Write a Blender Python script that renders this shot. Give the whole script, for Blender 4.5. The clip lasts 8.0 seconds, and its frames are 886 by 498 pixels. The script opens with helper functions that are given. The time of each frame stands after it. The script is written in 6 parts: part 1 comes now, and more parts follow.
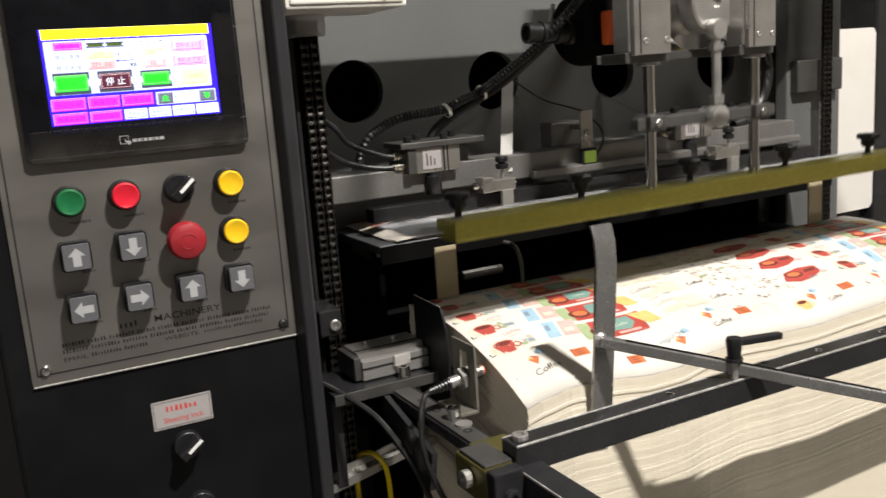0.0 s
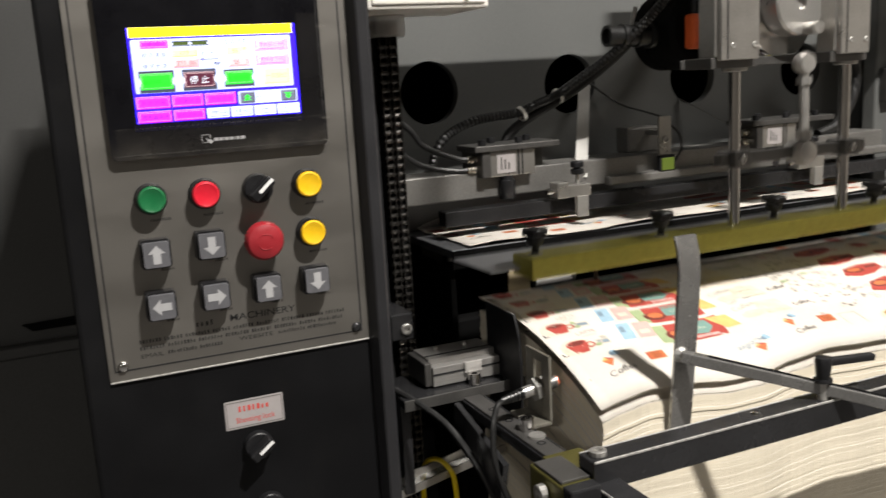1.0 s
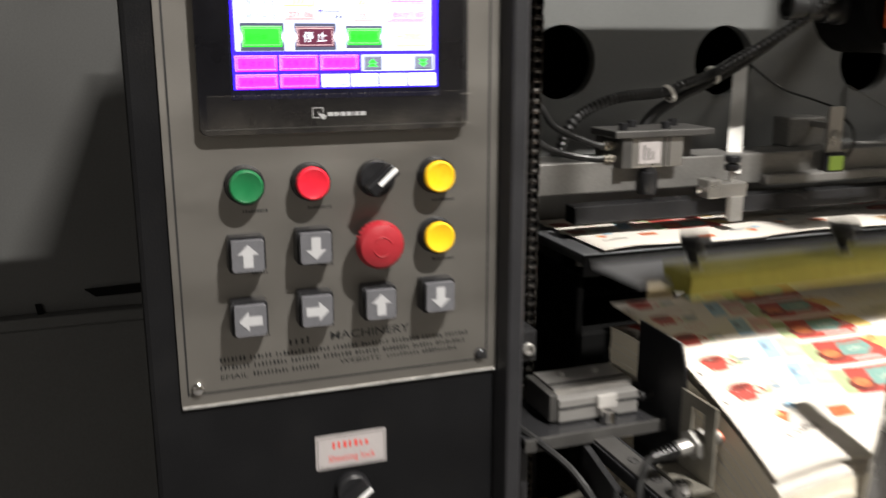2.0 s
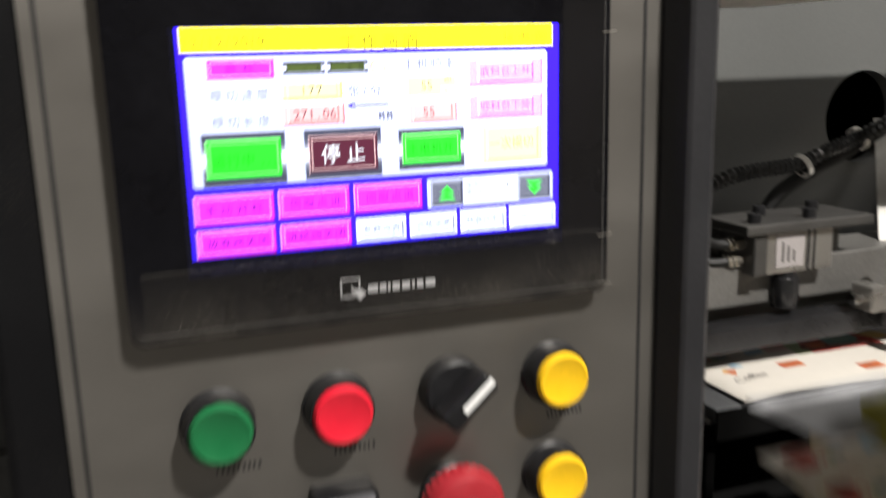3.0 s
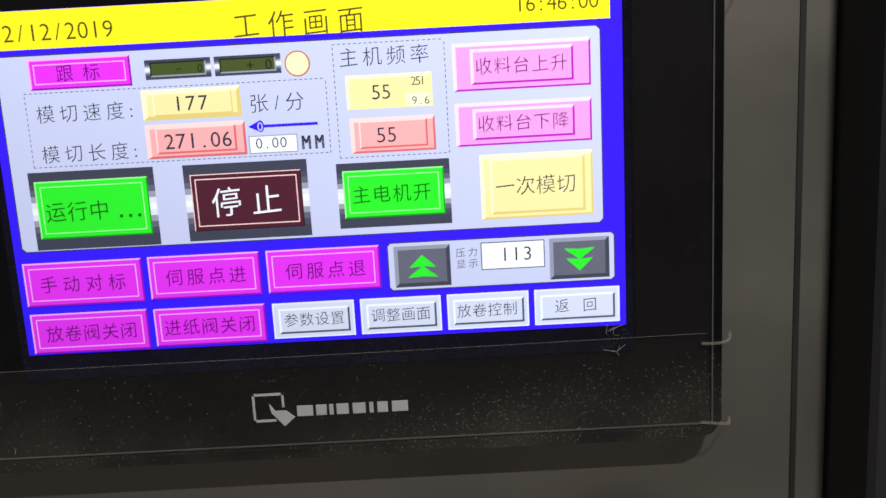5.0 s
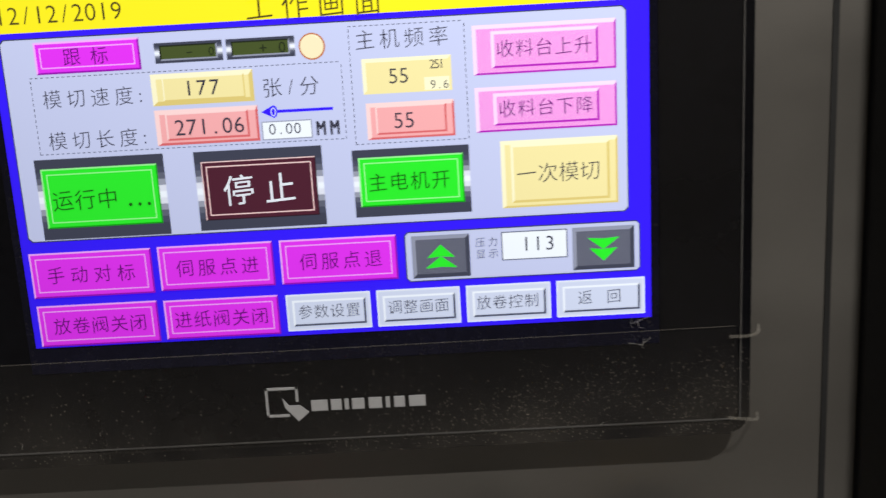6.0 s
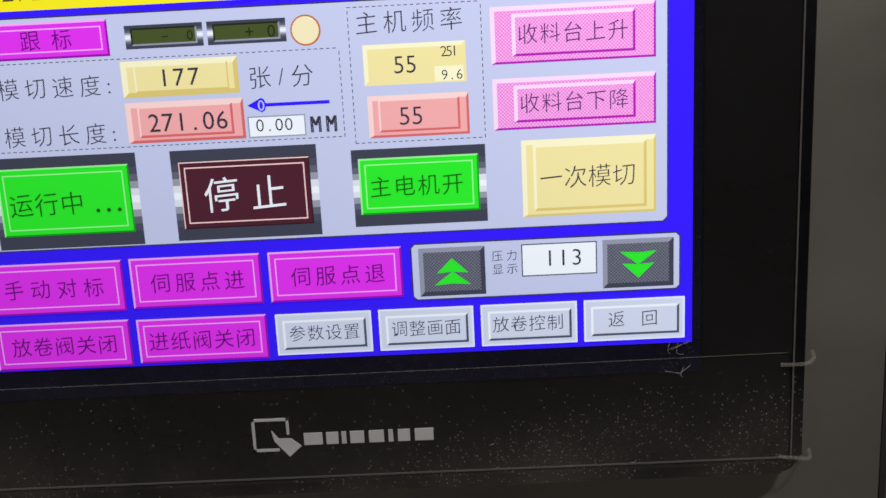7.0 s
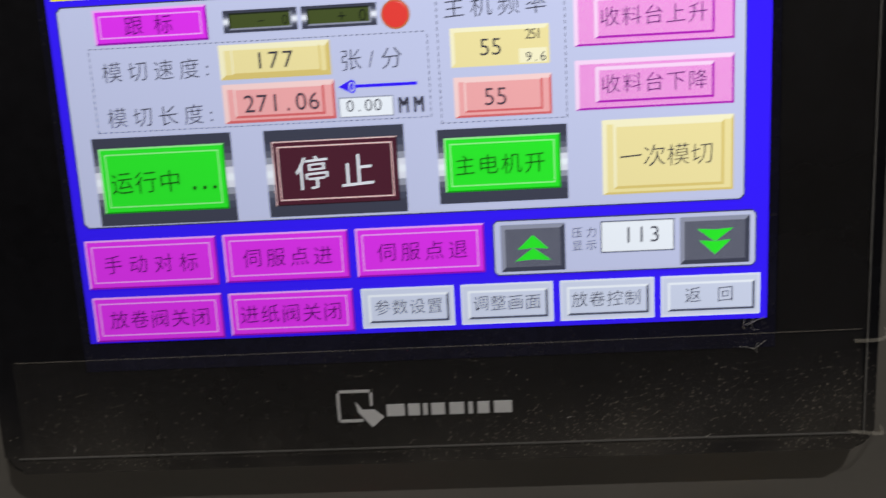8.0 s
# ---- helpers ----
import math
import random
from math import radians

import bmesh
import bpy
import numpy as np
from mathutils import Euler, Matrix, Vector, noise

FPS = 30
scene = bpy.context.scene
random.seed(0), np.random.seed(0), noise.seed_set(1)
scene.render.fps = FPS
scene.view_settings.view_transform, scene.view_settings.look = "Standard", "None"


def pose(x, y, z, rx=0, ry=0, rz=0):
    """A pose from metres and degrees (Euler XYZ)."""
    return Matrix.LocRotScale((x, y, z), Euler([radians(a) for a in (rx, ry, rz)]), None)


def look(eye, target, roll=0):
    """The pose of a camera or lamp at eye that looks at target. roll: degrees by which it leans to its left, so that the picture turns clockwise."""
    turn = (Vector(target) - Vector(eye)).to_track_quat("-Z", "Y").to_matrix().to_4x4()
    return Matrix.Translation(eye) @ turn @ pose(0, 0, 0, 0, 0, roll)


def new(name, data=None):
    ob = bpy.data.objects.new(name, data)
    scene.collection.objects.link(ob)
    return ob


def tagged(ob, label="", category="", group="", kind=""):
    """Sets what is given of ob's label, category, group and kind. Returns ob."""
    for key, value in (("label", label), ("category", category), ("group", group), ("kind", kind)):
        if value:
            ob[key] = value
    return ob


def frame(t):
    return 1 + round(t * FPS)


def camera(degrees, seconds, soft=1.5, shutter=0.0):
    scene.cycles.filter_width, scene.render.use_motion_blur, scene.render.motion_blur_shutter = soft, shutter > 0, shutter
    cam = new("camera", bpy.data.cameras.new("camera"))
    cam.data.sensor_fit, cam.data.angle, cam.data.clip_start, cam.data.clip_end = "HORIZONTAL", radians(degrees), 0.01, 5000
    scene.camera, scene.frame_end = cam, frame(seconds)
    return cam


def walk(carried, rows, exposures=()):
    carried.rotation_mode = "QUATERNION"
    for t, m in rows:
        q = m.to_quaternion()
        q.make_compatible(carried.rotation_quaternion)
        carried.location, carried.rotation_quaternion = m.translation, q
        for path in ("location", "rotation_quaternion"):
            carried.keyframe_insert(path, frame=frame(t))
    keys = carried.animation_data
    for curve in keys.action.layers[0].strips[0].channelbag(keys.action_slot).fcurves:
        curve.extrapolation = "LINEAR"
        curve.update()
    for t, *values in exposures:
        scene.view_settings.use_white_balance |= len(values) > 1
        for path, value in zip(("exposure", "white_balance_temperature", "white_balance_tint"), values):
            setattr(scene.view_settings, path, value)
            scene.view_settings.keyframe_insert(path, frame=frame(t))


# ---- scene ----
cam = camera(53.3, 8.0, shutter=0.6)
PATH = [
    (0, (-0.1416, -0.8820, 1.4314), (0.7557, 0.8616, 1.0381), -4.13),
    (0.5, (-0.1441, -0.8711, 1.4328), (0.6960, 0.9036, 1.0526), -3.87),
    (1, (-0.1516, -0.8565, 1.4346), (0.6292, 0.9444, 1.0511), -3.29),
    (1.2, (-0.1511, -0.8498, 1.4359), (0.5889, 0.9634, 1.0299), -2.95),
    (2.3, (-0.1483, -0.5453, 1.4537), (0.4899, 1.2885, 0.9741), 0.37),
    (2.5, (-0.1402, -0.4761, 1.4608), (0.5257, 1.3564, 1.0157), -0.24),
    (2.7, (-0.1302, -0.4167, 1.4710), (0.5621, 1.4067, 1.0284), -0.63),
    (3, (-0.0983, -0.3391, 1.4793), (0.5628, 1.5012, 1.0592), -1.46),
    (3.3, (-0.0577, -0.2797, 1.4947), (0.5245, 1.5987, 1.1300), -1.38),
    (3.5, (-0.0050, -0.2642, 1.4945), (0.3281, 1.6751, 1.1366), -2.55),
    (4, (0.0233, -0.2371, 1.4835), (0.1235, 1.7274, 1.1223), -2.85),
    (4.5, (0.0295, -0.2194, 1.4754), (0.0592, 1.7407, 1.0789), -3.06),
    (4.7, (0.0324, -0.2188, 1.4743), (0.0395, 1.7422, 1.0813), -3.05),
    (5.8, (0.0327, -0.2149, 1.4677), (0.0055, 1.7511, 1.1014), -3.21),
    (6, (0.0294, -0.2118, 1.4698), (0.0014, 1.7486, 1.0748), -3.20),
    (6.5, (0.0241, -0.1990, 1.4638), (-0.0051, 1.7678, 1.1019), -3.09),
    (7, (0.0279, -0.1846, 1.4686), (-0.0129, 1.7734, 1.0629), -2.93),
    (7.5, (0.0264, -0.1877, 1.4673), (-0.0458, 1.7722, 1.0753), -2.92),
    (8, (0.0159, -0.1927, 1.4642), (-0.0866, 1.7664, 1.0752), -3.09),
]
EXPOSURES = [(0, 0.12), (1.2, 0.15), (2.3, 0.65), (2.5, 0.46), (3.0, 0.15), (3.5, -0.35), (4.5, -0.70), (6.0, -0.97), (8, -1.18)]
walk(cam, [(t, look(eye, target, roll)) for t, eye, target, roll in PATH], EXPOSURES)


# ---- light ----
world = bpy.data.worlds.new("world")
scene.world = world
world.use_nodes = True
world.node_tree.nodes["Background"].inputs["Color"].default_value = (0.9, 0.95, 1.0, 1)
world.node_tree.nodes["Background"].inputs["Strength"].default_value = 0.04


def tube_lamp(x, y, z, sx, sy, watts, tilt=0, colour=(1.0, 0.955, 0.90)):
    lamp = bpy.data.lights.new("tube_light", "AREA")
    lamp.shape, lamp.size, lamp.size_y, lamp.energy, lamp.color = "RECTANGLE", sx, sy, watts, colour
    ob = new("tube_light", lamp)
    ob.matrix_world = pose(x, y, z, tilt)
    return ob


# first lamp follows the button shadows; the other two are unseen, added as fill
LAMPS = [(0.76, -1.54, 3.60, 0.20, 0.03, 190), (2.50, -0.75, 3.60, 1.20, 0.06, 42), (-4.20, -4.80, 3.60, 1.20, 0.06, 115)]
for row in LAMPS:
    tube_lamp(*row)


# ---- materials ----
def surf(name, col, rough=0.5, metal=0.0, scale=30.0, var=0.12, fine=400.0, bump=0.02, dust=0.0, coat=0.0, spec=0.5, stretch=(1, 1, 1), dusty=(0.36, 0.32, 0.26)):
    """A painted, plastic or metal surface with stains at two scales, fine relief and, where asked, specks of dust."""
    m = bpy.data.materials.new(name)
    m.use_nodes = True
    nt = m.node_tree
    b = nt.nodes["Principled BSDF"]
    tc = nt.nodes.new("ShaderNodeTexCoord")
    mp = nt.nodes.new("ShaderNodeMapping")
    mp.inputs["Scale"].default_value = stretch
    nt.links.new(tc.outputs["Object"], mp.inputs["Vector"])
    n1, n2 = nt.nodes.new("ShaderNodeTexNoise"), nt.nodes.new("ShaderNodeTexNoise")
    n1.inputs["Scale"].default_value, n1.inputs["Detail"].default_value = scale, 6
    n2.inputs["Scale"].default_value, n2.inputs["Detail"].default_value = fine, 3
    for n in (n1, n2):
        nt.links.new(mp.outputs["Vector"], n.inputs["Vector"])
    mix = nt.nodes.new("ShaderNodeMath")
    mix.operation = "ADD"
    nt.links.new(n1.outputs["Fac"], mix.inputs[0])
    nt.links.new(n2.outputs["Fac"], mix.inputs[1])
    ramp = nt.nodes.new("ShaderNodeMapRange")
    ramp.inputs["From Min"].default_value, ramp.inputs["From Max"].default_value = 0.6, 1.4
    ramp.inputs["To Min"].default_value, ramp.inputs["To Max"].default_value = 1 - var, 1 + var
    nt.links.new(mix.outputs[0], ramp.inputs["Value"])
    tint = nt.nodes.new("ShaderNodeVectorMath")
    tint.operation = "SCALE"
    tint.inputs[0].default_value = col
    nt.links.new(ramp.outputs["Result"], tint.inputs["Scale"])
    colour = tint.outputs[0]
    if dust:
        v = nt.nodes.new("ShaderNodeTexNoise")
        v.inputs["Scale"].default_value, v.inputs["Detail"].default_value = 1500, 2
        nt.links.new(tc.outputs["Object"], v.inputs["Vector"])
        big = nt.nodes.new("ShaderNodeTexNoise")
        big.inputs["Scale"].default_value = 22
        nt.links.new(tc.outputs["Object"], big.inputs["Vector"])
        su = nt.nodes.new("ShaderNodeMath")
        su.operation = "MULTIPLY_ADD"
        su.inputs[1].default_value = 0.35
        nt.links.new(big.outputs["Fac"], su.inputs[0])
        nt.links.new(v.outputs["Fac"], su.inputs[2])
        th = nt.nodes.new("ShaderNodeMapRange")
        th.inputs["From Min"].default_value, th.inputs["From Max"].default_value = 0.83, 0.93
        th.inputs["To Max"].default_value = dust
        nt.links.new(su.outputs[0], th.inputs["Value"])
        mc = nt.nodes.new("ShaderNodeMix")
        mc.data_type = "RGBA"
        mc.inputs["B"].default_value = (*dusty, 1)
        nt.links.new(th.outputs["Result"], mc.inputs["Factor"])
        nt.links.new(colour, mc.inputs["A"])
        colour = mc.outputs["Result"]
    nt.links.new(colour, b.inputs["Base Color"])
    rr = nt.nodes.new("ShaderNodeMapRange")
    rr.inputs["From Min"].default_value, rr.inputs["From Max"].default_value = 0.3, 0.7
    rr.inputs["To Min"].default_value, rr.inputs["To Max"].default_value = rough * 0.8, min(1.0, rough * 1.2)
    nt.links.new(n1.outputs["Fac"], rr.inputs["Value"])
    nt.links.new(rr.outputs["Result"], b.inputs["Roughness"])
    b.inputs["Metallic"].default_value = metal
    b.inputs["Coat Weight"].default_value = coat
    b.inputs["Specular IOR Level"].default_value = spec
    if bump:
        bp = nt.nodes.new("ShaderNodeBump")
        bp.inputs["Strength"].default_value, bp.inputs["Distance"].default_value = bump, 0.002
        nt.links.new(n2.outputs["Fac"], bp.inputs["Height"])
        nt.links.new(bp.outputs["Normal"], b.inputs["Normal"])
    return m


def glow(name, col, strength=1.0):
    """A colour of the lit display."""
    m = bpy.data.materials.new(name)
    m.use_nodes = True
    b = m.node_tree.nodes["Principled BSDF"]
    b.inputs["Base Color"].default_value = (0.01, 0.01, 0.01, 1)
    b.inputs["Roughness"].default_value = 0.35
    b.inputs["Specular IOR Level"].default_value = 0.25
    b.inputs["Emission Color"].default_value = (*col, 1)
    b.inputs["Emission Strength"].default_value = strength
    return m


def clear(name, col=(1, 1, 1), rough=0.15, alpha=0.35):
    """Thin clear plastic."""
    m = bpy.data.materials.new(name)
    m.use_nodes = True
    nt = m.node_tree
    b = nt.nodes["Principled BSDF"]
    b.inputs["Base Color"].default_value = (*col, 1)
    b.inputs["Roughness"].default_value = rough
    b.inputs["Alpha"].default_value = alpha
    n = nt.nodes.new("ShaderNodeTexNoise")
    n.inputs["Scale"].default_value = 160
    bp = nt.nodes.new("ShaderNodeBump")
    bp.inputs["Strength"].default_value, bp.inputs["Distance"].default_value = 0.6, 0.004
    nt.links.new(n.outputs["Fac"], bp.inputs["Height"])
    nt.links.new(bp.outputs["Normal"], b.inputs["Normal"])
    return m


def dusty_bezel(name):
    """Glossy black plastic under settled dust: crisp specks of two sizes and a brown haze, thickest along the lower edge."""
    m = surf(name, (0.0036, 0.0036, 0.0048), 0.30, spec=0.22, scale=25, var=0.35, bump=0.03, coat=0.08)
    nt = m.node_tree
    b = nt.nodes["Principled BSDF"]
    base = b.inputs["Base Color"].links[0].from_socket

    def node(kind, **inputs):
        n = nt.nodes.new(kind)
        for k, v in inputs.items():
            n.inputs[k].default_value = v
        return n

    def math_node(op, a, c):
        n = nt.nodes.new("ShaderNodeMath")
        n.operation = op
        for k, v in enumerate((a, c)):
            if isinstance(v, float):
                n.inputs[k].default_value = v
            else:
                nt.links.new(v, n.inputs[k])
        return n.outputs[0]

    def ramp(value, a, c, to=1.0):
        n = nt.nodes.new("ShaderNodeMapRange")
        n.inputs["From Min"].default_value, n.inputs["From Max"].default_value, n.inputs["To Max"].default_value = a, c, to
        nt.links.new(value, n.inputs["Value"])
        return n.outputs["Result"]

    tc = nt.nodes.new("ShaderNodeTexCoord")
    sep = nt.nodes.new("ShaderNodeSeparateXYZ")
    nt.links.new(tc.outputs["Object"], sep.inputs[0])
    low = ramp(sep.outputs["Z"], 0.030, 0.001)
    right = ramp(sep.outputs["X"], -0.07, 0.07)
    blotch = node("ShaderNodeTexNoise", Scale=34.0, Detail=5.0)
    nt.links.new(tc.outputs["Object"], blotch.inputs["Vector"])
    thick = math_node("MULTIPLY", math_node("ADD", math_node("MULTIPLY", low, math_node("ADD", math_node("MULTIPLY", right, 0.75), 0.60)), 0.02), ramp(blotch.outputs["Fac"], 0.36, 0.68))
    total = None
    for scale, size, keep in ((1700.0, 0.36, 0.76), (800.0, 0.20, 0.86), (260.0, 0.070, 0.93)):
        v = node("ShaderNodeTexVoronoi", Scale=scale)
        nt.links.new(tc.outputs["Object"], v.inputs["Vector"])
        tone = nt.nodes.new("ShaderNodeSeparateColor")
        nt.links.new(v.outputs["Color"], tone.inputs["Color"])
        chance = math_node("GREATER_THAN", math_node("ADD", tone.outputs["Red"], math_node("MULTIPLY", thick, 0.50)), keep + 0.25)
        speck = math_node("MULTIPLY", ramp(v.outputs["Distance"], size, size * 0.5), chance)
        speck = math_node("MULTIPLY", speck, math_node("ADD", math_node("MULTIPLY", tone.outputs["Green"], 0.80), 0.06))
        total = speck if total is None else math_node("MAXIMUM", total, speck)
    haze = math_node("MULTIPLY", math_node("MULTIPLY", low, low), ramp(blotch.outputs["Fac"], 0.25, 0.75, 0.075))
    mix = nt.nodes.new("ShaderNodeMix")
    mix.data_type = "RGBA"
    mix.inputs["B"].default_value = (0.50, 0.45, 0.37, 1)
    nt.links.new(math_node("MAXIMUM", total, haze), mix.inputs["Factor"])
    nt.links.new(base, mix.inputs["A"])
    nt.links.new(mix.outputs["Result"], b.inputs["Base Color"])
    return m


M = dict(
    cabinet=surf("charcoal_paint", (0.0045, 0.0046, 0.0052), 0.5, spec=0.17, scale=14, var=0.25, bump=0.10, fine=700, dust=0.06),
    plate=surf("brushed_steel_plate", (0.250, 0.237, 0.216), 0.47, 0.88, scale=9, var=0.02, fine=420, bump=0.006, stretch=(1, 1, 2)),
    line=surf("black_print", (0.012, 0.012, 0.012), 0.6, var=0.1, bump=0),
    greyprint=surf("grey_print", (0.06, 0.058, 0.055), 0.6, var=0.1, bump=0),
    black=surf("black_plastic", (0.010, 0.010, 0.011), 0.42, spec=0.35, scale=60, var=0.3, bump=0.06),
    bezel=dusty_bezel("dusty_black_bezel"),
    # navy tint holds the display's glow on the film below it
    mask=surf("navy_glow_band", (0.0065, 0.0065, 0.0150), 0.22, spec=0.35, scale=40, var=0.3, bump=0.01, dust=0.05),
    lint=surf("pale_lint", (0.24, 0.23, 0.21), 0.8, var=0.2, bump=0),
    rubber=surf("black_rubber", (0.012, 0.012, 0.012), 0.36, scale=50, var=0.2, bump=0.05),
    green=surf("green_cap", (0.008, 0.125, 0.040), 0.38, scale=80, var=0.08, bump=0.01),
    red=surf("red_cap", (0.62, 0.012, 0.03), 0.38, scale=80, var=0.08, bump=0.01),
    mush=surf("red_mushroom", (0.28, 0.015, 0.022), 0.42, scale=80, var=0.10, bump=0.02),
    yellow=surf("yellow_cap", (0.78, 0.47, 0.008), 0.4, scale=80, var=0.06, bump=0.01),
    keycap=surf("grey_keycap", (0.10, 0.10, 0.108), 0.4, scale=80, var=0.1, bump=0.02),
    white=surf("white_print", (0.74, 0.74, 0.73), 0.5, var=0.06, bump=0),
    label=surf("cream_sticker", (0.34, 0.315, 0.31), 0.55, scale=40, var=0.06, bump=0.02),
    redprint=surf("red_print", (0.55, 0.06, 0.05), 0.6, var=0.08, bump=0),
    steel=surf("machined_steel", (0.42, 0.41, 0.39), 0.34, 0.72, scale=26, var=0.18, fine=500, bump=0.03),
    alu=surf("aluminium", (0.46, 0.445, 0.42), 0.32, 0.85, scale=30, var=0.14, fine=500, bump=0.03),
    darkalu=surf("grey_metal", (0.095, 0.092, 0.088), 0.42, 0.6, scale=30, var=0.2, fine=500, bump=0.03),
    chrome=surf("chrome", (0.62, 0.61, 0.60), 0.13, 1.0, scale=60, var=0.06, fine=300, bump=0.0),
    zinc=surf("yellow_zinc_bar", (0.36, 0.325, 0.060), 0.34, 0.40, scale=28, var=0.22, fine=300, bump=0.03, stretch=(0.3, 1, 1)),
    frame=surf("grey_machine_paint", (0.105, 0.108, 0.105), 0.5, scale=5, var=0.10, fine=500, bump=0.03),
    framedark=surf("dark_machine_steel", (0.034, 0.034, 0.036), 0.24, 0.5, scale=18, var=0.3, bump=0.05),
    # near-black: shade in hollows put into the colour; also for really black parts
    pit=surf("flat_near_black", (0.004, 0.004, 0.004), 0.7, spec=0.05, scale=18, var=0.3, bump=0.05),
    beam=surf("ground_steel_beam", (0.19, 0.185, 0.175), 0.42, 0.5, scale=20, var=0.2, fine=300, bump=0.04),
    table=surf("grey_table_steel", (0.20, 0.205, 0.215), 0.4, 0.5, scale=16, var=0.2, bump=0.03),
    flap=surf("pale_spring_steel", (0.38, 0.385, 0.40), 0.45, 0.25, scale=20, var=0.12, bump=0.02),
    chain=surf("oiled_chain_steel", (0.075, 0.070, 0.065), 0.22, 0.9, scale=200, var=0.35, bump=0.05),
    whitebox=surf("cream_enamel", (0.72, 0.69, 0.64), 0.42, scale=20, var=0.04, bump=0.02),
    darksteel=surf("polished_dark_steel", (0.30, 0.295, 0.285), 0.26, 0.72, scale=24, var=0.25, fine=400, bump=0.02),
    # lighter copy of the cabinet charcoal: stronger light on the edge put in
    trim=surf("charcoal_lit_edge", (0.022, 0.022, 0.024), 0.42, scale=20, var=0.2, bump=0.04, spec=0.4),
    arrow=surf("pale_grey_print", (0.36, 0.36, 0.365), 0.5, var=0.06, bump=0),
    film=clear("hazy_film", (0.30, 0.27, 0.22), 0.35, 0.012),
    filmedge=clear("film_edge", (0.45, 0.42, 0.36), 0.3, 0.18),
    wrap=clear("crumpled_film", (0.75, 0.72, 0.68), 0.25, 0.55),
    acrylic=clear("scratched_acrylic", (0.55, 0.54, 0.5), 0.2, 0.35),
    paperedge=surf("paper_edge", (0.74, 0.67, 0.53), 0.8, scale=5, var=0.06, fine=160, bump=0.25, stretch=(1, 1, 9)),
    strip=surf("pale_steel_strip", (0.52, 0.51, 0.48), 0.45, 0.2, scale=20, var=0.12, bump=0.02),
    nickel=surf("nickel_fitting", (0.60, 0.56, 0.48), 0.25, 0.9, scale=60, var=0.1, bump=0.0),
    brushed=surf("brushed_aluminium", (0.33, 0.32, 0.305), 0.36, 0.6, scale=30, var=0.16, fine=500, bump=0.03, stretch=(0.1, 1, 1)),
    bracketsteel=surf("bright_zinc_steel", (0.24, 0.225, 0.19), 0.40, 0.55, scale=70, var=0.25, fine=500, bump=0.03),
    worn=surf("worn_bright_edge", (0.42, 0.41, 0.39), 0.5, 0.5, scale=120, var=0.45, bump=0.03),
    olivezinc=surf("olive_zinc_plate", (0.13, 0.118, 0.035), 0.35, 0.6, scale=60, var=0.3, bump=0.03),
    tie=surf("yellow_cable_tie", (0.75, 0.55, 0.0), 0.4, var=0.05, bump=0),
    orange=surf("orange_tag", (0.75, 0.13, 0.03), 0.45, var=0.08, bump=0),
    # beige of the back stops: reflected paper put into the colour
    card=surf("paper_reflection_beige", (0.36, 0.30, 0.19), 0.7, scale=20, var=0.1, bump=0.03),
    wall=surf("cream_wall_paint", (0.34, 0.31, 0.27), 0.7, scale=2, var=0.06, fine=120, bump=0.05),
    housing=surf("grey_housing_paint", (0.072, 0.072, 0.070), 0.5, spec=0.25, scale=4, var=0.14, fine=300, bump=0.03),
    concrete=surf("concrete_floor", (0.13, 0.125, 0.12), 0.6, scale=3, var=0.2, fine=60, bump=0.1),
    ceilingpaint=surf("ceiling_paint", (0.34, 0.33, 0.31), 0.8, scale=2, var=0.06, fine=90, bump=0.03),
    lampglow=glow("tube_glow", (1.0, 0.95, 0.86), 3.0),
    ledgreen=glow("sensor_led", (0.30, 0.42, 0.04), 0.35),
)


INKS = dict(red=(0.36, 0.055, 0.042), maroon=(0.13, 0.026, 0.020), teal=(0.15, 0.27, 0.235), orange=(0.52, 0.15, 0.055), amber=(0.60, 0.42, 0.15), sky=(0.29, 0.43, 0.53), blush=(0.56, 0.36, 0.33), leaf=(0.30, 0.37, 0.20), sand=(0.58, 0.52, 0.42), stone=(0.40, 0.37, 0.32), slate=(0.17, 0.24, 0.30), ink=(0.05, 0.042, 0.04))
for k, v in INKS.items():
    M["print_" + k] = surf("print_" + k, v, 0.5, scale=90, var=0.22, fine=700, bump=0.0)
M["print"] = surf("white_board", (0.60, 0.565, 0.51), 0.55, scale=7, var=0.035, fine=120, bump=0.03)


# ---- shape helpers ----
# first camera position; units are sized about it to fit the camera's view
FIRST_EYE = Vector((-0.1416, -0.8820, 1.4314))


def eye_scaled(k):
    """Scale by k about the first camera position, so that a unit keeps its look from there."""
    return Matrix.Translation(FIRST_EYE) @ Matrix.Scale(k, 4) @ Matrix.Translation(-FIRST_EYE)


PLAIN = Matrix()
TABLE = eye_scaled(1.065)
DELIVERY = eye_scaled(1.085)
unit = [PLAIN]


def thing(name, at=(0, 0, 0), label="", category="", group="", kind=""):
    ob = new(name)
    ob.empty_display_size = 0.05
    ob.location = unit[0] @ Vector(at)
    return tagged(ob, label, category, group, kind)


def base_of(ob):
    p = Vector((0, 0, 0))
    while ob is not None:
        p += Vector(ob.location)
        ob = ob.parent
    return p


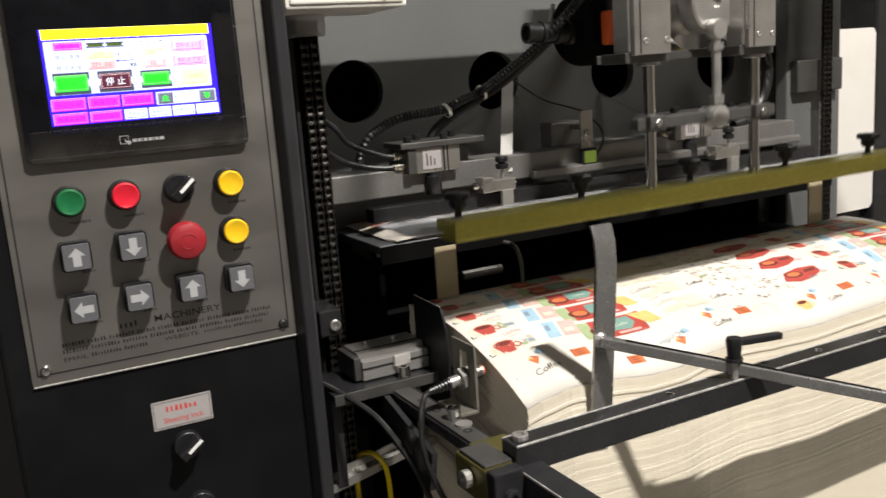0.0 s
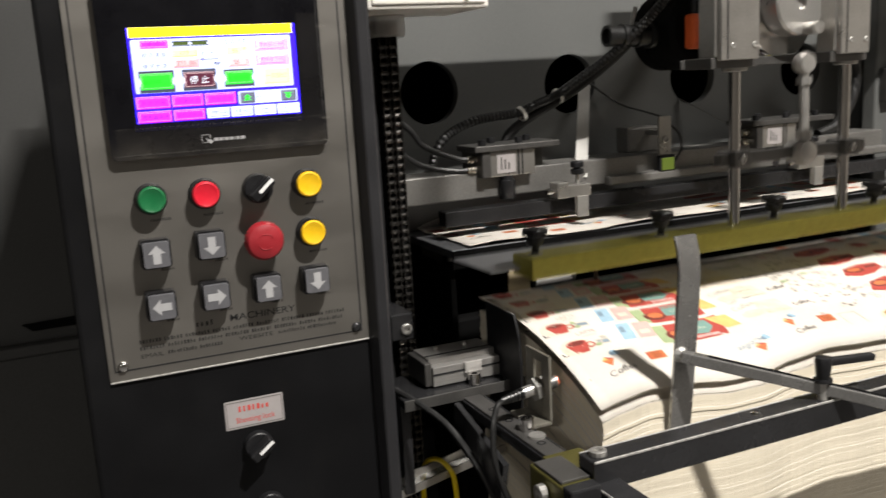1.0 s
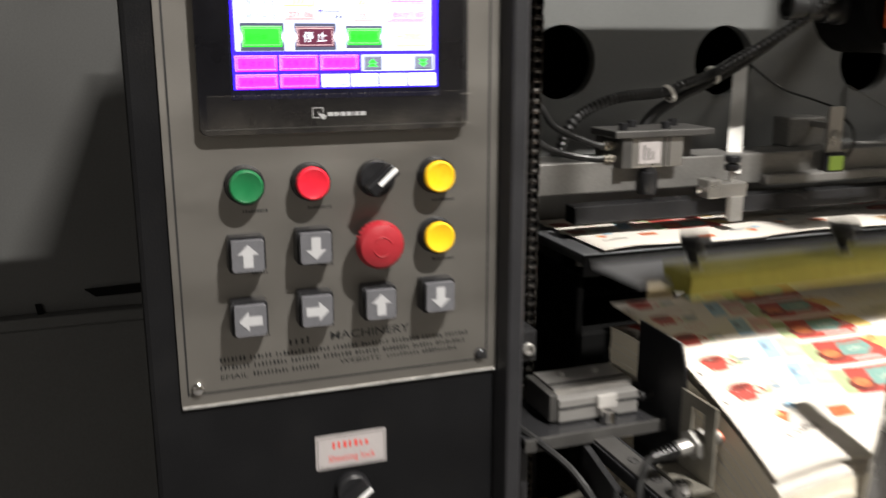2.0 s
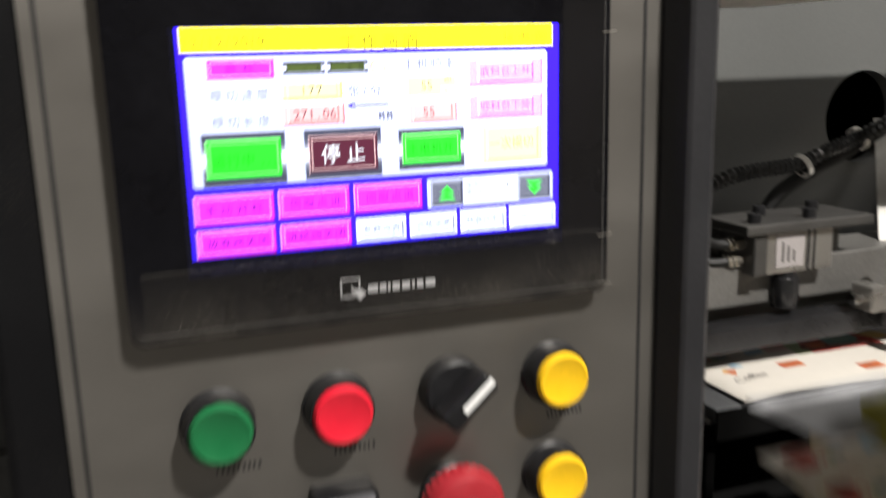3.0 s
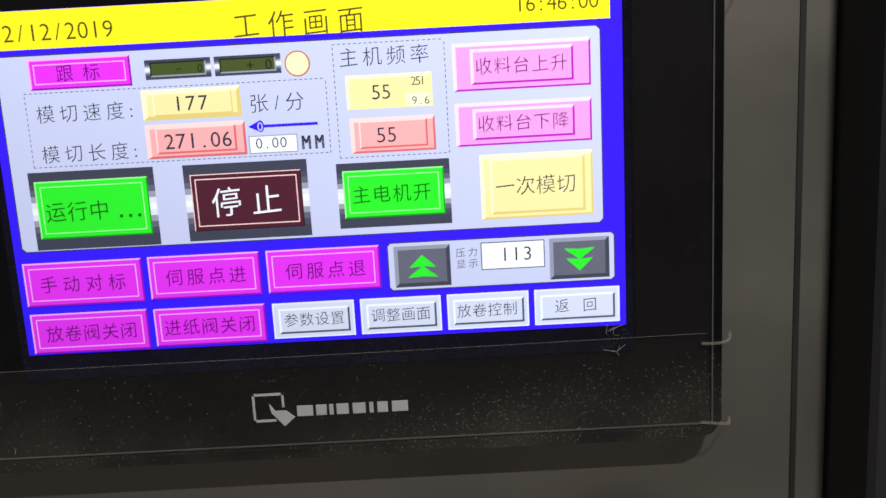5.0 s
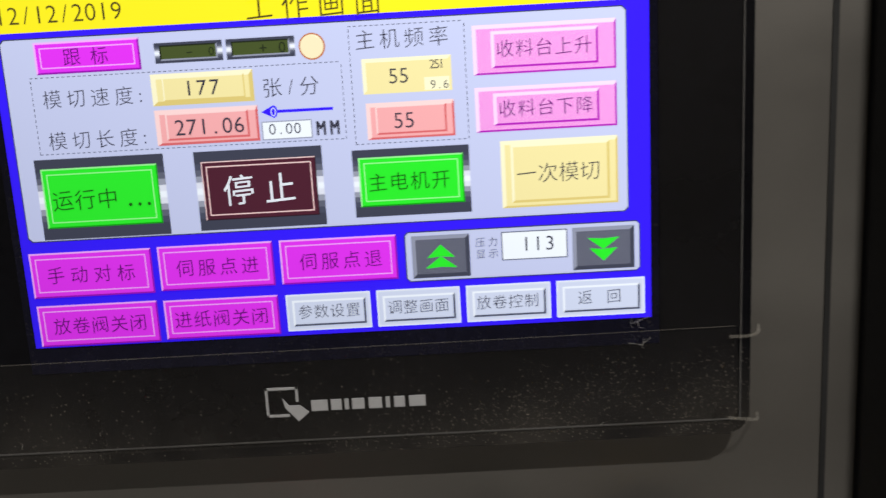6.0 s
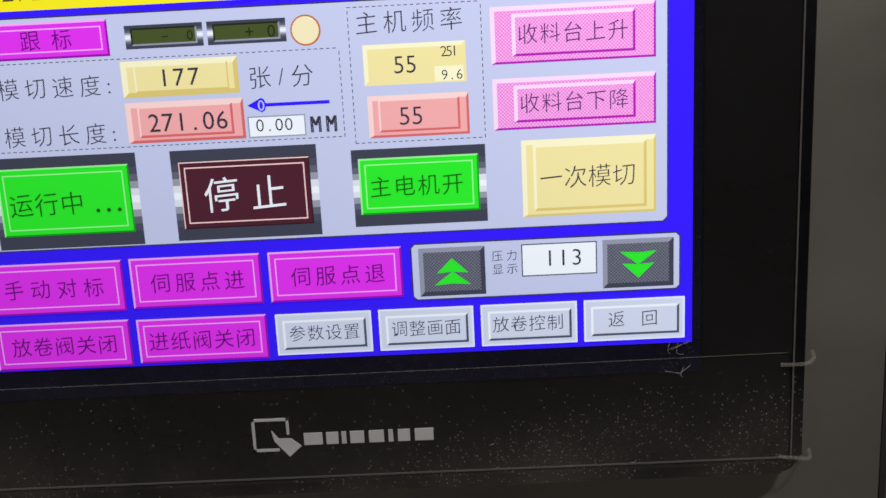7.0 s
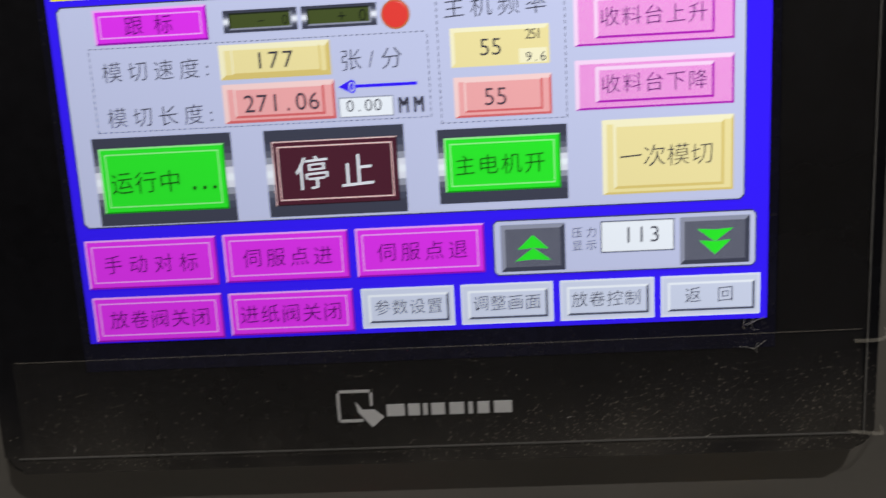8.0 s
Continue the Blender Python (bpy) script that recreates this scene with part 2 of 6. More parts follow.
def part(name, bm, material, parent=None, label="", smooth=False, at=None):
    """Links a bmesh, given in the world's metres, as one mesh under its thing or part. at: the part's own origin."""
    bmesh.ops.transform(bm, matrix=unit[0], verts=bm.verts)
    origin = unit[0] @ Vector(at) if at is not None else (base_of(parent) if parent is not None else Vector((0, 0, 0)))
    bmesh.ops.translate(bm, verts=bm.verts, vec=-origin)
    bmesh.ops.recalc_face_normals(bm, faces=bm.faces)
    me = bpy.data.meshes.new(name)
    bm.to_mesh(me)
    bm.free()
    for mat in material if isinstance(material, (list, tuple)) else [material]:
        me.materials.append(M[mat] if isinstance(mat, str) else mat)
    if smooth:
        for p in me.polygons:
            p.use_smooth = True
        me.set_sharp_from_angle(angle=radians(35))
    ob = new(name, me)
    if parent is not None:
        ob.parent = parent
        ob.location = origin - base_of(parent)
    else:
        ob.location = origin
    return tagged(ob, label)


def box(bm, x0, x1, y0, y1, z0, z1, bevel=0.0, seg=2):
    r = bmesh.ops.create_cube(bm, size=1, matrix=Matrix.Translation(((x0 + x1) / 2, (y0 + y1) / 2, (z0 + z1) / 2)) @ Matrix.Diagonal((x1 - x0, y1 - y0, z1 - z0, 1)))
    if bevel:
        edges = list({e for v in r["verts"] for e in v.link_edges})
        bmesh.ops.bevel(bm, geom=edges, offset=bevel, segments=seg, profile=0.5, affect="EDGES")
    return bm


def boxed(*a, **k):
    return box(bmesh.new(), *a, **k)


def aim(p, q):
    p, q = Vector(p), Vector(q)
    return Matrix.Translation((p + q) / 2) @ (q - p).to_track_quat("Z", "Y").to_matrix().to_4x4(), (q - p).length


def rod(bm, p, q, r, r2=None, seg=20, caps=True):
    m, length = aim(p, q)
    bmesh.ops.create_cone(bm, cap_ends=caps, segments=seg, radius1=r, radius2=r if r2 is None else r2, depth=length, matrix=m)
    return bm


def rodded(*a, **k):
    return rod(bmesh.new(), *a, **k)


def beam_between(bm, p, q, w, h, bevel=0.0, roll=0.0):
    """A bar of width w and height h from p to q."""
    m, length = aim(p, q)
    p, q = Vector(p), Vector(q)
    d = (q - p).normalized()
    side = d.cross(Vector((0, 0, 1)))
    side = side.normalized() if side.length > 1e-4 else Vector((1, 0, 0))
    up = side.cross(d).normalized()
    rot = Matrix((side, up, -d)).transposed().to_4x4()
    r = bmesh.ops.create_cube(bm, size=1, matrix=Matrix.Translation((p + q) / 2) @ rot @ pose(0, 0, 0, 0, 0, roll) @ Matrix.Diagonal((w, h, length, 1)))
    if bevel:
        bmesh.ops.bevel(bm, geom=list({e for v in r["verts"] for e in v.link_edges}), offset=bevel, segments=2, profile=0.5, affect="EDGES")
    return bm


def lathe(bm, centre, axis, rows, seg=32):
    """A turned body: rows of (distance along the axis, radius)."""
    c, axis = Vector(centre), Vector(axis).normalized()
    u = axis.orthogonal().normalized()
    w = axis.cross(u)
    rings = []
    for d, r in rows:
        if r <= 1e-6:
            rings.append([bm.verts.new(c + axis * d)])
        else:
            rings.append([bm.verts.new(c + axis * d + (u * math.cos(2 * math.pi * i / seg) + w * math.sin(2 * math.pi * i / seg)) * r) for i in range(seg)])
    for a, b in zip(rings, rings[1:]):
        for i in range(seg):
            j = (i + 1) % seg
            if len(a) == 1 and len(b) > 1:
                bm.faces.new((a[0], b[i], b[j]))
            elif len(b) == 1 and len(a) > 1:
                bm.faces.new((a[i], a[j], b[0]))
            elif len(a) > 1:
                bm.faces.new((a[i], a[j], b[j], b[i]))
    return bm


def spline(points, n=8):
    """A smooth line through the points."""
    pts = [Vector(p) for p in points]
    pts = [2 * pts[0] - pts[1]] + pts + [2 * pts[-1] - pts[-2]]
    out = []
    for i in range(1, len(pts) - 2):
        a, b, c, d = pts[i - 1:i + 3]
        for k in range(n):
            t = k / n
            out.append(0.5 * (2 * b + (c - a) * t + (2 * a - 5 * b + 4 * c - d) * t * t + (3 * b - a - 3 * c + d) * t ** 3))
    return out + [pts[-2]]


def hose(bm, points, r, seg=10, n=8, ribs=0.0, ribstep=0.003):
    """A tube along a smooth line; with ribs it is a corrugated conduit."""
    line = spline(points, n)
    if ribs:
        dense, acc = [], 0.0
        for a, b in zip(line, line[1:]):
            k = max(1, int((b - a).length / (ribstep / 2)))
            dense += [a.lerp(b, i / k) for i in range(k)]
        line = dense + [line[-1]]
    prev, up = None, Vector((0.1, 0.3, 1)).normalized()
    for i, p in enumerate(line):
        d = (line[min(i + 1, len(line) - 1)] - line[max(i - 1, 0)]).normalized()
        side = d.cross(up).normalized()
        up2 = side.cross(d)
        rr = r + (ribs if i % 2 else 0)
        ring = [bm.verts.new(p + (side * math.cos(2 * math.pi * k / seg) + up2 * math.sin(2 * math.pi * k / seg)) * rr) for k in range(seg)]
        if prev:
            for k in range(seg):
                bm.faces.new((prev[k], prev[(k + 1) % seg], ring[(k + 1) % seg], ring[k]))
        else:
            bm.faces.new(ring)
        prev = ring
    bm.faces.new(prev)
    return bm


def hosed(*a, **k):
    return hose(bmesh.new(), *a, **k)


def slab_xz(bm, x0, x1, z0, z1, y_front, y_back, r=0.0, bevel=0.0, seg=6):
    """An upright plate with rounded corners that faces -y."""
    pts = []
    if r:
        for cx, cz, a0 in ((x1 - r, z1 - r, 0), (x0 + r, z1 - r, 90), (x0 + r, z0 + r, 180), (x1 - r, z0 + r, 270)):
            pts += [(cx + r * math.cos(radians(a0 + 90 * k / seg)), cz + r * math.sin(radians(a0 + 90 * k / seg))) for k in range(seg + 1)]
    else:
        pts = [(x1, z1), (x0, z1), (x0, z0), (x1, z0)]
    return prism_xz(bm, pts, y_front, y_back, bevel)


def prism_xz(bm, pts, y_front, y_back, bevel=0.0):
    a = [bm.verts.new((x, y_back, z)) for x, z in pts]
    b = [bm.verts.new((x, y_front, z)) for x, z in pts]
    bm.faces.new(a)
    top = bm.faces.new(b[::-1])
    for i in range(len(pts)):
        j = (i + 1) % len(pts)
        bm.faces.new((a[i], a[j], b[j], b[i]))
    if bevel:
        bmesh.ops.bevel(bm, geom=list(top.edges), offset=bevel, segments=2, profile=0.5, affect="EDGES")
    return bm


def hexbolt(bm, centre, axis=(0, 0, 1), r=0.004, h=0.006):
    """A socket-head screw: knurled head with a hexagon recess."""
    lathe(bm, centre, axis, [(0, 0), (0, r * 0.95), (0.0005, r), (h - 0.0006, r), (h, r * 0.86), (h, r * 0.5), (h * 0.45, r * 0.5), (h * 0.45, 0)], 12)
    return bm


def lettering(body, x, z, height, y, name="caption", material="line", parent=None, width=None, align="CENTER", bold=0.0, raised=0.0002):
    """Flat letters on an upright face, their middle (or left end) at x, z."""
    cu = bpy.data.curves.new("letters", "FONT")
    cu.body, cu.size, cu.offset, cu.resolution_u = body, 1.0, bold, 3
    ob = bpy.data.objects.new("letters", cu)
    scene.collection.objects.link(ob)
    me = bpy.data.meshes.new_from_object(ob.evaluated_get(bpy.context.evaluated_depsgraph_get()))
    bpy.data.objects.remove(ob)
    bpy.data.curves.remove(cu)
    co = np.array([v.co[:] for v in me.vertices])
    lo, hi = co.min(0), co.max(0)
    k = height / (hi[1] - lo[1])
    kx = k if width is None else width / (hi[0] - lo[0])
    origin = base_of(parent) if parent is not None else Vector()
    ax = (lo[0] + hi[0]) / 2 if align == "CENTER" else lo[0]
    for v in me.vertices:
        v.co = (x + (v.co.x - ax) * kx - origin.x, y - raised - origin.y, z + (v.co.y - (lo[1] + hi[1]) / 2) * k - origin.z)
    me.materials.clear()
    me.materials.append(M[material] if isinstance(material, str) else material)
    t = new(name, me)
    if parent is not None:
        t.parent = parent
    return t


def bars(parent, name, x0, x1, z, h, y, material, words, seed=1):
    """Lines of writing that cannot be given are plain bars of its size."""
    rnd = random.Random(seed)
    bm = bmesh.new()
    x = x0
    h *= 0.86
    letter = h * 0.82
    gaps = sorted(x0 + (x1 - x0) * (k + rnd.uniform(0.75, 1.0)) / words for k in range(words - 1))
    while x < x1 - letter:
        if gaps and x > gaps[0]:
            gaps.pop(0)
            x += letter * 0.8
        box(bm, x, x + letter * rnd.uniform(0.32, 0.6), y - 0.0003, y + 0.0002, z - h / 2, z + h * rnd.choice((0.5, 0.5, 0.25)))
        x += letter
    return tagged(part(name, bm, material, parent), kind="stuff")


# ---- the room ----
def structure(name, bm, material, label, category):
    return tagged(part(name, bm, material), label, category, kind="structure")


WX, EX, SY, NY = -8.0, 4.0, -9.0, 2.6
structure("floor", boxed(WX, EX, SY, NY, -0.1, 0.0), "concrete", "grey concrete workshop floor with stains", "floor")
structure("ceiling", boxed(WX, EX, SY, NY, 3.70, 3.80), "ceilingpaint", "pale painted workshop ceiling", "ceiling")
structure("wall_north", boxed(WX, EX, NY, NY + 0.1, 0.0, 3.70), "wall", "cream painted workshop wall behind the machine", "wall")
structure("wall_south", boxed(WX, EX, SY - 0.1, SY, 0.0, 3.70), "wall", "cream painted workshop wall", "wall")
structure("wall_west", boxed(WX - 0.1, WX, SY, NY, 0.0, 3.70), "wall", "cream painted workshop wall", "wall")
structure("wall_east", boxed(EX, EX + 0.1, SY, NY, 0.0, 3.70), "wall", "cream painted workshop wall beyond the machine", "wall")
# unseen fittings for the main lamp and the two added fill lamps
for x, y, z, sx, sy, w in LAMPS:
    f = thing("unseen_ceiling_light", (x, y, 3.70), "unseen white ceiling tube fitting added for the lighting", "ceiling light", "tube lights")
    part("housing", boxed(x - sx / 2 - 0.03, x + sx / 2 + 0.03, y - 0.12, y + 0.12, z + 0.04, 3.70, 0.01), "whitebox", f)
    for dy in (-0.095, 0.095):
        part("tube", rodded((x - sx / 2, y + dy, z + 0.025), (x + sx / 2, y + dy, z + 0.025), 0.013), "lampglow", f, "lit white tube")

# housing of the next machine unit, seen past the cabinet
hs = thing("unit_housing", (-0.9, 1.1, 0), "grey painted sheet-metal housing with a dark slot and a ledge", "machine housing")
part("upper_panel", boxed(-1.9, 0.05, 0.83, 1.5, 1.0125, 2.2, 0.001), "housing", hs)
part("lower_panel", boxed(-1.9, 0.05, 0.815, 1.5, 0.02, 0.9915, 0.004), "housing", hs)
part("ledge", boxed(-1.9, 0.05, 0.806, 1.5, 0.992, 1.012, 0.004), "housing", hs)
# slots are raised near-black strips, the recess shade put into their colour
bm = prism_xz(bmesh.new(), [(-0.238, 1.046), (-0.05, 1.052), (-0.05, 1.036), (-0.222, 1.033)], 0.824, 0.832)
part("slot", bm, "pit", hs, "narrow black slot")
bm = prism_xz(bmesh.new(), [(-0.3130, 1.028), (-0.3040, 1.028), (-0.3010, 1.003), (-0.3090, 1.003)], 0.824, 0.832)
part("slot", bm, "pit", hs, "narrow black slot")

# ---- control cabinet ----
cab = thing("control_cabinet", (0, 0.12, 0), "charcoal painted control cabinet with a brushed steel operator plate", "control cabinet")
part("body", boxed(-0.151, 0.150, 0.010, 0.19, 0.0, 1.78, 0.004), "cabinet", cab)
bm = bmesh.new()
rim = [(0.1329, 0.0100), (0.1334, 0.0060), (0.1372, -0.0070), (0.1388, -0.0085), (0.1475, -0.0110), (0.1505, -0.0085), (0.1505, 0.0130), (0.1480, 0.0130)]
ra, rb = [bm.verts.new((x, y, 0.0)) for x, y in rim], [bm.verts.new((x, y, 1.78)) for x, y in rim]
bm.faces.new(ra), bm.faces.new(rb[::-1])
for i in range(len(rim)):
    bm.faces.new((ra[i], ra[(i + 1) % len(rim)], rb[(i + 1) % len(rim)], rb[i]))
part("edge_profile", bm, "trim", cab, "charcoal edge profile standing proud of the plate")
bm = slab_xz(bmesh.new(), -0.1285, 0.1325, 1.166, 1.62, 0.008, 0.0105, 0.002, 0.0005)
plate = part("operator_plate", bm, "plate", cab, "brushed steel plate with a black border line")
bm = bmesh.new()
for a, b, c, d in ((-0.1237, -0.1222, 1.1753, 1.61), (0.1232, 0.1247, 1.1753, 1.61), (-0.1222, 0.1232, 1.1753, 1.1768)):
    box(bm, a, b, 0.0077, 0.0085, c, d)
part("border_line", bm, "line", plate)
part("bright_edge", boxed(-0.1280, 0.1320, 0.0072, 0.0100, 1.1648, 1.1664, 0.0004), "worn", plate)
for x, z, mat in ((-0.1155, 1.1805, "chrome"), (0.1185, 1.1805, "framedark")):
    bm = lathe(bmesh.new(), (x, 0.008, z), (0, -1, 0), [(0, 0.0052), (0.0012, 0.0052), (0.003, 0.0040), (0.0038, 0.002), (0.0038, 0)], 18)
    s = part("screw", bm, mat, plate, "", True)
# the maker's lines on the plate
bars(plate, "writing", -0.044, -0.022, 1.2105, 0.0066, 0.008, "line", 1, 3)
lettering("MACHINERY", 0.022, 1.2115, 0.0068, 0.008, "writing", "line", plate, width=0.066, bold=0.006)
bars(plate, "writing", -0.098, 0.108, 1.2015, 0.0042, 0.008, "line", 9, 4)
bars(plate, "writing", -0.098, 0.108, 1.1950, 0.0042, 0.008, "line", 8, 5)
lettering("EMAIL", -0.098, 1.1872, 0.0040, 0.008, "writing", "line", plate, width=0.021, align="LEFT")
bars(plate, "writing", -0.073, -0.018, 1.1876, 0.0040, 0.008, "line", 2, 6)
lettering("WEBSITE", -0.004, 1.1888, 0.0040, 0.008, "writing", "line", plate, width=0.034, align="LEFT")
bars(plate, "writing", 0.036, 0.100, 1.1892, 0.0040, 0.008, "line", 2, 7)

GX, GZ = (-0.0725, -0.0232, 0.0283, 0.0775), (1.3374, 1.2883, 1.2385)


def legend(x, z, w, seed):
    bars(plate, "legend", x - w * 0.1, x + w * 0.95, z, 0.0030, 0.008, "line", 1, seed)


def push_button(x, z, cap):
    bm = lathe(bmesh.new(), (x, 0.008, z), (0, -1, 0), [(0, 0.0150), (0.0015, 0.0150), (0.0022, 0.0143), (0.0100, 0.0141), (0.0112, 0.0136), (0.0112, 0.0128), (0.008, 0.0126)])
    b = part("push_button", bm, "black", cab, "", True)
    bm = lathe(bmesh.new(), (x, 0.008, z), (0, -1, 0), [(0.008, 0.0127), (0.0126, 0.0127), (0.0140, 0.0119), (0.0144, 0.0108), (0.0140, 0.0100), (0.0140, 0.0)])
    part("cap", bm, cap, b, "", True)
    legend(x, z - 0.0205, 0.020, int(1000 * (x + z)))
    return b


tagged(push_button(GX[0], GZ[0], "green"), "round push button with a green cap")
tagged(push_button(GX[1], GZ[0], "red"), "round push button with a red cap")
tagged(push_button(GX[3], GZ[0], "yellow"), "round push button with a yellow cap")
tagged(push_button(GX[3], GZ[1], "yellow"), "round push button with a yellow cap")


def selector(x, z, y0, size=1.0, angle=42, label="black rotary selector with a white mark"):
    s = size
    bm = lathe(bmesh.new(), (x, y0, z), (0, -1, 0), [(0, 0.0150 * s), (0.002 * s, 0.0150 * s), (0.0075 * s, 0.0142 * s), (0.0085 * s, 0.0132 * s), (0.0085 * s, 0)])
    b = part("selector_switch", bm, "black", cab, label, True)
    c, d = math.cos(radians(angle)), math.sin(radians(angle))
    bm = bmesh.new()
    box(bm, -0.0125 * s, 0.0145 * s, -0.0150 * s, 0.0, -0.0052 * s, 0.0052 * s, 0.0018 * s)
    bmesh.ops.transform(bm, matrix=Matrix.Translation((x, y0 - 0.0085 * s, z)) @ pose(0, 0, 0, 0, -angle, 0), verts=bm.verts)
    part("handle", bm, "black", b)
    bm = bmesh.new()
    box(bm, -0.0035, 0.0144 * s, -0.0156 * s, -0.0146 * s, -0.0016 * s, 0.0016 * s)
    bmesh.ops.transform(bm, matrix=Matrix.Translation((x, y0 - 0.0085 * s, z)) @ pose(0, 0, 0, 0, -angle, 0), verts=bm.verts)
    part("mark", bm, "white", b, "white pointer line")
    return b


selector(GX[2], GZ[0], 0.008)

# emergency stop mushroom
x, z = 0.0270, 1.2870
bm = lathe(bmesh.new(), (x, 0.008, z), (0, -1, 0), [(0, 0.0150), (0.003, 0.0150), (0.004, 0.0138), (0.012, 0.0130)])
es = part("emergency_stop", bm, "black", cab, "red mushroom emergency stop button", True)
bm = lathe(bmesh.new(), (x, 0.008, z), (0, -1, 0), [(0.010, 0.011), (0.0105, 0.0175), (0.012, 0.0188), (0.0185, 0.0188), (0.0222, 0.0165), (0.0240, 0.012), (0.0247, 0.006), (0.0249, 0)], 64)
for v in bm.verts:
    r = Vector((v.co.x - x, 0, v.co.z - z))
    if r.length > 0.0180:
        k = 1 + 0.022 * math.cos(32 * math.atan2(r.z, r.x))
        v.co.x, v.co.z = x + r.x * k, z + r.z * k
mushroom = part("mushroom_head", bm, "mush", es, "", True)
bm = bmesh.new()
for a0 in (20, 200):
    pts = [(x + 0.0075 * math.cos(radians(a0 + 12 * i)), -0.0166, z + 0.0075 * math.sin(radians(a0 + 12 * i))) for i in range(11)]
    hose(bm, pts, 0.0005, 6, 2)
part("turn_arrow", bm, "mush", es)


def arrow_key(x, z, turn):
    bm = slab_xz(bmesh.new(), x - 0.0138, x + 0.0138, z - 0.0138, z + 0.0138, -0.0050, 0.008, 0.003, 0.0012)
    b = part("arrow_key", bm, "black", cab, "square black key with a pale arrow")
    bm = slab_xz(bmesh.new(), x - 0.0118, x + 0.0118, z - 0.0118, z + 0.0118, -0.0105, -0.0045, 0.0015, 0.0010)
    part("cap", bm, "keycap", b, "dark grey translucent cap")
    shape = [(0, 0.0088), (0.0078, 0.0012), (0.0036, 0.0012), (0.0036, -0.0086), (-0.0036, -0.0086), (-0.0036, 0.0012), (-0.0078, 0.0012)]
    c, s = math.cos(radians(turn)), math.sin(radians(turn))
    bm = prism_xz(bmesh.new(), [(x + c * px - s * pz, z + s * px + c * pz) for px, pz in shape], -0.0108, -0.0103)
    part("arrow", bm, "arrow", b)
    legend(x + 0.006, z - 0.0175, 0.014, int(1000 * (x + z)))


for kx, kz, turn in ((-0.0745, 1.2866, 0), (-0.0236, 1.2888, 180), (-0.0750, 1.2365, 90), (-0.0241, 1.2388, 270), (0.0268, 1.2390, 0), (0.0762, 1.2402, 180)):
    arrow_key(kx, kz, turn)

# the lock switch with its sticker
bm = slab_xz(bmesh.new(), -0.026, 0.034, 1.0945, 1.1245, 0.0094, 0.0102, 0.001)
st = part("sticker", bm, "label", cab, "cream sticker with red print")
bm = bmesh.new()
for a, b, c, d in ((-0.0245, 0.0325, 1.1225, 1.1230), (-0.0245, 0.0325, 1.0960, 1.0965), (-0.0245, -0.0240, 1.0960, 1.1230), (0.0320, 0.0325, 1.0960, 1.1230)):
    box(bm, a, b, 0.0091, 0.0096, c, d)
part("border_line", bm, "greyprint", st)
bars(st, "writing", -0.012, 0.022, 1.1150, 0.0066, 0.0094, "redprint", 1, 9)
lettering("Sheeting lock", 0.0045, 1.1025, 0.0078, 0.0094, "writing", "redprint", st, width=0.040)
selector(0.0040, 1.0740, 0.010, 1.0, 38, "black lock switch with a white mark")
selector(0.0100, 1.0050, 0.010, 1.0, 90, "black lock switch with a white mark")


# ---- touch panel ----
hmi = thing("touch_panel", (0, 0.004, 1.374), "black touch panel with a lit colour display under dusty film", "touch panel")
bm = slab_xz(bmesh.new(), -0.1020, 0.1020, 1.3750, 1.5300, 0.0006, 0.0078, 0.0045, 0.0012)
part("bezel", bm, "bezel", hmi, "dusty black plastic bezel")
# film over the bezel with lifted corners
for cx, cz, sx, sz in ((0.0985, 1.3795, 1, -1), (0.0985, 1.4010, 1, 0.5), (0.1000, 1.4890, 1, 0.6)):
    pts = [(cx - sx * 0.002, -0.0001, cz), (cx + sx * 0.0030, -0.0006, cz + sz * 0.0004), (cx + sx * 0.0056, 0.0012, cz + sz * 0.0012), (cx + sx * 0.0072, 0.0060, cz + sz * 0.0016)]
    part("film", hosed(pts, 0.00045, 6, 5), "filmedge", hmi, "loose edge of clear protective film")
part("film", boxed(-0.0965, 0.0985, 0.00015, 0.00045, 1.3778, 1.4030), "film", hmi, "hazy protective film over the bezel")
part("film", boxed(0.0795, 0.0990, 0.00015, 0.00045, 1.4034, 1.5020), "film", hmi, "hazy protective film over the bezel")
for pts in ([(-0.096, 0.0003, 1.4030), (0.02, 0.0003, 1.4032), (0.098, 0.0003, 1.4036)],):
    part("film_edge", hosed(pts, 0.00009, 5, 4), "filmedge", hmi)
# navy band round the display, the screen's glow on the film put into its colour, and lint caught at the edge of the
# film
part("glow_border", boxed(-0.0790, 0.0792, 0.0004, 0.0008, 1.4002, 1.4072), "mask", hmi, "navy band round the display, its bluish glow put into the colour")
part("glow_border", boxed(0.0774, 0.0792, 0.0004, 0.0008, 1.4073, 1.4930), "mask", hmi, "navy band round the display, its bluish glow put into the colour")
part("glow_border", boxed(-0.0790, -0.0772, 0.0004, 0.0008, 1.4073, 1.4930), "mask", hmi, "navy band round the display, its bluish glow put into the colour")
rnd = random.Random(21)
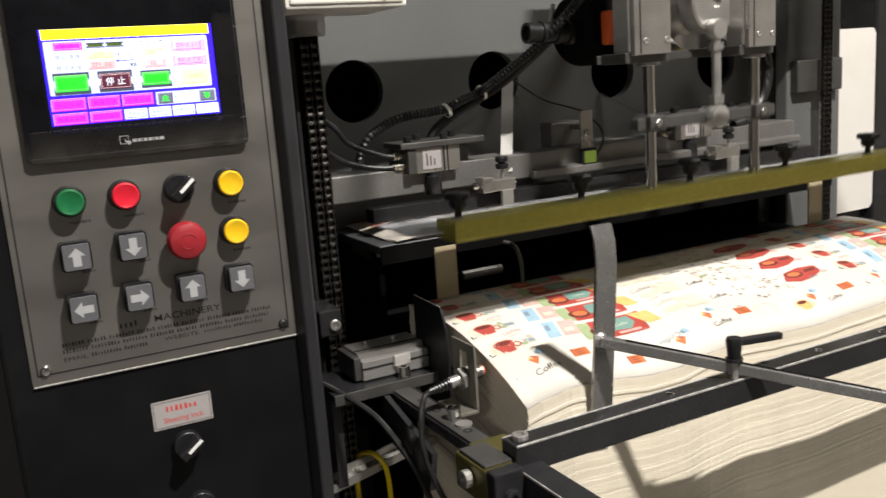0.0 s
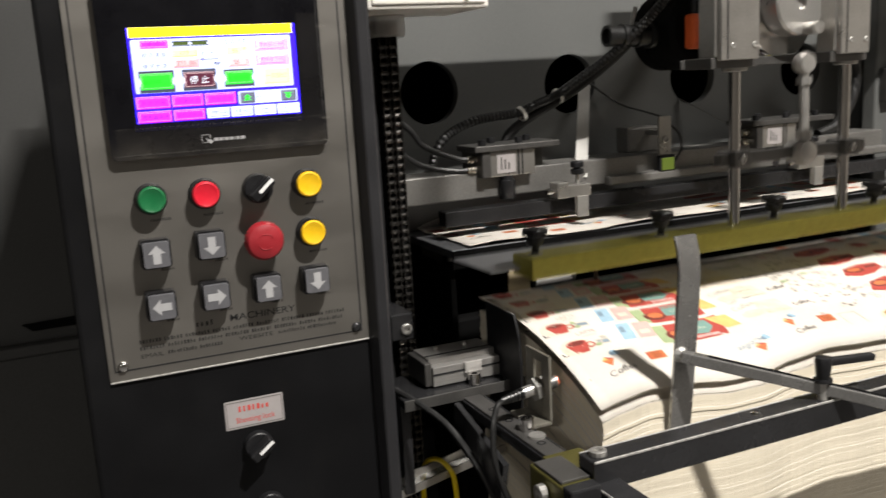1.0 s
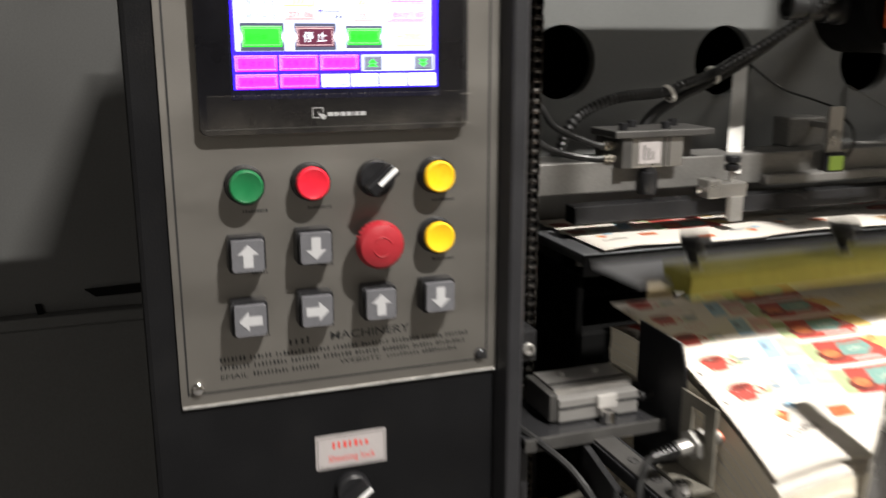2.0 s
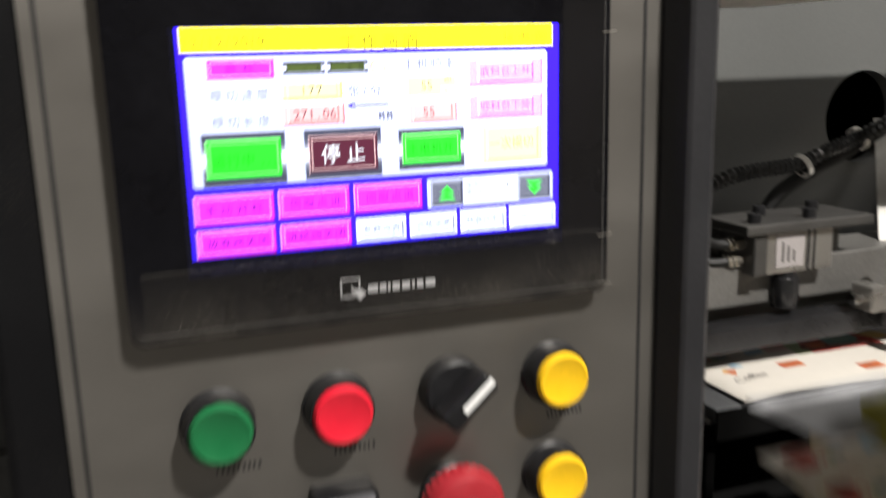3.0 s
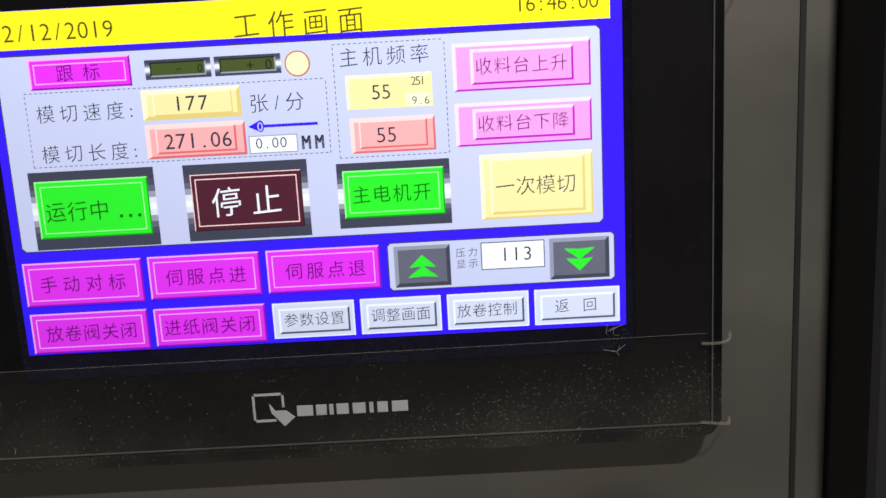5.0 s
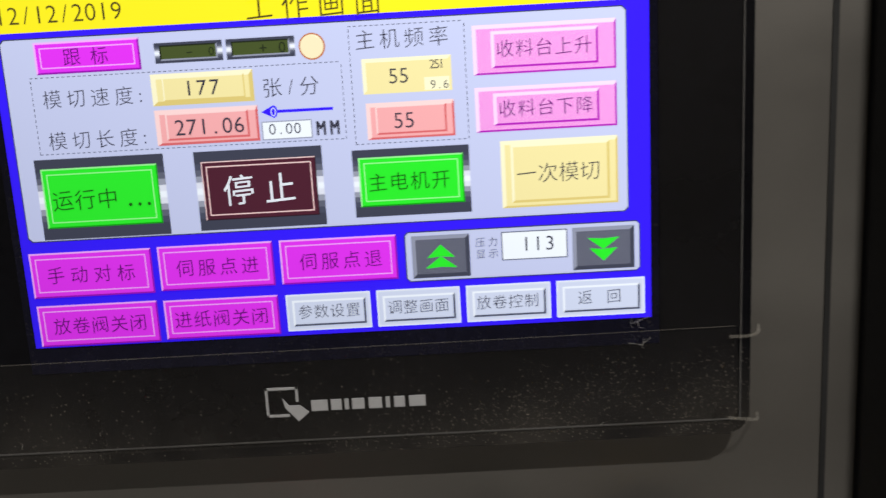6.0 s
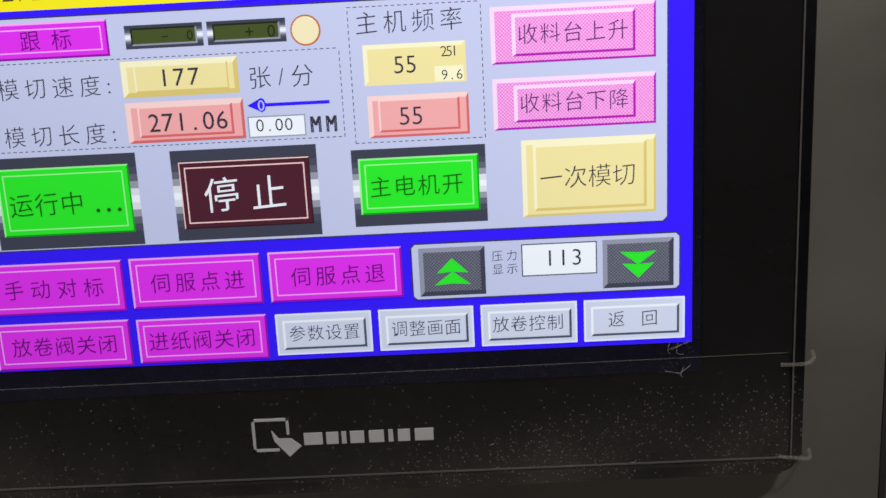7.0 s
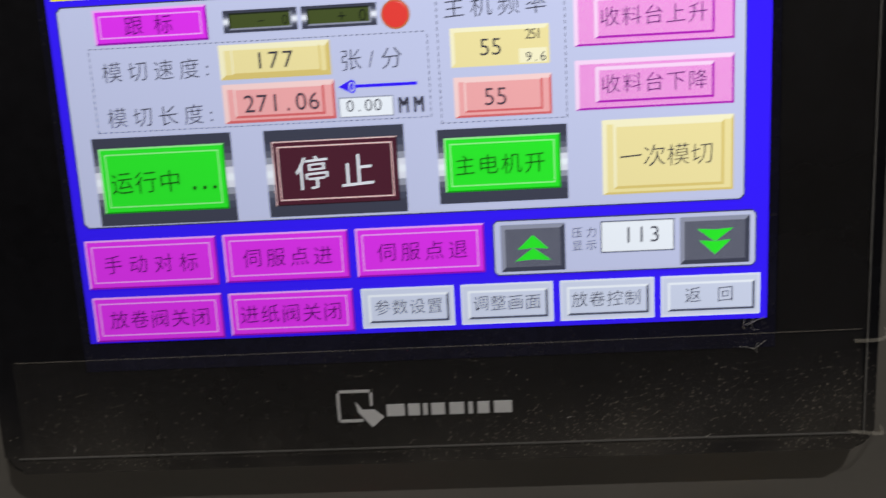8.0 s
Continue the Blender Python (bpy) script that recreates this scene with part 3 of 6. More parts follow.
for x, z, r, n in ((0.0738, 1.4064, 0.0024, 4), (0.0742, 1.4006, 0.0020, 3), (0.0330, 1.3850, 0.0006, 1), (-0.0840, 1.3812, 0.0012, 1), (0.0640, 1.3800, 0.0007, 1)):
    for k in range(n):
        a = rnd.uniform(0, math.pi)
        c, d, bend = math.cos(a) * r, math.sin(a) * r * 0.6, rnd.uniform(-0.4, 0.4) * r
        ox, oz = rnd.uniform(-r, r) * 0.6, rnd.uniform(-r, r) * 0.5
        part("lint", hosed([(x + ox - c, -0.0001, z + oz - d), (x + ox + bend, -0.0004, z + oz + bend), (x + ox + c, -0.0001, z + oz + d)], 0.00005, 4, 4), "lint", hmi)
# edge highlight of the bezel, drawn as thin grey strips
part("rim", boxed(-0.0985, 0.0985, 0.0003, 0.0012, 1.37880, 1.37915), "greyprint", hmi)
part("rim", boxed(0.09930, 0.09965, 0.0003, 0.0012, 1.3790, 1.5180), "greyprint", hmi)
# plain mark of the maker: a square, a pointing shape and eight bars
bm = bmesh.new()
for a, b, c, d in ((-0.0208, -0.0125, 1.3928, 1.3934), (-0.0208, -0.0150, 1.3856, 1.3862), (-0.0208, -0.0202, 1.3856, 1.3934), (-0.0131, -0.0125, 1.3895, 1.3934)):
    box(bm, a, b, 0.0003, 0.0007, c, d)
prism_xz(bm, [(-0.0165, 1.3905), (-0.0150, 1.3885), (-0.0122, 1.3885), (-0.0100, 1.3866), (-0.0128, 1.3842), (-0.0148, 1.3866), (-0.0160, 1.3880)], 0.0003, 0.0007)
part("maker_mark", bm, "arrow", hmi, "plain pale maker's mark")
for a, w in ((-0.0093, 0.0040), (-0.0048, 0.0026), (-0.0017, 0.0010), (0.0000, 0.0030), (0.0038, 0.0032), (0.0077, 0.0010), (0.0096, 0.0026), (0.0130, 0.0040)):
    a = -0.0093 + (a + 0.0093) * 29.4 / 26.3
    part("maker_bar", boxed(a, a + w * 1.04, 0.0003, 0.0007, 1.38680, 1.38960), "arrow", hmi)

S = 2.05
C = {k: glow("display_" + k, v, S) for k, v in dict(
    lavender=(0.54, 0.585, 0.83), yellow=(0.93, 0.82, 0.012), blue=(0.030, 0.006, 1.0), magenta=(0.75, 0.028, 0.88), magenta_light=(0.90, 0.42, 0.97), magenta_dark=(0.30, 0.0, 0.42),
    pink_light=(0.93, 0.68, 0.93), pink_dark=(0.42, 0.01, 0.46), cream=(0.86, 0.76, 0.36), cream_light=(0.93, 0.89, 0.60), cream_dark=(0.70, 0.56, 0.18),
    salmon=(0.88, 0.40, 0.41), salmon_light=(0.94, 0.66, 0.65), salmon_dark=(0.66, 0.13, 0.14), green=(0.020, 0.84, 0.022), green_light=(0.34, 0.93, 0.32), green_dark=(0.0, 0.34, 0.0),
    maroon=(0.070, 0.010, 0.026), maroon_dark=(0.02, 0.001, 0.005), white=(0.86, 0.92, 1.0), key=(0.62, 0.68, 0.86), key_dark=(0.07, 0.08, 0.13), slate=(0.060, 0.068, 0.110), slate_light=(0.28, 0.30, 0.40),
    magenta_ink=(0.11, 0.0, 0.16), green_ink=(0.004, 0.10, 0.003), purple_ink=(0.085, 0.015, 0.14), olive=(0.055, 0.080, 0.018), olive_dark=(0.010, 0.016, 0.006), ink=(0.032, 0.032, 0.055), title_ink=(0.080, 0.062, 0.009), grey0=(0.045, 0.05, 0.082), grey1=(0.11, 0.12, 0.17), grey2=(0.30, 0.32, 0.40), grey3=(0.72, 0.75, 0.86), lampcream=(0.95, 0.85, 0.55), lampred=(0.85, 0.05, 0.04), rust=(0.50, 0.16, 0.06)).items()}


def stippled(name, a, b, cell):
    """A display field drawn in two tones of tiny squares."""
    m = glow(name, a, S)
    nt = m.node_tree
    tc, mp, ch = nt.nodes.new("ShaderNodeTexCoord"), nt.nodes.new("ShaderNodeMapping"), nt.nodes.new("ShaderNodeTexChecker")
    mp.inputs["Scale"].default_value, mp.inputs["Location"].default_value = (1 / cell, 0, 1 / cell), (0.37, 0.5, 0.21)
    ch.inputs["Scale"].default_value = 1.0
    ch.inputs["Color1"].default_value, ch.inputs["Color2"].default_value = (*a, 1), (*b, 1)
    nt.links.new(tc.outputs["Object"], mp.inputs["Vector"])
    nt.links.new(mp.outputs["Vector"], ch.inputs["Vector"])
    nt.links.new(ch.outputs["Color"], nt.nodes["Principled BSDF"].inputs["Emission Color"])
    return m


C["pink"] = stippled("display_pink", (0.92, 0.44, 0.84), (0.78, 0.20, 0.66), 0.00036)
C["arrowkey"] = stippled("display_arrowkey", (0.17, 0.18, 0.24), (0.06, 0.066, 0.10), 0.00036)


def angle_falloff(m):
    """Viewing-angle falloff put into the emission by position: weaker to the lower left, stronger to the upper right.
    """
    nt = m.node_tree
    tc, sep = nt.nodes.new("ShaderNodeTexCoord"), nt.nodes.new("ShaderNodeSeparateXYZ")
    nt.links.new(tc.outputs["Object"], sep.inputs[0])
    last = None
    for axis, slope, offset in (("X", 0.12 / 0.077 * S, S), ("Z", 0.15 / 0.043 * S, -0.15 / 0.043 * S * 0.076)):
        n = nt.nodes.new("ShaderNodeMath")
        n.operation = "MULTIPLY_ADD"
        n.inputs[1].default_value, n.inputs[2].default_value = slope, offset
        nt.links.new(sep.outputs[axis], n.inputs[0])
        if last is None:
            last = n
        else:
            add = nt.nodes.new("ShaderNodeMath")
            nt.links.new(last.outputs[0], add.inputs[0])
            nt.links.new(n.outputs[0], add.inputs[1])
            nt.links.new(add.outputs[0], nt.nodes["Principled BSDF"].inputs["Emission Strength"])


# every display colour but the lamp's gets the painted falloff
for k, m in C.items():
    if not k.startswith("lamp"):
        angle_falloff(m)

ZC = 1.45
bm = slab_xz(bmesh.new(), -0.0770, 0.0772, ZC - 0.0429, ZC + 0.0430, 0.0002, 0.0012)
disp = part("display", bm, C["blue"], hmi, "lit colour display with operating keys and readings")


def yl(layer):
    return 0.0002 - 0.00012 * layer


def quads(name, rows, mats, layer, label=""):
    """Flat fields of the picture: rows of (x0, x1, z0, z1, colour number), in millimetres from the display's middle, or corners and a number."""
    bm = bmesh.new()
    for r in rows:
        if not isinstance(r[0], tuple):
            a, b, c, d, k = r
            pts = [(a, c), (b, c), (b, d), (a, d)]
        else:
            *pts, k = r
        f = bm.faces.new([bm.verts.new((p[0] / 1000, yl(layer), ZC + p[1] / 1000)) for p in pts])
        f.material_index = k
    ob = part(name, bm, [C[m] for m in mats], disp, label)
    return ob


def edge_rows(x0, x1, z0, z1, w, v, a, b):
    """The four mitred edges of a field: upper and left in colour a (width w), lower and right in colour b (width v)."""
    return [((x0, z1), (x1, z1), (x1 - v, z1 - w), (x0 + w, z1 - w), a), ((x0, z0), (x0, z1), (x0 + w, z1 - w), (x0 + w, z0 + v), a),
            ((x0, z0), (x0 + w, z0 + v), (x1 - v, z0 + v), (x1, z0), b), ((x1, z0), (x1 - v, z0 + v), (x1 - v, z1 - w), (x1, z1), b)]


def softkey(x0, x1, z0, z1, face, light, dark, w=0.7, inner=0.0, layer=3, label="", v=None):
    """A key of the picture with a lit upper and left edge and a dark lower and right edge; inner: a second line inside it."""
    v = w if v is None else v
    k = quads("soft_key", [(x0 + w, x1 - v, z0 + v, z1 - w, 0)] + edge_rows(x0, x1, z0, z1, w, v, 1, 2), (face, light, dark), layer, label)
    if inner:
        quads("key_line", edge_rows(x0 + w + inner, x1 - v - inner, z0 + v + inner, z1 - w - inner, 0.26, 0.26, 0, 1), (light, light if inner > 0.8 else dark), layer + 1)
    return k


def panel_key(x0, x1, z0, z1, face, light, dark, inset, w=0.5, layer=3):
    """A raised key: pale rim, and inside it a sunk line that is white above and dark below."""
    softkey(x0, x1, z0, z1, face, light, light, 0.35, layer=layer)
    a, b, c, d = x0 + inset, x1 - inset * 0.8, z0 + inset * 0.8, z1 - inset
    quads("key_line", edge_rows(a, b, c, d, w, w, 0, 1), (light, dark), layer + 1)


def steel_frame(x0, x1, z0, z1, layer=2):
    steps = ["grey0", "grey0", "slate", "grey1", "grey2", "grey3", "white", "grey3", "grey2", "grey1", "slate", "grey0", "grey0"]
    n = len(steps)
    quads("key_frame", [(x0, x1, z1 - (z1 - z0) * (i + 1) / n, z1 - (z1 - z0) * i / n, i) for i in range(n)], steps, layer)


GLYPHS = {}


def glyph(ch, thin):
    """The flat mesh of one character, one unit high to the em: its points and faces."""
    if (ch, thin) not in GLYPHS:
        cu = bpy.data.curves.new("letters", "FONT")
        cu.body, cu.size, cu.offset, cu.resolution_u = ch, 1.0, thin, 3
        ob = bpy.data.objects.new("letters", cu)
        scene.collection.objects.link(ob)
        me = bpy.data.meshes.new_from_object(ob.evaluated_get(bpy.context.evaluated_depsgraph_get()))
        bpy.data.objects.remove(ob)
        bpy.data.curves.remove(cu)
        GLYPHS[ch, thin] = ([v.co.to_2d() for v in me.vertices], [list(f.vertices) for f in me.polygons])
        bpy.data.meshes.remove(me)
    return GLYPHS[ch, thin]


def cap(body, x0, x1, z, h, colour="ink", thin=-0.009, layer=6, rise=None, squeeze=1.0):
    """A caption of the picture, its characters spread evenly from x0 to x1, h high; brush characters rise a little to the right."""
    cjk = any(ord(c) > 255 for c in body)
    rise = (0.07 if cjk else 0.0) if rise is None else rise
    wide = [1.0 if ord(c) > 255 else 0.36 if c == ":" else 0.6 if c == "/" else 0.5 for c in body]
    if not cjk:
        wide = [1.0] * len(body)
    em = h / (0.92 if cjk else 0.73)
    glyph_w = em if cjk else em * 0.62 * squeeze
    n = len(body)
    span = (x1 - x0) - glyph_w * (wide[0] + wide[-1]) / 2 * 0.92
    total = sum((a + b) / 2 for a, b in zip(wide, wide[1:])) or 1.0
    bm, at = bmesh.new(), x0 + glyph_w * wide[0] / 2 * 0.92
    for i, c in enumerate(body):
        if i:
            at += span * (wide[i - 1] + wide[i]) / 2 / total
        if c == " ":
            continue
        pts, faces = glyph(c, thin)
        gx = (min(p.x for p in pts) + max(p.x for p in pts)) / 2 if ord(c) < 256 else 0.5
        mid = 0.38 if ord(c) > 255 else 0.365
        vs = [bm.verts.new(((at + (p.x - gx) * em * squeeze) / 1000, yl(layer), ZC + (z + (p.y - mid + rise * (p.x - gx)) * em) / 1000)) for p in pts]
        for f in faces:
            bm.faces.new([vs[k] for k in f])
    return part("caption", bm, C[colour], disp)


quads("title_bar", [(-75.6, 74.3, 33.8, 42.9, 0)], ("yellow",), 1, "yellow title bar")
cap("12/12/2019", -75.0, -44.6, 37.8, 4.2, "title_ink", -0.006)
cap("工作画面", -16.2, 15.2, 36.7, 6.2, "title_ink", -0.004)
cap("16:46:00", 51.2, 71.9, 38.3, 3.9, "title_ink", -0.006)
# the large pale field, with cut corners
quads("field", [((-73.9, 32.5), (71.0, 32.5), (72.0, 31.5), (72.0, -15.0), (71.0, -16.0), (-73.9, -16.0), (-74.9, -15.0), (-74.9, 31.5), 0)], ("ink",), 1)
quads("field", [((-73.7, 32.2), (70.8, 32.2), (71.7, 31.3), (71.7, -14.8), (70.8, -15.7), (-73.7, -15.7), (-74.6, -14.8), (-74.6, 31.3), 0)], ("lavender",), 1.6)


def dotted(x0, x1, z0, z1):
    rows = []
    for a, b, horizontal in ((x0, x1, True), (z0, z1, False)):
        k = int((b - a) / 1.25)
        for i in range(k):
            u = a + (b - a) * i / k
            if horizontal:
                rows += [(u, u + 0.75, z0, z0 + 0.16, 0), (u, u + 0.75, z1, z1 + 0.16, 0)]
            else:
                rows += [(x0, x0 + 0.16, u, u + 0.75, 0), (x1, x1 + 0.16, u, u + 0.75, 0)]
    quads("dotted_line", rows, ("ink",), 2.3)


dotted(-68.8, 4.8, 5.2, 23.2)
dotted(7.0, 34.0, 3.6, 31.0)
softkey(-66.9, -42.0, 24.0, 31.4, "magenta", "magenta_light", "magenta_dark", 0.45, 0.85)
cap("跟标", -60.0, -49.5, 27.8, 4.0, "magenta_ink", -0.004)
for x0, x1, body in ((-38.6, -22.6, "− 0"), (-21.7, -5.6, "+ 0")):
    steel_frame(x0, x1, 25.1, 29.8, 2.6)
    softkey(x0 + 1.2, x1 - 1.2, 25.7, 29.2, "olive", "olive_dark", "slate_light", 0.35, layer=3.2)
    cap(body, x1 - 8.4, x1 - 1.9, 27.4, 2.6, "olive_dark", 0.0)
cap("模切速度:", -66.1, -42.2, 18.2, 4.3)
cap("模切长度:", -66.1, -42.3, 8.4, 4.3)
softkey(-40.3, -16.1, 15.3, 22.7, "cream", "cream_light", "cream_dark", 1.2, layer=3, v=1.0)
quads("key_line", edge_rows(-37.6, -18.2, 16.3, 21.9, 0.3, 0.3, 0, 1), ("cream_light", "cream_dark"), 4)
cap("177", -32.8, -23.8, 19.2, 3.7, "ink", 0.0)
softkey(-40.3, -15.7, 5.9, 14.3, "salmon", "salmon_light", "salmon_dark", 1.1, layer=3, v=0.6)
quads("key_line", edge_rows(-37.8, -18.0, 7.0, 13.4, 0.35, 0.5, 0, 1), ("salmon_light", "salmon_dark"), 4)
cap("271.06", -36.0, -18.8, 10.1, 3.9, "ink", 0.0)
cap("张/分", -14.0, -0.7, 18.2, 4.5)
quads("arrow", [(-11.6, 2.2, 12.2, 12.9, 0), ((-14.9, 12.55), (-11.8, 14.1), (-11.8, 11.0), 0)], ("blue",), 3)
quads("arrow_dial", [((-12.9, 12.55), (-12.5, 13.7), (-11.9, 14.0), (-11.3, 13.7), (-10.9, 12.55), (-11.3, 11.4), (-11.9, 11.1), (-12.5, 11.4), 0)], ("blue",), 3.4)
cap("0", -12.8, -11.0, 12.55, 2.2, "lavender", 0.0)
softkey(-15.1, -3.1, 5.9, 10.3, "white", "slate_light", "slate_light", 0.25)
cap("0.00", -13.6, -5.5, 8.5, 2.7, "ink", -0.006)
for dx, layer in ((-0.15, 6), (0.18, 7)):
    cap("MM", -1.8 + dx, 3.2 + dx, 8.2, 3.6, "ink", -0.003, layer, squeeze=0.62)
cap("主机频率", 8.6, 30.3, 27.9, 4.5)
softkey(9.7, 30.7, 15.3, 23.5, "cream", "cream_light", "cream", 0.9, layer=3)
quads("reading_box", [(24.2, 30.1, 15.6, 18.6, 0)], ("cream_light",), 4)
cap("55", 15.5, 20.9, 19.4, 3.7, "ink", -0.006)
cap("251", 25.4, 29.3, 21.6, 2.2, "ink", -0.006)
cap("9.6", 25.4, 30.1, 16.9, 2.1, "ink", -0.006)
softkey(10.0, 30.9, 4.6, 13.2, "salmon", "salmon_light", "salmon_dark", 1.0, layer=3, v=0.5)
quads("key_line", edge_rows(12.2, 29.0, 5.7, 12.4, 0.35, 0.45, 0, 1), ("salmon_light", "salmon_dark"), 4)
cap("55", 16.0, 21.7, 9.0, 3.9, "ink", -0.006)
for z0, z1, body in ((18.3, 29.7, "收料台上升"), (4.9, 15.4, "收料台下降")):
    softkey(35.9, 69.4, z0, z1, "pink", "pink_light", "pink_dark", 0.9, v=0.45)
    softkey(40.2, 65.2, z0 + 1.45, z1 - 1.5, "pink", "pink_light", "pink_dark", 0.75, layer=4, v=0.5)
    cap(body, 41.4, 63.7, (z0 + z1) / 2 + 0.1, 4.0, "purple_ink", -0.008)
softkey(41.4, 69.4, -13.6, 2.6, "cream", "cream_light", "cream_dark", 1.0, v=0.5)
softkey(43.8, 67.4, -12.4, 1.6, "cream", "cream_light", "cream_dark", 0.6, layer=4, v=0.6)
cap("一次模切", 45.1, 65.0, -5.4, 4.7, "ink", -0.010)
steel_frame(-70.7, -39.5, -15.5, 4.1)
softkey(-69.4, -41.2, -12.7, 1.8, "green", "green_light", "green_dark", 0.35, 0.95)
cap("运行中", -67.2, -51.4, -5.9, 4.9, "green_ink", -0.004)
cap("...", -50.4, -42.0, -5.6, 4.9, "green_ink", 0.006)
steel_frame(-32.2, -1.4, -15.2, 4.0)
softkey(-30.6, -3.0, -12.7, 1.5, "maroon", "salmon_light", "maroon_dark", 0.22, 0.9)
cap("停止", -25.6, -8.4, -5.6, 7.2, "white", -0.002)
steel_frame(5.8, 33.9, -14.0, 2.3)
softkey(7.2, 32.4, -11.5, 0.4, "green", "green_light", "green_dark", 0.35, 0.9)
cap("主电机开", 9.4, 29.0, -5.6, 4.4, "green_ink", -0.004)
for x0, x1, z0, z1, body, a, b in ((-75.3, -45.2, -30.0, -18.7, "手动对标", -71.2, -49.6), (-43.6, -15.3, -29.7, -18.6, "伺服点进", -39.2, -19.0), (-13.6, 15.1, -29.7, -18.6, "伺服点退", -8.8, 11.3), (-75.2, -45.2, -42.5, -32.0, "放卷阀关闭", -71.4, -48.2), (-43.6, -15.1, -42.2, -32.2, "进纸阀关闭", -41.1, -17.8)):
    softkey(x0, x1, z0, z1, "magenta", "magenta_light", "magenta_dark", 0.40, 1.0)
    cap(body, a, b, (z0 + z1) / 2, 4.2, "magenta_ink", -0.004)
quads("field", [((17.9, -30.8), (73.7, -30.8), (74.6, -29.9), (74.6, -19.1), (73.7, -18.2), (17.9, -18.2), (17.0, -19.1), (17.0, -29.9), 0)], ("ink",), 1.8)
quads("field", [((18.0, -30.5), (73.6, -30.5), (74.3, -29.8), (74.3, -19.2), (73.6, -18.5), (18.0, -18.5), (17.3, -19.2), (17.3, -29.8), 0)], ("lavender",), 2.2)
for x0, x1, up in ((18.7, 32.9, True), (58.0, 73.1, False)):
    softkey(x0, x1, -29.9, -19.3, "arrowkey", "slate_light", "grey0", 1.0)
    c, rows = (x0 + x1) / 2, []
    for k in (0, 1):
        if up:
            zz = -27.5 + 2.6 * k
            rows.append(((c - 3.9 + 0.5 * k, zz), (c, zz + 0.3), (c + 3.9 - 0.5 * k, zz), (c, zz + 2.9 + 0.3 * k), 0))
        else:
            zz = -22.0 - 2.6 * k
            rows.append(((c - 3.9 + 0.5 * k, zz), (c, zz - 2.9 - 0.3 * k), (c + 3.9 - 0.5 * k, zz), (c, zz - 0.3), 0))
    quads("double_arrow", rows, ("green",), 5)
cap("压力", 34.4, 39.8, -21.6, 2.3, "ink", -0.006)
cap("显示", 34.4, 39.8, -24.5, 2.3, "ink", -0.006)
softkey(40.7, 56.8, -26.5, -19.4, "white", "slate", "slate", 0.25)
cap("113", 45.3, 53.9, -22.5, 3.7, "ink", -0.006)
for x0, x1, body, a, b in ((-13.2, 7.7, "参数设置", -10.3, 5.1), (9.3, 29.9, "调整画面", 12.0, 27.1), (31.5, 52.3, "放卷控制", 34.0, 49.3), (53.8, 75.5, "返 回", 59.0, 69.6)):
    panel_key(x0, x1, -41.7, -32.4, "key", "white", "key_dark", 1.5)
    cap(body, a, b, -36.8, 3.5, "ink", -0.008)

# the running lamp of the display: a turning bead, one half cream and one half red
bm = lathe(bmesh.new(), (0, 0, 0), (0, 1, 0), [(-0.0003, 0.0), (-0.00028, 0.0015), (-0.00022, 0.0024), (0.0, 0.00275), (0.00022, 0.0024), (0.00028, 0.0015), (0.0003, 0)], 28)
for f in bm.faces:
    f.material_index = 0 if f.calc_center_median().y < 0 else 1
lamp_bead = part("running_lamp", bm, [C["lampcream"], C["lampred"]], disp, "", False, (0, 0, 0))
LAMP_AT = Vector((-0.0016, yl(5), ZC + 0.0271)) - base_of(disp)
bm = lathe(bmesh.new(), (-0.0016, yl(2.2), ZC + 0.0271), (0, -1, 0), [(0, 0.0031), (0.0001, 0.0031), (0.0001, 0.0027), (0, 0.0027)], 28)
part("lamp_ring", bm, C["rust"], disp)


# ---- sheeting machine: frame ----
HOLES = [0.375 + 0.245 * k for k in range(-1, 4)]
HZ, HR = 1.411, 0.0470
mach = thing("machine_frame", (0.78, 0.6, 0), "grey painted machine frame with a row of round holes", "machine frame")


def holed_plate(x0, x1, z0, z1, y0, y1, centres, r, seg=40):
    """An upright plate with round holes through it."""
    bm = bmesh.new()
    cuts = [x0] + [(a + b) / 2 for a, b in zip(centres, centres[1:])] + [x1]
    for c, a, b in zip(centres, cuts, cuts[1:]):
        for y in (y0, y1):
            inner, outer = [], []
            for i in range(seg):
                t = 2 * math.pi * (i + 0.5) / seg
                dx, dz = math.cos(t), math.sin(t)
                inner.append(bm.verts.new((c + r * dx, y, HZ + r * dz)))
                k = min((b - c) / dx if dx > 1e-9 else (a - c) / dx if dx < -1e-9 else 9, (z1 - HZ) / dz if dz > 1e-9 else (z0 - HZ) / dz if dz < -1e-9 else 9)
                outer.append(bm.verts.new((c + k * dx, y, HZ + k * dz)))
            corner = []
            for i in range(seg):
                j = (i + 1) % seg
                bm.faces.new((inner[i], inner[j], outer[j], outer[i]))
                p, q = outer[i].co, outer[j].co
                if abs(p.x - q.x) > 1e-6 and abs(p.z - q.z) > 1e-6:
                    cx = b if max(p.x, q.x) > b - 1e-5 else a
                    cz = z1 if max(p.z, q.z) > z1 - 1e-5 else z0
                    bm.faces.new((outer[i], outer[j], bm.verts.new((cx, y, cz))))
        for i in range(seg):
            t, u = 2 * math.pi * (i + 0.5) / seg, 2 * math.pi * (i + 1.5) / seg
            bm.faces.new([bm.verts.new(p) for p in ((c + r * math.cos(t), y0, HZ + r * math.sin(t)), (c + r * math.cos(u), y0, HZ + r * math.sin(u)), (c + r * math.cos(u), y1, HZ + r * math.sin(u)), (c + r * math.cos(t), y1, HZ + r * math.sin(t)))])
    return bm


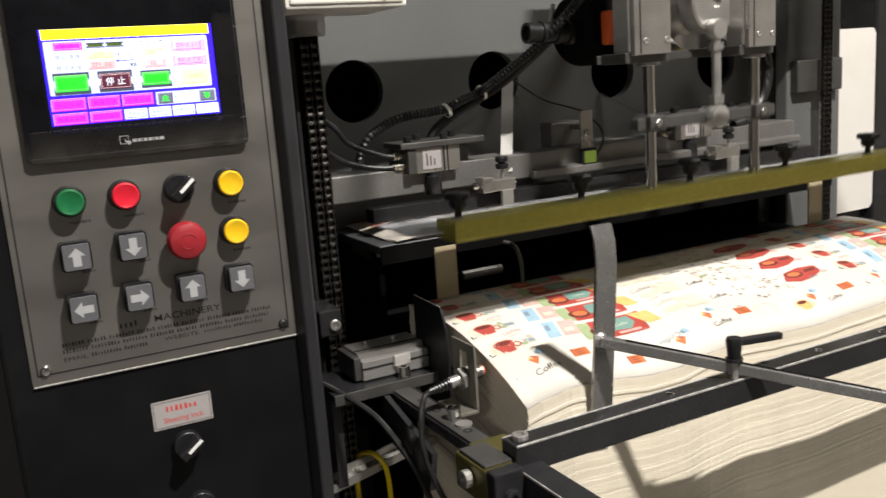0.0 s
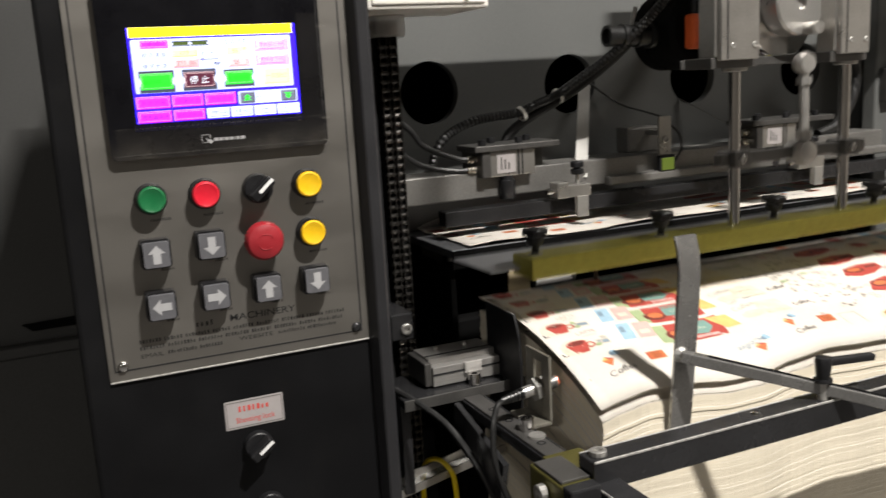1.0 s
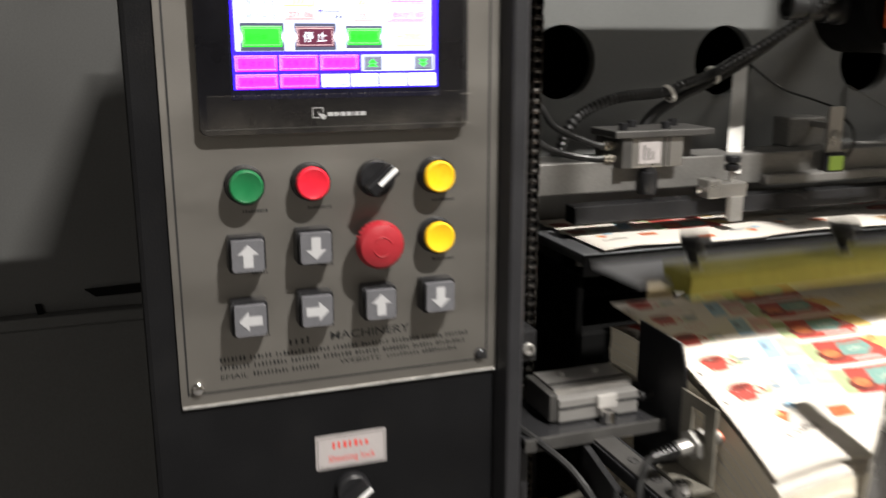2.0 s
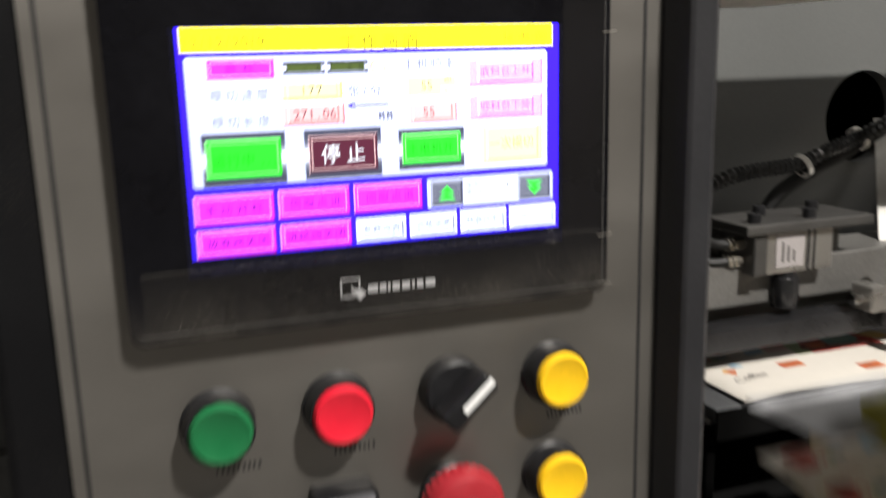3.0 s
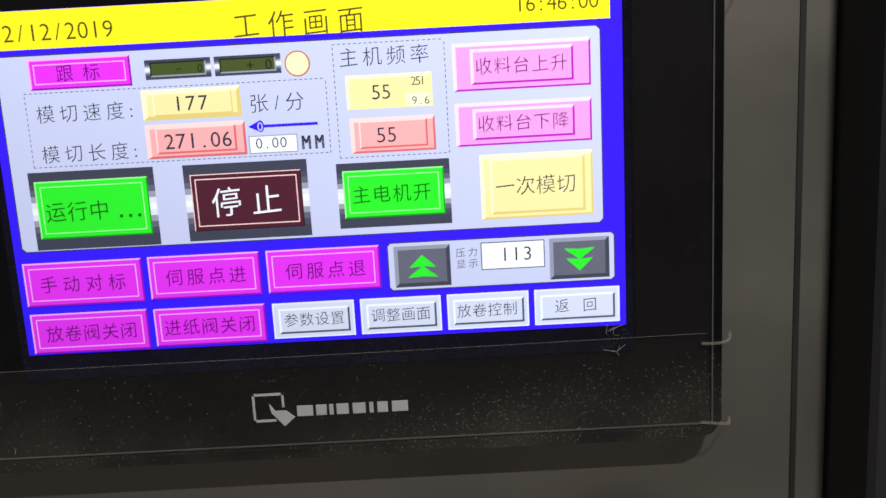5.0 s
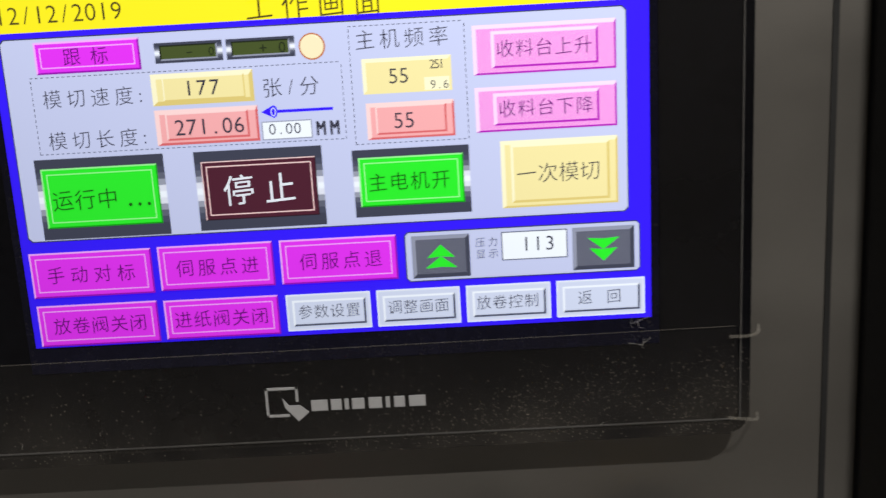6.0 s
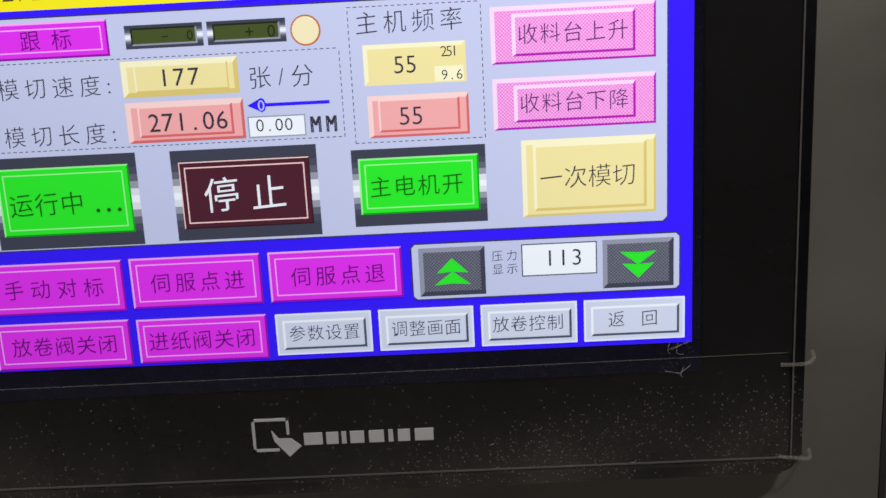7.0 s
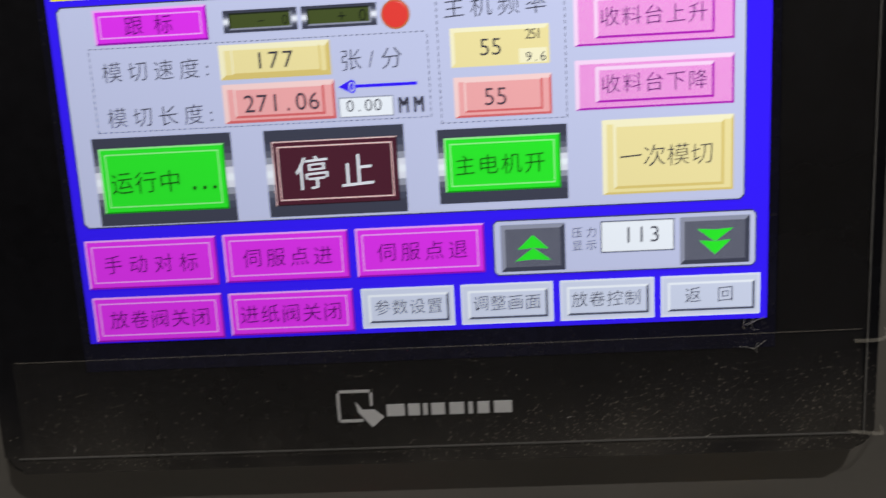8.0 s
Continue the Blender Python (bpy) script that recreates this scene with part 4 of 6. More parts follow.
bm = holed_plate(0.0, 1.345, 1.20, 1.575, 0.375, 0.391, HOLES, HR)
bmesh.ops.remove_doubles(bm, verts=bm.verts, dist=1e-5)
part("holed_plate", bm, "frame", mach, "grey cross plate with round holes")
# near-black box and lid put the shade behind the holes into colour
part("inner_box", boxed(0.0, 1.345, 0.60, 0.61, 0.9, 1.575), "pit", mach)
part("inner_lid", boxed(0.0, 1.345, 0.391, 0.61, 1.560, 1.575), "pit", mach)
part("side_plate", boxed(-0.02, 0.0, 0.20, 0.9, 0.0, 1.72, 0.003), "frame", mach)
part("side_plate", boxed(1.345, 1.362, 0.302, 0.9, 0.0, 1.72, 0.003), "frame", mach)
for x in (-0.02, 1.345):
    part("head_arm", boxed(x, x + 0.017, 0.008, 0.40, 1.72, 1.79, 0.003), "frame", mach)
    part("head_arm_foot", boxed(x, x + 0.017, 0.008, 0.102, 1.70, 1.72, 0.003), "frame", mach)
part("side_flange", boxed(1.215, 1.345, 0.300, 0.330, 0.92, 1.575, 0.004), "frame", mach)
part("side_bracket", boxed(1.222, 1.345, 0.282, 0.300, 1.345, 1.405, 0.003), "darkalu", mach)
part("base", boxed(-0.02, 1.362, 0.30, 0.9, 0.0, 0.92, 0.005), "framedark", mach)
unit[0] = TABLE
# near-black parts put the shade under the table into colour; cover hides sheets
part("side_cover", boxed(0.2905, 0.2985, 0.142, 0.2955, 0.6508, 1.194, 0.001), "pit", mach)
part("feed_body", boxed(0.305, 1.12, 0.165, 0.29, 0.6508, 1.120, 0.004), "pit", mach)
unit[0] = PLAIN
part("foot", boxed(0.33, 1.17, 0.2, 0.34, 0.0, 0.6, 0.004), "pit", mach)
unit[0] = DELIVERY
for x in (0.345, 1.02):
    part("back_stop", boxed(x, x + 0.030, 0.086, 0.089, 1.06, 1.216), "card", mach, "stop strip, paper reflection put into its beige colour")
part("stop_bracket", boxed(0.33, 1.08, 0.089, 0.165, 1.085, 1.10, 0.002), "framedark", mach)
part("air_nozzle", hosed([(0.455, 0.10, 1.205), (0.462, 0.085, 1.20), (0.466, 0.078, 1.18), (0.466, 0.076, 1.15)], 0.003, 8), "darkalu", mach)
part("air_pipe", rodded((0.40, 0.12, 1.165), (0.46, 0.12, 1.165), 0.006), "beam", mach)
unit[0] = PLAIN

# beam, rail and roller over the feed table
part("cross_beam", boxed(0.0, 1.215, 0.283, 0.345, 1.258, 1.297, 0.002), "beam", mach, "ground steel cross beam")
part("rail", boxed(0.338, 1.24, 0.256, 0.283, 1.2265, 1.2480, 0.0015), "framedark", mach, "dark steel rail over the feed table")
part("beam_cover", boxed(0.62, 1.215, 0.268, 0.2828, 1.256, 1.270, 0.003), "beam", mach)
unit[0] = TABLE
table = part("feed_table", boxed(0.291, 1.13, 0.134, 0.2955, 1.2085, 1.2195, 0.0015), "table", mach, "grey steel feed table")
# lip painted near-black for the shade below the table edge
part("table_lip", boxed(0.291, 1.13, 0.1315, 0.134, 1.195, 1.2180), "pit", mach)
bm = bmesh.new()
for x in (0.296, 0.315):
    rod(bm, (x, 0.15, 1.203), (x, 0.15, 1.2085), 0.004)
part("table_screw", bm, "steel", mach)
part("table_leg", boxed(0.30, 0.33, 0.255, 0.29, 0.9512, 1.2085, 0.002), "framedark", mach)
part("table_leg", boxed(1.09, 1.12, 0.255, 0.29, 0.9512, 1.2085, 0.002), "framedark", mach)
unit[0] = PLAIN

# unseen upper cross head that carries the guide blocks, its height set to shade the holed plate
part("head_beam", boxed(-0.003, 1.345, 0.008, 0.102, 1.735, 1.762, 0.004), "frame", mach)
# unseen rail, added and placed to cast the shade band on the stack
part("shadow_rail", boxed(0.352, 1.41, -0.300, -0.205, 1.685, 1.70, 0.001), "frame", mach)
for x in (0.400, 1.38):
    part("shadow_rail_arm", boxed(x, x + 0.02, -0.2048, 0.03 if x < 1 else 0.31, 1.685, 1.70, 0.002), "frame", mach)
part("shadow_rail_post", boxed(0.400, 0.420, 0.010, 0.03, 1.7002, 1.735, 0.002), "frame", mach)
part("shadow_rail_foot", boxed(1.3622, 1.3798, 0.303, 0.35, 1.66, 1.70, 0.002), "frame", mach)


# ---- roller chains ----
def chain_link_mesh():
    bm = bmesh.new()
    p = 0.009525
    for k in (-1, 1):
        o = k * 0.0061
        for s in (-1, 1):
            for big in (0, 1):
                y = o + s * (0.0031 + 0.0011 * big)
                zc = p * 0.5 if big else -p * 0.5
                pts = []
                for a0, cz in ((0, zc + p / 2), (180, zc - p / 2)):
                    pts += [(0.0041 * math.cos(radians(a0 + 30 * i)), cz + 0.0041 * math.sin(radians(a0 + 30 * i))) for i in range(7)]
                va = [bm.verts.new((y - 0.0005, px, pz)) for px, pz in pts]
                vb = [bm.verts.new((y + 0.0005, px, pz)) for px, pz in pts]
                bm.faces.new(va), bm.faces.new(vb[::-1])
                for i in range(len(pts)):
                    j = (i + 1) % len(pts)
                    bm.faces.new((va[i], va[j], vb[j], vb[i]))
        for zc in (0.0, -p):
            rod(bm, (o - 0.0026, 0, zc), (o + 0.0026, 0, zc), 0.0031, seg=8)
    for zc in (0.0, -p):
        rod(bm, (-0.0120, 0, zc), (0.0120, 0, zc), 0.0016, seg=6)
    bmesh.ops.recalc_face_normals(bm, faces=bm.faces)
    me = bpy.data.meshes.new("chain_link")
    bm.to_mesh(me)
    bm.free()
    me.materials.append(M["chain"])
    return me


LINK = chain_link_mesh()


def chain(x, y, z0, z1, label, size=1.0):
    link_mesh = LINK.copy()
    link_mesh.transform(Matrix.Scale(size, 4))
    c = thing("roller_chain", (x, y, z0), label, "chain", "lifting chains")
    n = int((z1 - z0) / 0.01905)
    for i in range(n):
        link = new("chain_link", link_mesh)
        link.parent = c
        link.location = (0, 0, (0.01 + 0.01905 * i) * size)
    return c


chain(1.282, 0.268, 0.93, 1.65, "oily black double roller chain by the far side frame")
unit[0] = DELIVERY
chain(0.2065, 0.090, 0.85, 1.486, "oily black double roller chain hanging beside the cabinet", 1.085)
cg = thing("chain_guide", (0.196, 0.105, 0.8), "dark steel chain guide rail behind the chain", "guide rail")
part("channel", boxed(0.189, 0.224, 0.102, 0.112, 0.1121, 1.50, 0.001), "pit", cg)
part("strip", boxed(0.1845, 0.1885, 0.088, 0.112, 0.1121, 1.50), "framedark", cg)
part("sprocket", lathe(bmesh.new(), (0.1945, 0.098, 0.87), (1, 0, 0), [(0, 0), (0, 0.018), (0.024, 0.018), (0.024, 0)], 20), "darkalu", cg)
unit[0] = PLAIN

# light box over the chain, with film hanging from it
lb = thing("junction_box", (0.27, 0.15, 1.512), "cream enamelled junction box above the chain", "junction box")
part("case", boxed(0.181, 0.3295, 0.080, 0.20, 1.5095, 1.73, 0.003), "whitebox", lb)
part("cover", boxed(0.186, 0.3245, 0.0775, 0.081, 1.5145, 1.725, 0.002), "whitebox", lb)
part("screw", hexbolt(bmesh.new(), (0.300, 0.078, 1.519), (0, -1, 0), 0.0025, 0.002), "steel", lb)
part("mount", boxed(0.20, 0.32, 0.090, 0.165, 1.7302, 1.7348, 0.001), "frame", lb)
bm = lathe(bmesh.new(), (0.206, 0.092, 1.480), (0, 0, 1), [(0, 0.0205), (0.003, 0.0225), (0.010, 0.0220), (0.018, 0.0232), (0.026, 0.0222), (0.0295, 0.021)], 36)
for v in bm.verts:
    v.co += Vector((1, 0.6, 0.4)) * 0.0022 * noise.noise(v.co * 130) + Vector((0.2, 1, 0)) * 0.0016 * noise.noise(v.co * 320)
unit[0] = DELIVERY
tagged(part("film_wrap", bm, "wrap", None, "", True), "crumpled clear film wrapped round the chain top", "plastic film")
unit[0] = PLAIN


# ---- valves, clamps, hoses ----
def valve(x, bolts, wide):
    v = thing("air_valve", (x, 0.31, 1.297), "aluminium air valve bolted under a dark plate, with push-in fittings", "air valve", "valves on the cross beam")
    part("top_plate", boxed(x - 0.062, x + 0.062 + wide, 0.262, 0.325, 1.3255, 1.3345, 0.0015), "darkalu", v, "dark mounting plate")
    for i in range(bolts):
        bx = x - 0.045 + (0.075 + wide) * i / (bolts - 1)
        part("bolt", hexbolt(bmesh.new(), (bx, 0.275 + 0.030 * (i % 2), 1.3345), (0, 0, 1), 0.0058, 0.0085), "black", v)
    part("body", boxed(x - 0.036, x + 0.0365, 0.268, 0.312, 1.2885, 1.3255, 0.0015), "alu", v, "aluminium valve body")
    part("end_cap", boxed(x - 0.050, x - 0.0362, 0.266, 0.314, 1.2885, 1.3253, 0.0015), "darkalu", v)
    part("groove", boxed(x + 0.008, x + 0.0105, 0.2674, 0.2685, 1.2890, 1.3250), "framedark", v)
    part("groove", boxed(x + 0.0145, x + 0.0165, 0.2674, 0.2685, 1.2890, 1.3250), "framedark", v)
    lab = part("label", boxed(x - 0.026, x + 0.004, 0.2672, 0.2682, 1.2935, 1.3225), "label", v, "pale type label")
    for i in range(3):
        part("writing", boxed(x - 0.020 + 0.006 * i, x - 0.018 + 0.006 * i, 0.2668, 0.2674, 1.2985, 1.3165 - 0.004 * i), "greyprint", lab)
    part("bracket", boxed(x + 0.0370, x + 0.060, 0.285, 0.330, 1.2965, 1.3255, 0.0015), "darkalu", v)
    part("bracket", boxed(x - 0.052, x + 0.0365, 0.312, 0.330, 1.2965, 1.3255, 0.0015), "darkalu", v)
    part("plunger", lathe(bmesh.new(), (x - 0.006, 0.278, 1.2885), (0, 0, -1), [(0, 0.010), (0.006, 0.010), (0.007, 0.0125), (0.028, 0.0125), (0.030, 0.0115), (0.0337, 0.0115), (0.0337, 0)], 20), "framedark", v, "", True)
    for z in (1.3150, 1.3000):
        f = part("fitting", lathe(bmesh.new(), (x - 0.050, 0.284, z), (-1, 0, 0), [(0, 0), (0, 0.0058), (0.006, 0.0058), (0.006, 0.0066), (0.011, 0.0066), (0.012, 0.0055), (0.016, 0.0055), (0.016, 0.0)], 16), "nickel", v, "nickel-plated push-in fitting", True)
    return v


valve(0.4535, 4, 0.014)
valve(0.957, 5, 0.056)


def clamp(x, turn=0):
    c = thing("foot_clamp", (x, 0.25, 1.2545), "small steel clamp with black knob and springy foot", "clamp", "clamps over the feed table")
    part("cross_rod", rodded((x - 0.052, 0.250, 1.2615), (x + 0.02, 0.250, 1.2615), 0.0035), "chrome", c)
    part("rod_knob", lathe(bmesh.new(), (x - 0.0545, 0.250, 1.2615), (1, 0, 0), [(0, 0), (0, 0.0052), (0.009, 0.0052), (0.009, 0)], 14), "chrome", c, "", True)
    part("block", boxed(x - 0.043, x - 0.0245, 0.238, 0.262, 1.2505, 1.2735, 0.0015), "alu", c)
    part("block", boxed(x - 0.024, x + 0.0150, 0.240, 0.260, 1.2505, 1.2685, 0.0015), "alu", c)
    part("stem", rodded((x - 0.002, 0.250, 1.2685), (x - 0.002, 0.250, 1.290), 0.003), "steel", c)
    part("knob", lathe(bmesh.new(), (x - 0.002, 0.250, 1.2825), (0, 0, 1), [(0, 0), (0, 0.0085), (0.002, 0.0098), (0.007, 0.0098), (0.008, 0.006), (0.010, 0.006), (0.011, 0.0098), (0.017, 0.0098), (0.019, 0.008), (0.019, 0)], 18), "black", c, "", True)
    part("pin", rodded((x - 0.004, 0.246, 1.2225), (x - 0.004, 0.246, 1.2505), 0.0045), "steel", c)
    part("foot", boxed(x - 0.013, x + 0.006, 0.2335, 0.2360, 1.2215, 1.2520, 0.0005), "steel", c)
    part("arm", boxed(x - 0.010, x + 0.004, 0.2625, 0.2835, 1.2550, 1.2630, 0.001), "darkalu", c)
    return c


clamp(0.5520)
clamp(1.0150)

bl = thing("steel_strip", (0.578, 0.29, 1.2735), "pale flat steel strip leaning from a hole to a clamp", "metal strip")
bm = beam_between(bmesh.new(), (0.5790, 0.285, 1.2720), (0.6440, 0.370, 1.4080), 0.0185, 0.0012)
part("strip", bm, "strip", bl)
b2 = thing("steel_strip", (0.86, 0.33, 1.3), "thin steel wire strip leaning out of a hole", "metal strip")
part("strip", beam_between(bmesh.new(), (0.835, 0.372, 1.375), (0.945, 0.30, 1.2975), 0.007, 0.001), "beam", b2)

# conduits and air tubes
cd = thing("cable_conduit", (0.36, 0.32, 1.297), "black corrugated cable conduit held with white ties", "conduit")
part("conduit", hosed([(0.735, 0.09, 1.733), (0.72, 0.10, 1.640), (0.680, 0.14, 1.570), (0.650, 0.168, 1.523), (0.622, 0.198, 1.482), (0.602, 0.238, 1.449), (0.582, 0.282, 1.421), (0.560, 0.32, 1.396), (0.520, 0.322, 1.383), (0.495, 0.325, 1.3745), (0.429, 0.33, 1.368), (0.382, 0.33, 1.350), (0.360, 0.33, 1.326), (0.352, 0.33, 1.299)], 0.0058, 12, 8, 0.0016, 0.0048), "rubber", cd)
part("conduit", hosed([(0.690, 0.290, 1.480), (0.655, 0.310, 1.445), (0.610, 0.325, 1.410), (0.560, 0.330, 1.384), (0.515, 0.336, 1.362), (0.488, 0.344, 1.340), (0.478, 0.348, 1.312), (0.476, 0.349, 1.298)], 0.0075, 10, 8), "rubber", cd, "smooth black cable")
for p in ((0.566, 0.324, 1.395), (0.503, 0.326, 1.3725)):
    bm = lathe(bmesh.new(), p, (0.9, 0, 0.45), [(-0.0025, 0.0095), (-0.0025, 0.0120), (0.0025, 0.0120), (0.0025, 0.0095)], 16)
    part("cable_tie", bm, "whitebox", cd, "white cable tie", True)
for pts in ([(0.23, 0.30, 1.42), (0.304, 0.30, 1.368), (0.328, 0.297, 1.339), (0.371, 0.287, 1.319), (0.3885, 0.284, 1.315)], [(0.23, 0.30, 1.385), (0.303, 0.30, 1.325), (0.335, 0.295, 1.308), (0.371, 0.286, 1.3005), (0.3885, 0.284, 1.300)]):
    t = thing("air_tube", (pts[-1][0], pts[-1][1], pts[-1][2]), "black plastic air tube pushed into the valve", "air tube", "air tubes")
    part("tube", hosed(pts, 0.0042, 10, 8), "rubber", t)
t = thing("air_tube", (1.07, 0.30, 1.2965), "black plastic air tube looped behind the guide rod", "air tube", "air tubes")
part("tube", hosed([(1.075, 0.30, 1.2985), (1.12, 0.30, 1.312), (1.155, 0.30, 1.35), (1.165, 0.30, 1.40), (1.14, 0.30, 1.45), (1.10, 0.31, 1.50)], 0.0085, 10, 8), "rubber", t)
t = thing("sensor_cable", (0.78, 0.33, 1.30), "thin black sensor cable", "cable")
part("cable", hosed([(0.655, 0.372, 1.41), (0.70, 0.355, 1.375), (0.715, 0.31, 1.362), (0.730, 0.284, 1.353)], 0.0016, 6, 6), "rubber", t)
part("cable", hosed([(0.742, 0.278, 1.340), (0.757, 0.276, 1.325), (0.760, 0.274, 1.303), (0.746, 0.272, 1.283)], 0.0022, 6, 6), "rubber", t)

sn = thing("mark_sensor", (0.745, 0.33, 1.297), "grey sensor block on a bracket with a green lit tip", "sensor")
part("block", boxed(0.690, 0.752, 0.318, 0.352, 1.297, 1.337, 0.003), "beam", sn)
part("bracket", boxed(0.718, 0.742, 0.276, 0.280, 1.282, 1.354, 0.001), "alu", sn)
part("bracket_arm", boxed(0.724, 0.736, 0.2802, 0.3178, 1.324, 1.332, 0.001), "beam", sn)
part("bolt", hexbolt(bmesh.new(), (0.730, 0.276, 1.318), (0, -1, 0), 0.006, 0.004), "steel", sn)
part("head", boxed(0.713, 0.744, 0.268, 0.2758, 1.268, 1.294, 0.002), "black", sn)
part("light", boxed(0.717, 0.740, 0.2665, 0.2682, 1.271, 1.290, 0.001), "ledgreen", sn, "faint green light")

# motor, guide blocks and crank above the bar
mo = thing("drive_motor", (0.70, 0.2, 1.48), "black drive motor with a cable gland and an orange tag", "motor")
part("flange", boxed(0.700, 0.790, 0.150, 0.165, 1.44, 1.735, 0.002), "black", mo)
part("hanger", boxed(0.700, 0.790, 0.102, 0.165, 1.7352, 1.75, 0.002), "framedark", mo)
part("case", lathe(bmesh.new(), (0.712, 0.262, 1.480), (0, -1, 0), [(0, 0), (0, 0.052), (0.005, 0.056), (0.030, 0.056), (0.032, 0.054), (0.036, 0.054), (0.038, 0.056), (0.090, 0.056), (0.0965, 0.050), (0.0965, 0)], 36), "pit", mo, "", True)
part("gland", lathe(bmesh.new(), (0.662, 0.215, 1.477), (-1, 0.04, 0.0), [(0, 0.0200), (0.010, 0.0200), (0.011, 0.0165), (0.022, 0.0165), (0.023, 0.0180), (0.030, 0.0180), (0.031, 0.0150), (0.046, 0.0150), (0.047, 0.0165), (0.054, 0.0165), (0.055, 0.0135), (0.068, 0.0135), (0.069, 0.0150), (0.078, 0.0150), (0.078, 0.011), (0.070, 0.011), (0.070, 0)], 20), "rubber", mo, "", True)
part("tag_screw", rodded((0.625, 0.215, 1.490), (0.625, 0.205, 1.515), 0.003), "steel", mo)
part("tag", boxed(0.676, 0.7000, 0.146, 0.164, 1.452, 1.500, 0.004), "orange", mo, "orange tag")


def guide_block(x0, x1, rod_x):
    g = thing("guide_block", ((x0 + x1) / 2, 0.08, 1.62), "machined aluminium guide block with cap screws", "guide block", "guide blocks of the bar")
    part("body", boxed(x0, x1, 0.048, 0.080, 1.438, 1.735, 0.002), "alu", g)
    part("front_plate", boxed(x0 + 0.003, x1 - 0.001, 0.0395, 0.048, 1.434, 1.735, 0.0015), "alu", g)
    part("groove", boxed(x0 + 0.012, x0 + 0.014, 0.0390, 0.0400, 1.436, 1.73), "framedark", g)
    part("bottom_plate", boxed(x0 - 0.004, x1 + 0.006, 0.050, 0.100, 1.424, 1.438, 0.001), "darkalu", g)
    for x in (x0 + 0.022, x1 - 0.008):
        for z in (1.452, 1.535, 1.62):
            part("screw", hexbolt(bmesh.new(), (x, 0.0395, z), (0, -1, 0), 0.0042, 0.0015), "steel", g)
    part("bush", lathe(bmesh.new(), (rod_x, 0.068, 1.424), (0, 0, -1), [(0, 0.016), (0.004, 0.016), (0.005, 0.014), (0.005, 0)], 24), "steel", g, "", True)
    return g


RX = (0.681, 0.879)
guide_block(0.631, 0.697, RX[0])
guide_block(0.836, 0.893, RX[1])
part("cross_tie", boxed(0.62, 0.88, 0.1002, 0.104, 1.425, 1.437, 0.001), "darkalu", mach)

CX, CZ = 0.800, 1.487
crank = thing("crank_disc", (CX, 0.105, CZ), "chromed crank disc with an off-centre pin", "crank")
part("disc", lathe(bmesh.new(), (CX, 0.128, CZ), (0, -1, 0), [(0, 0), (0, 0.052), (0.003, 0.0565), (0.018, 0.0570), (0.022, 0.0535), (0.022, 0)], 56), "chrome", crank, "", True)
part("front_disc", lathe(bmesh.new(), (CX + 0.016, 0.1058, CZ + 0.008), (0, -1, 0), [(0, 0), (0, 0.041), (0.003, 0.043), (0.030, 0.043), (0.033, 0.0405), (0.033, 0.009), (0.027, 0.009), (0.027, 0)], 48), "steel", crank, "turned steel crank face with a centre bore", True)
part("pin", rodded((CX - 0.010, 0.0725, CZ - 0.016), (CX - 0.010, 0.050, CZ - 0.016), 0.0085), "steel", crank)

sh = thing("crank_shaft", (CX, 0.25, CZ), "steel crank shaft behind the disc", "shaft")
part("shaft", rodded((CX, 0.1285, CZ), (CX, 0.375, CZ), 0.018), "steel", sh)

# ---- paper ----
SL, SX0, SX1, ARC = 0.272, 0.302, 1.090, 0.45
REST = (0.0385, 0.7033, -5.8)
DOWN = Vector((0, -math.sin(radians(REST[2])), -math.cos(radians(REST[2]))))


def along(rows, t):
    """Smooth reading of a table of times and values."""
    for (a, u), (b, v) in zip(rows, rows[1:]):
        if t <= b:
            k = (t - a) / (b - a)
            return u + (v - u) * k * k * (3 - 2 * k) if abs(v - u) > 1e-9 else u
    return rows[-1][1]


CURL = [(0.30, -0.001), (0.325, 0.008), (0.353, 0.0145), (0.40, 0.009), (0.47, -0.002), (0.505, -0.002), (0.545, 0.009), (0.588, 0.0150), (0.65, 0.009), (0.71, 0.005), (0.79, 0.010), (0.85, 0.013), (0.93, 0.002), (1.00, 0.009), (1.08, 0.000), (1.18, 0.007)]


def wave(x):
    """How far the curling front edge stands up at x."""
    return along(CURL, x)


def sheet_point(x, s, drop=0.0):
    """A point of a sheet: s metres from its tail; the sheet hangs along an arc whose centre is the origin."""
    a = s / ARC
    r = ARC + wave(x) * (s / SL) ** 2 - drop
    return Vector((x, -r * math.sin(a), r * math.cos(a)))


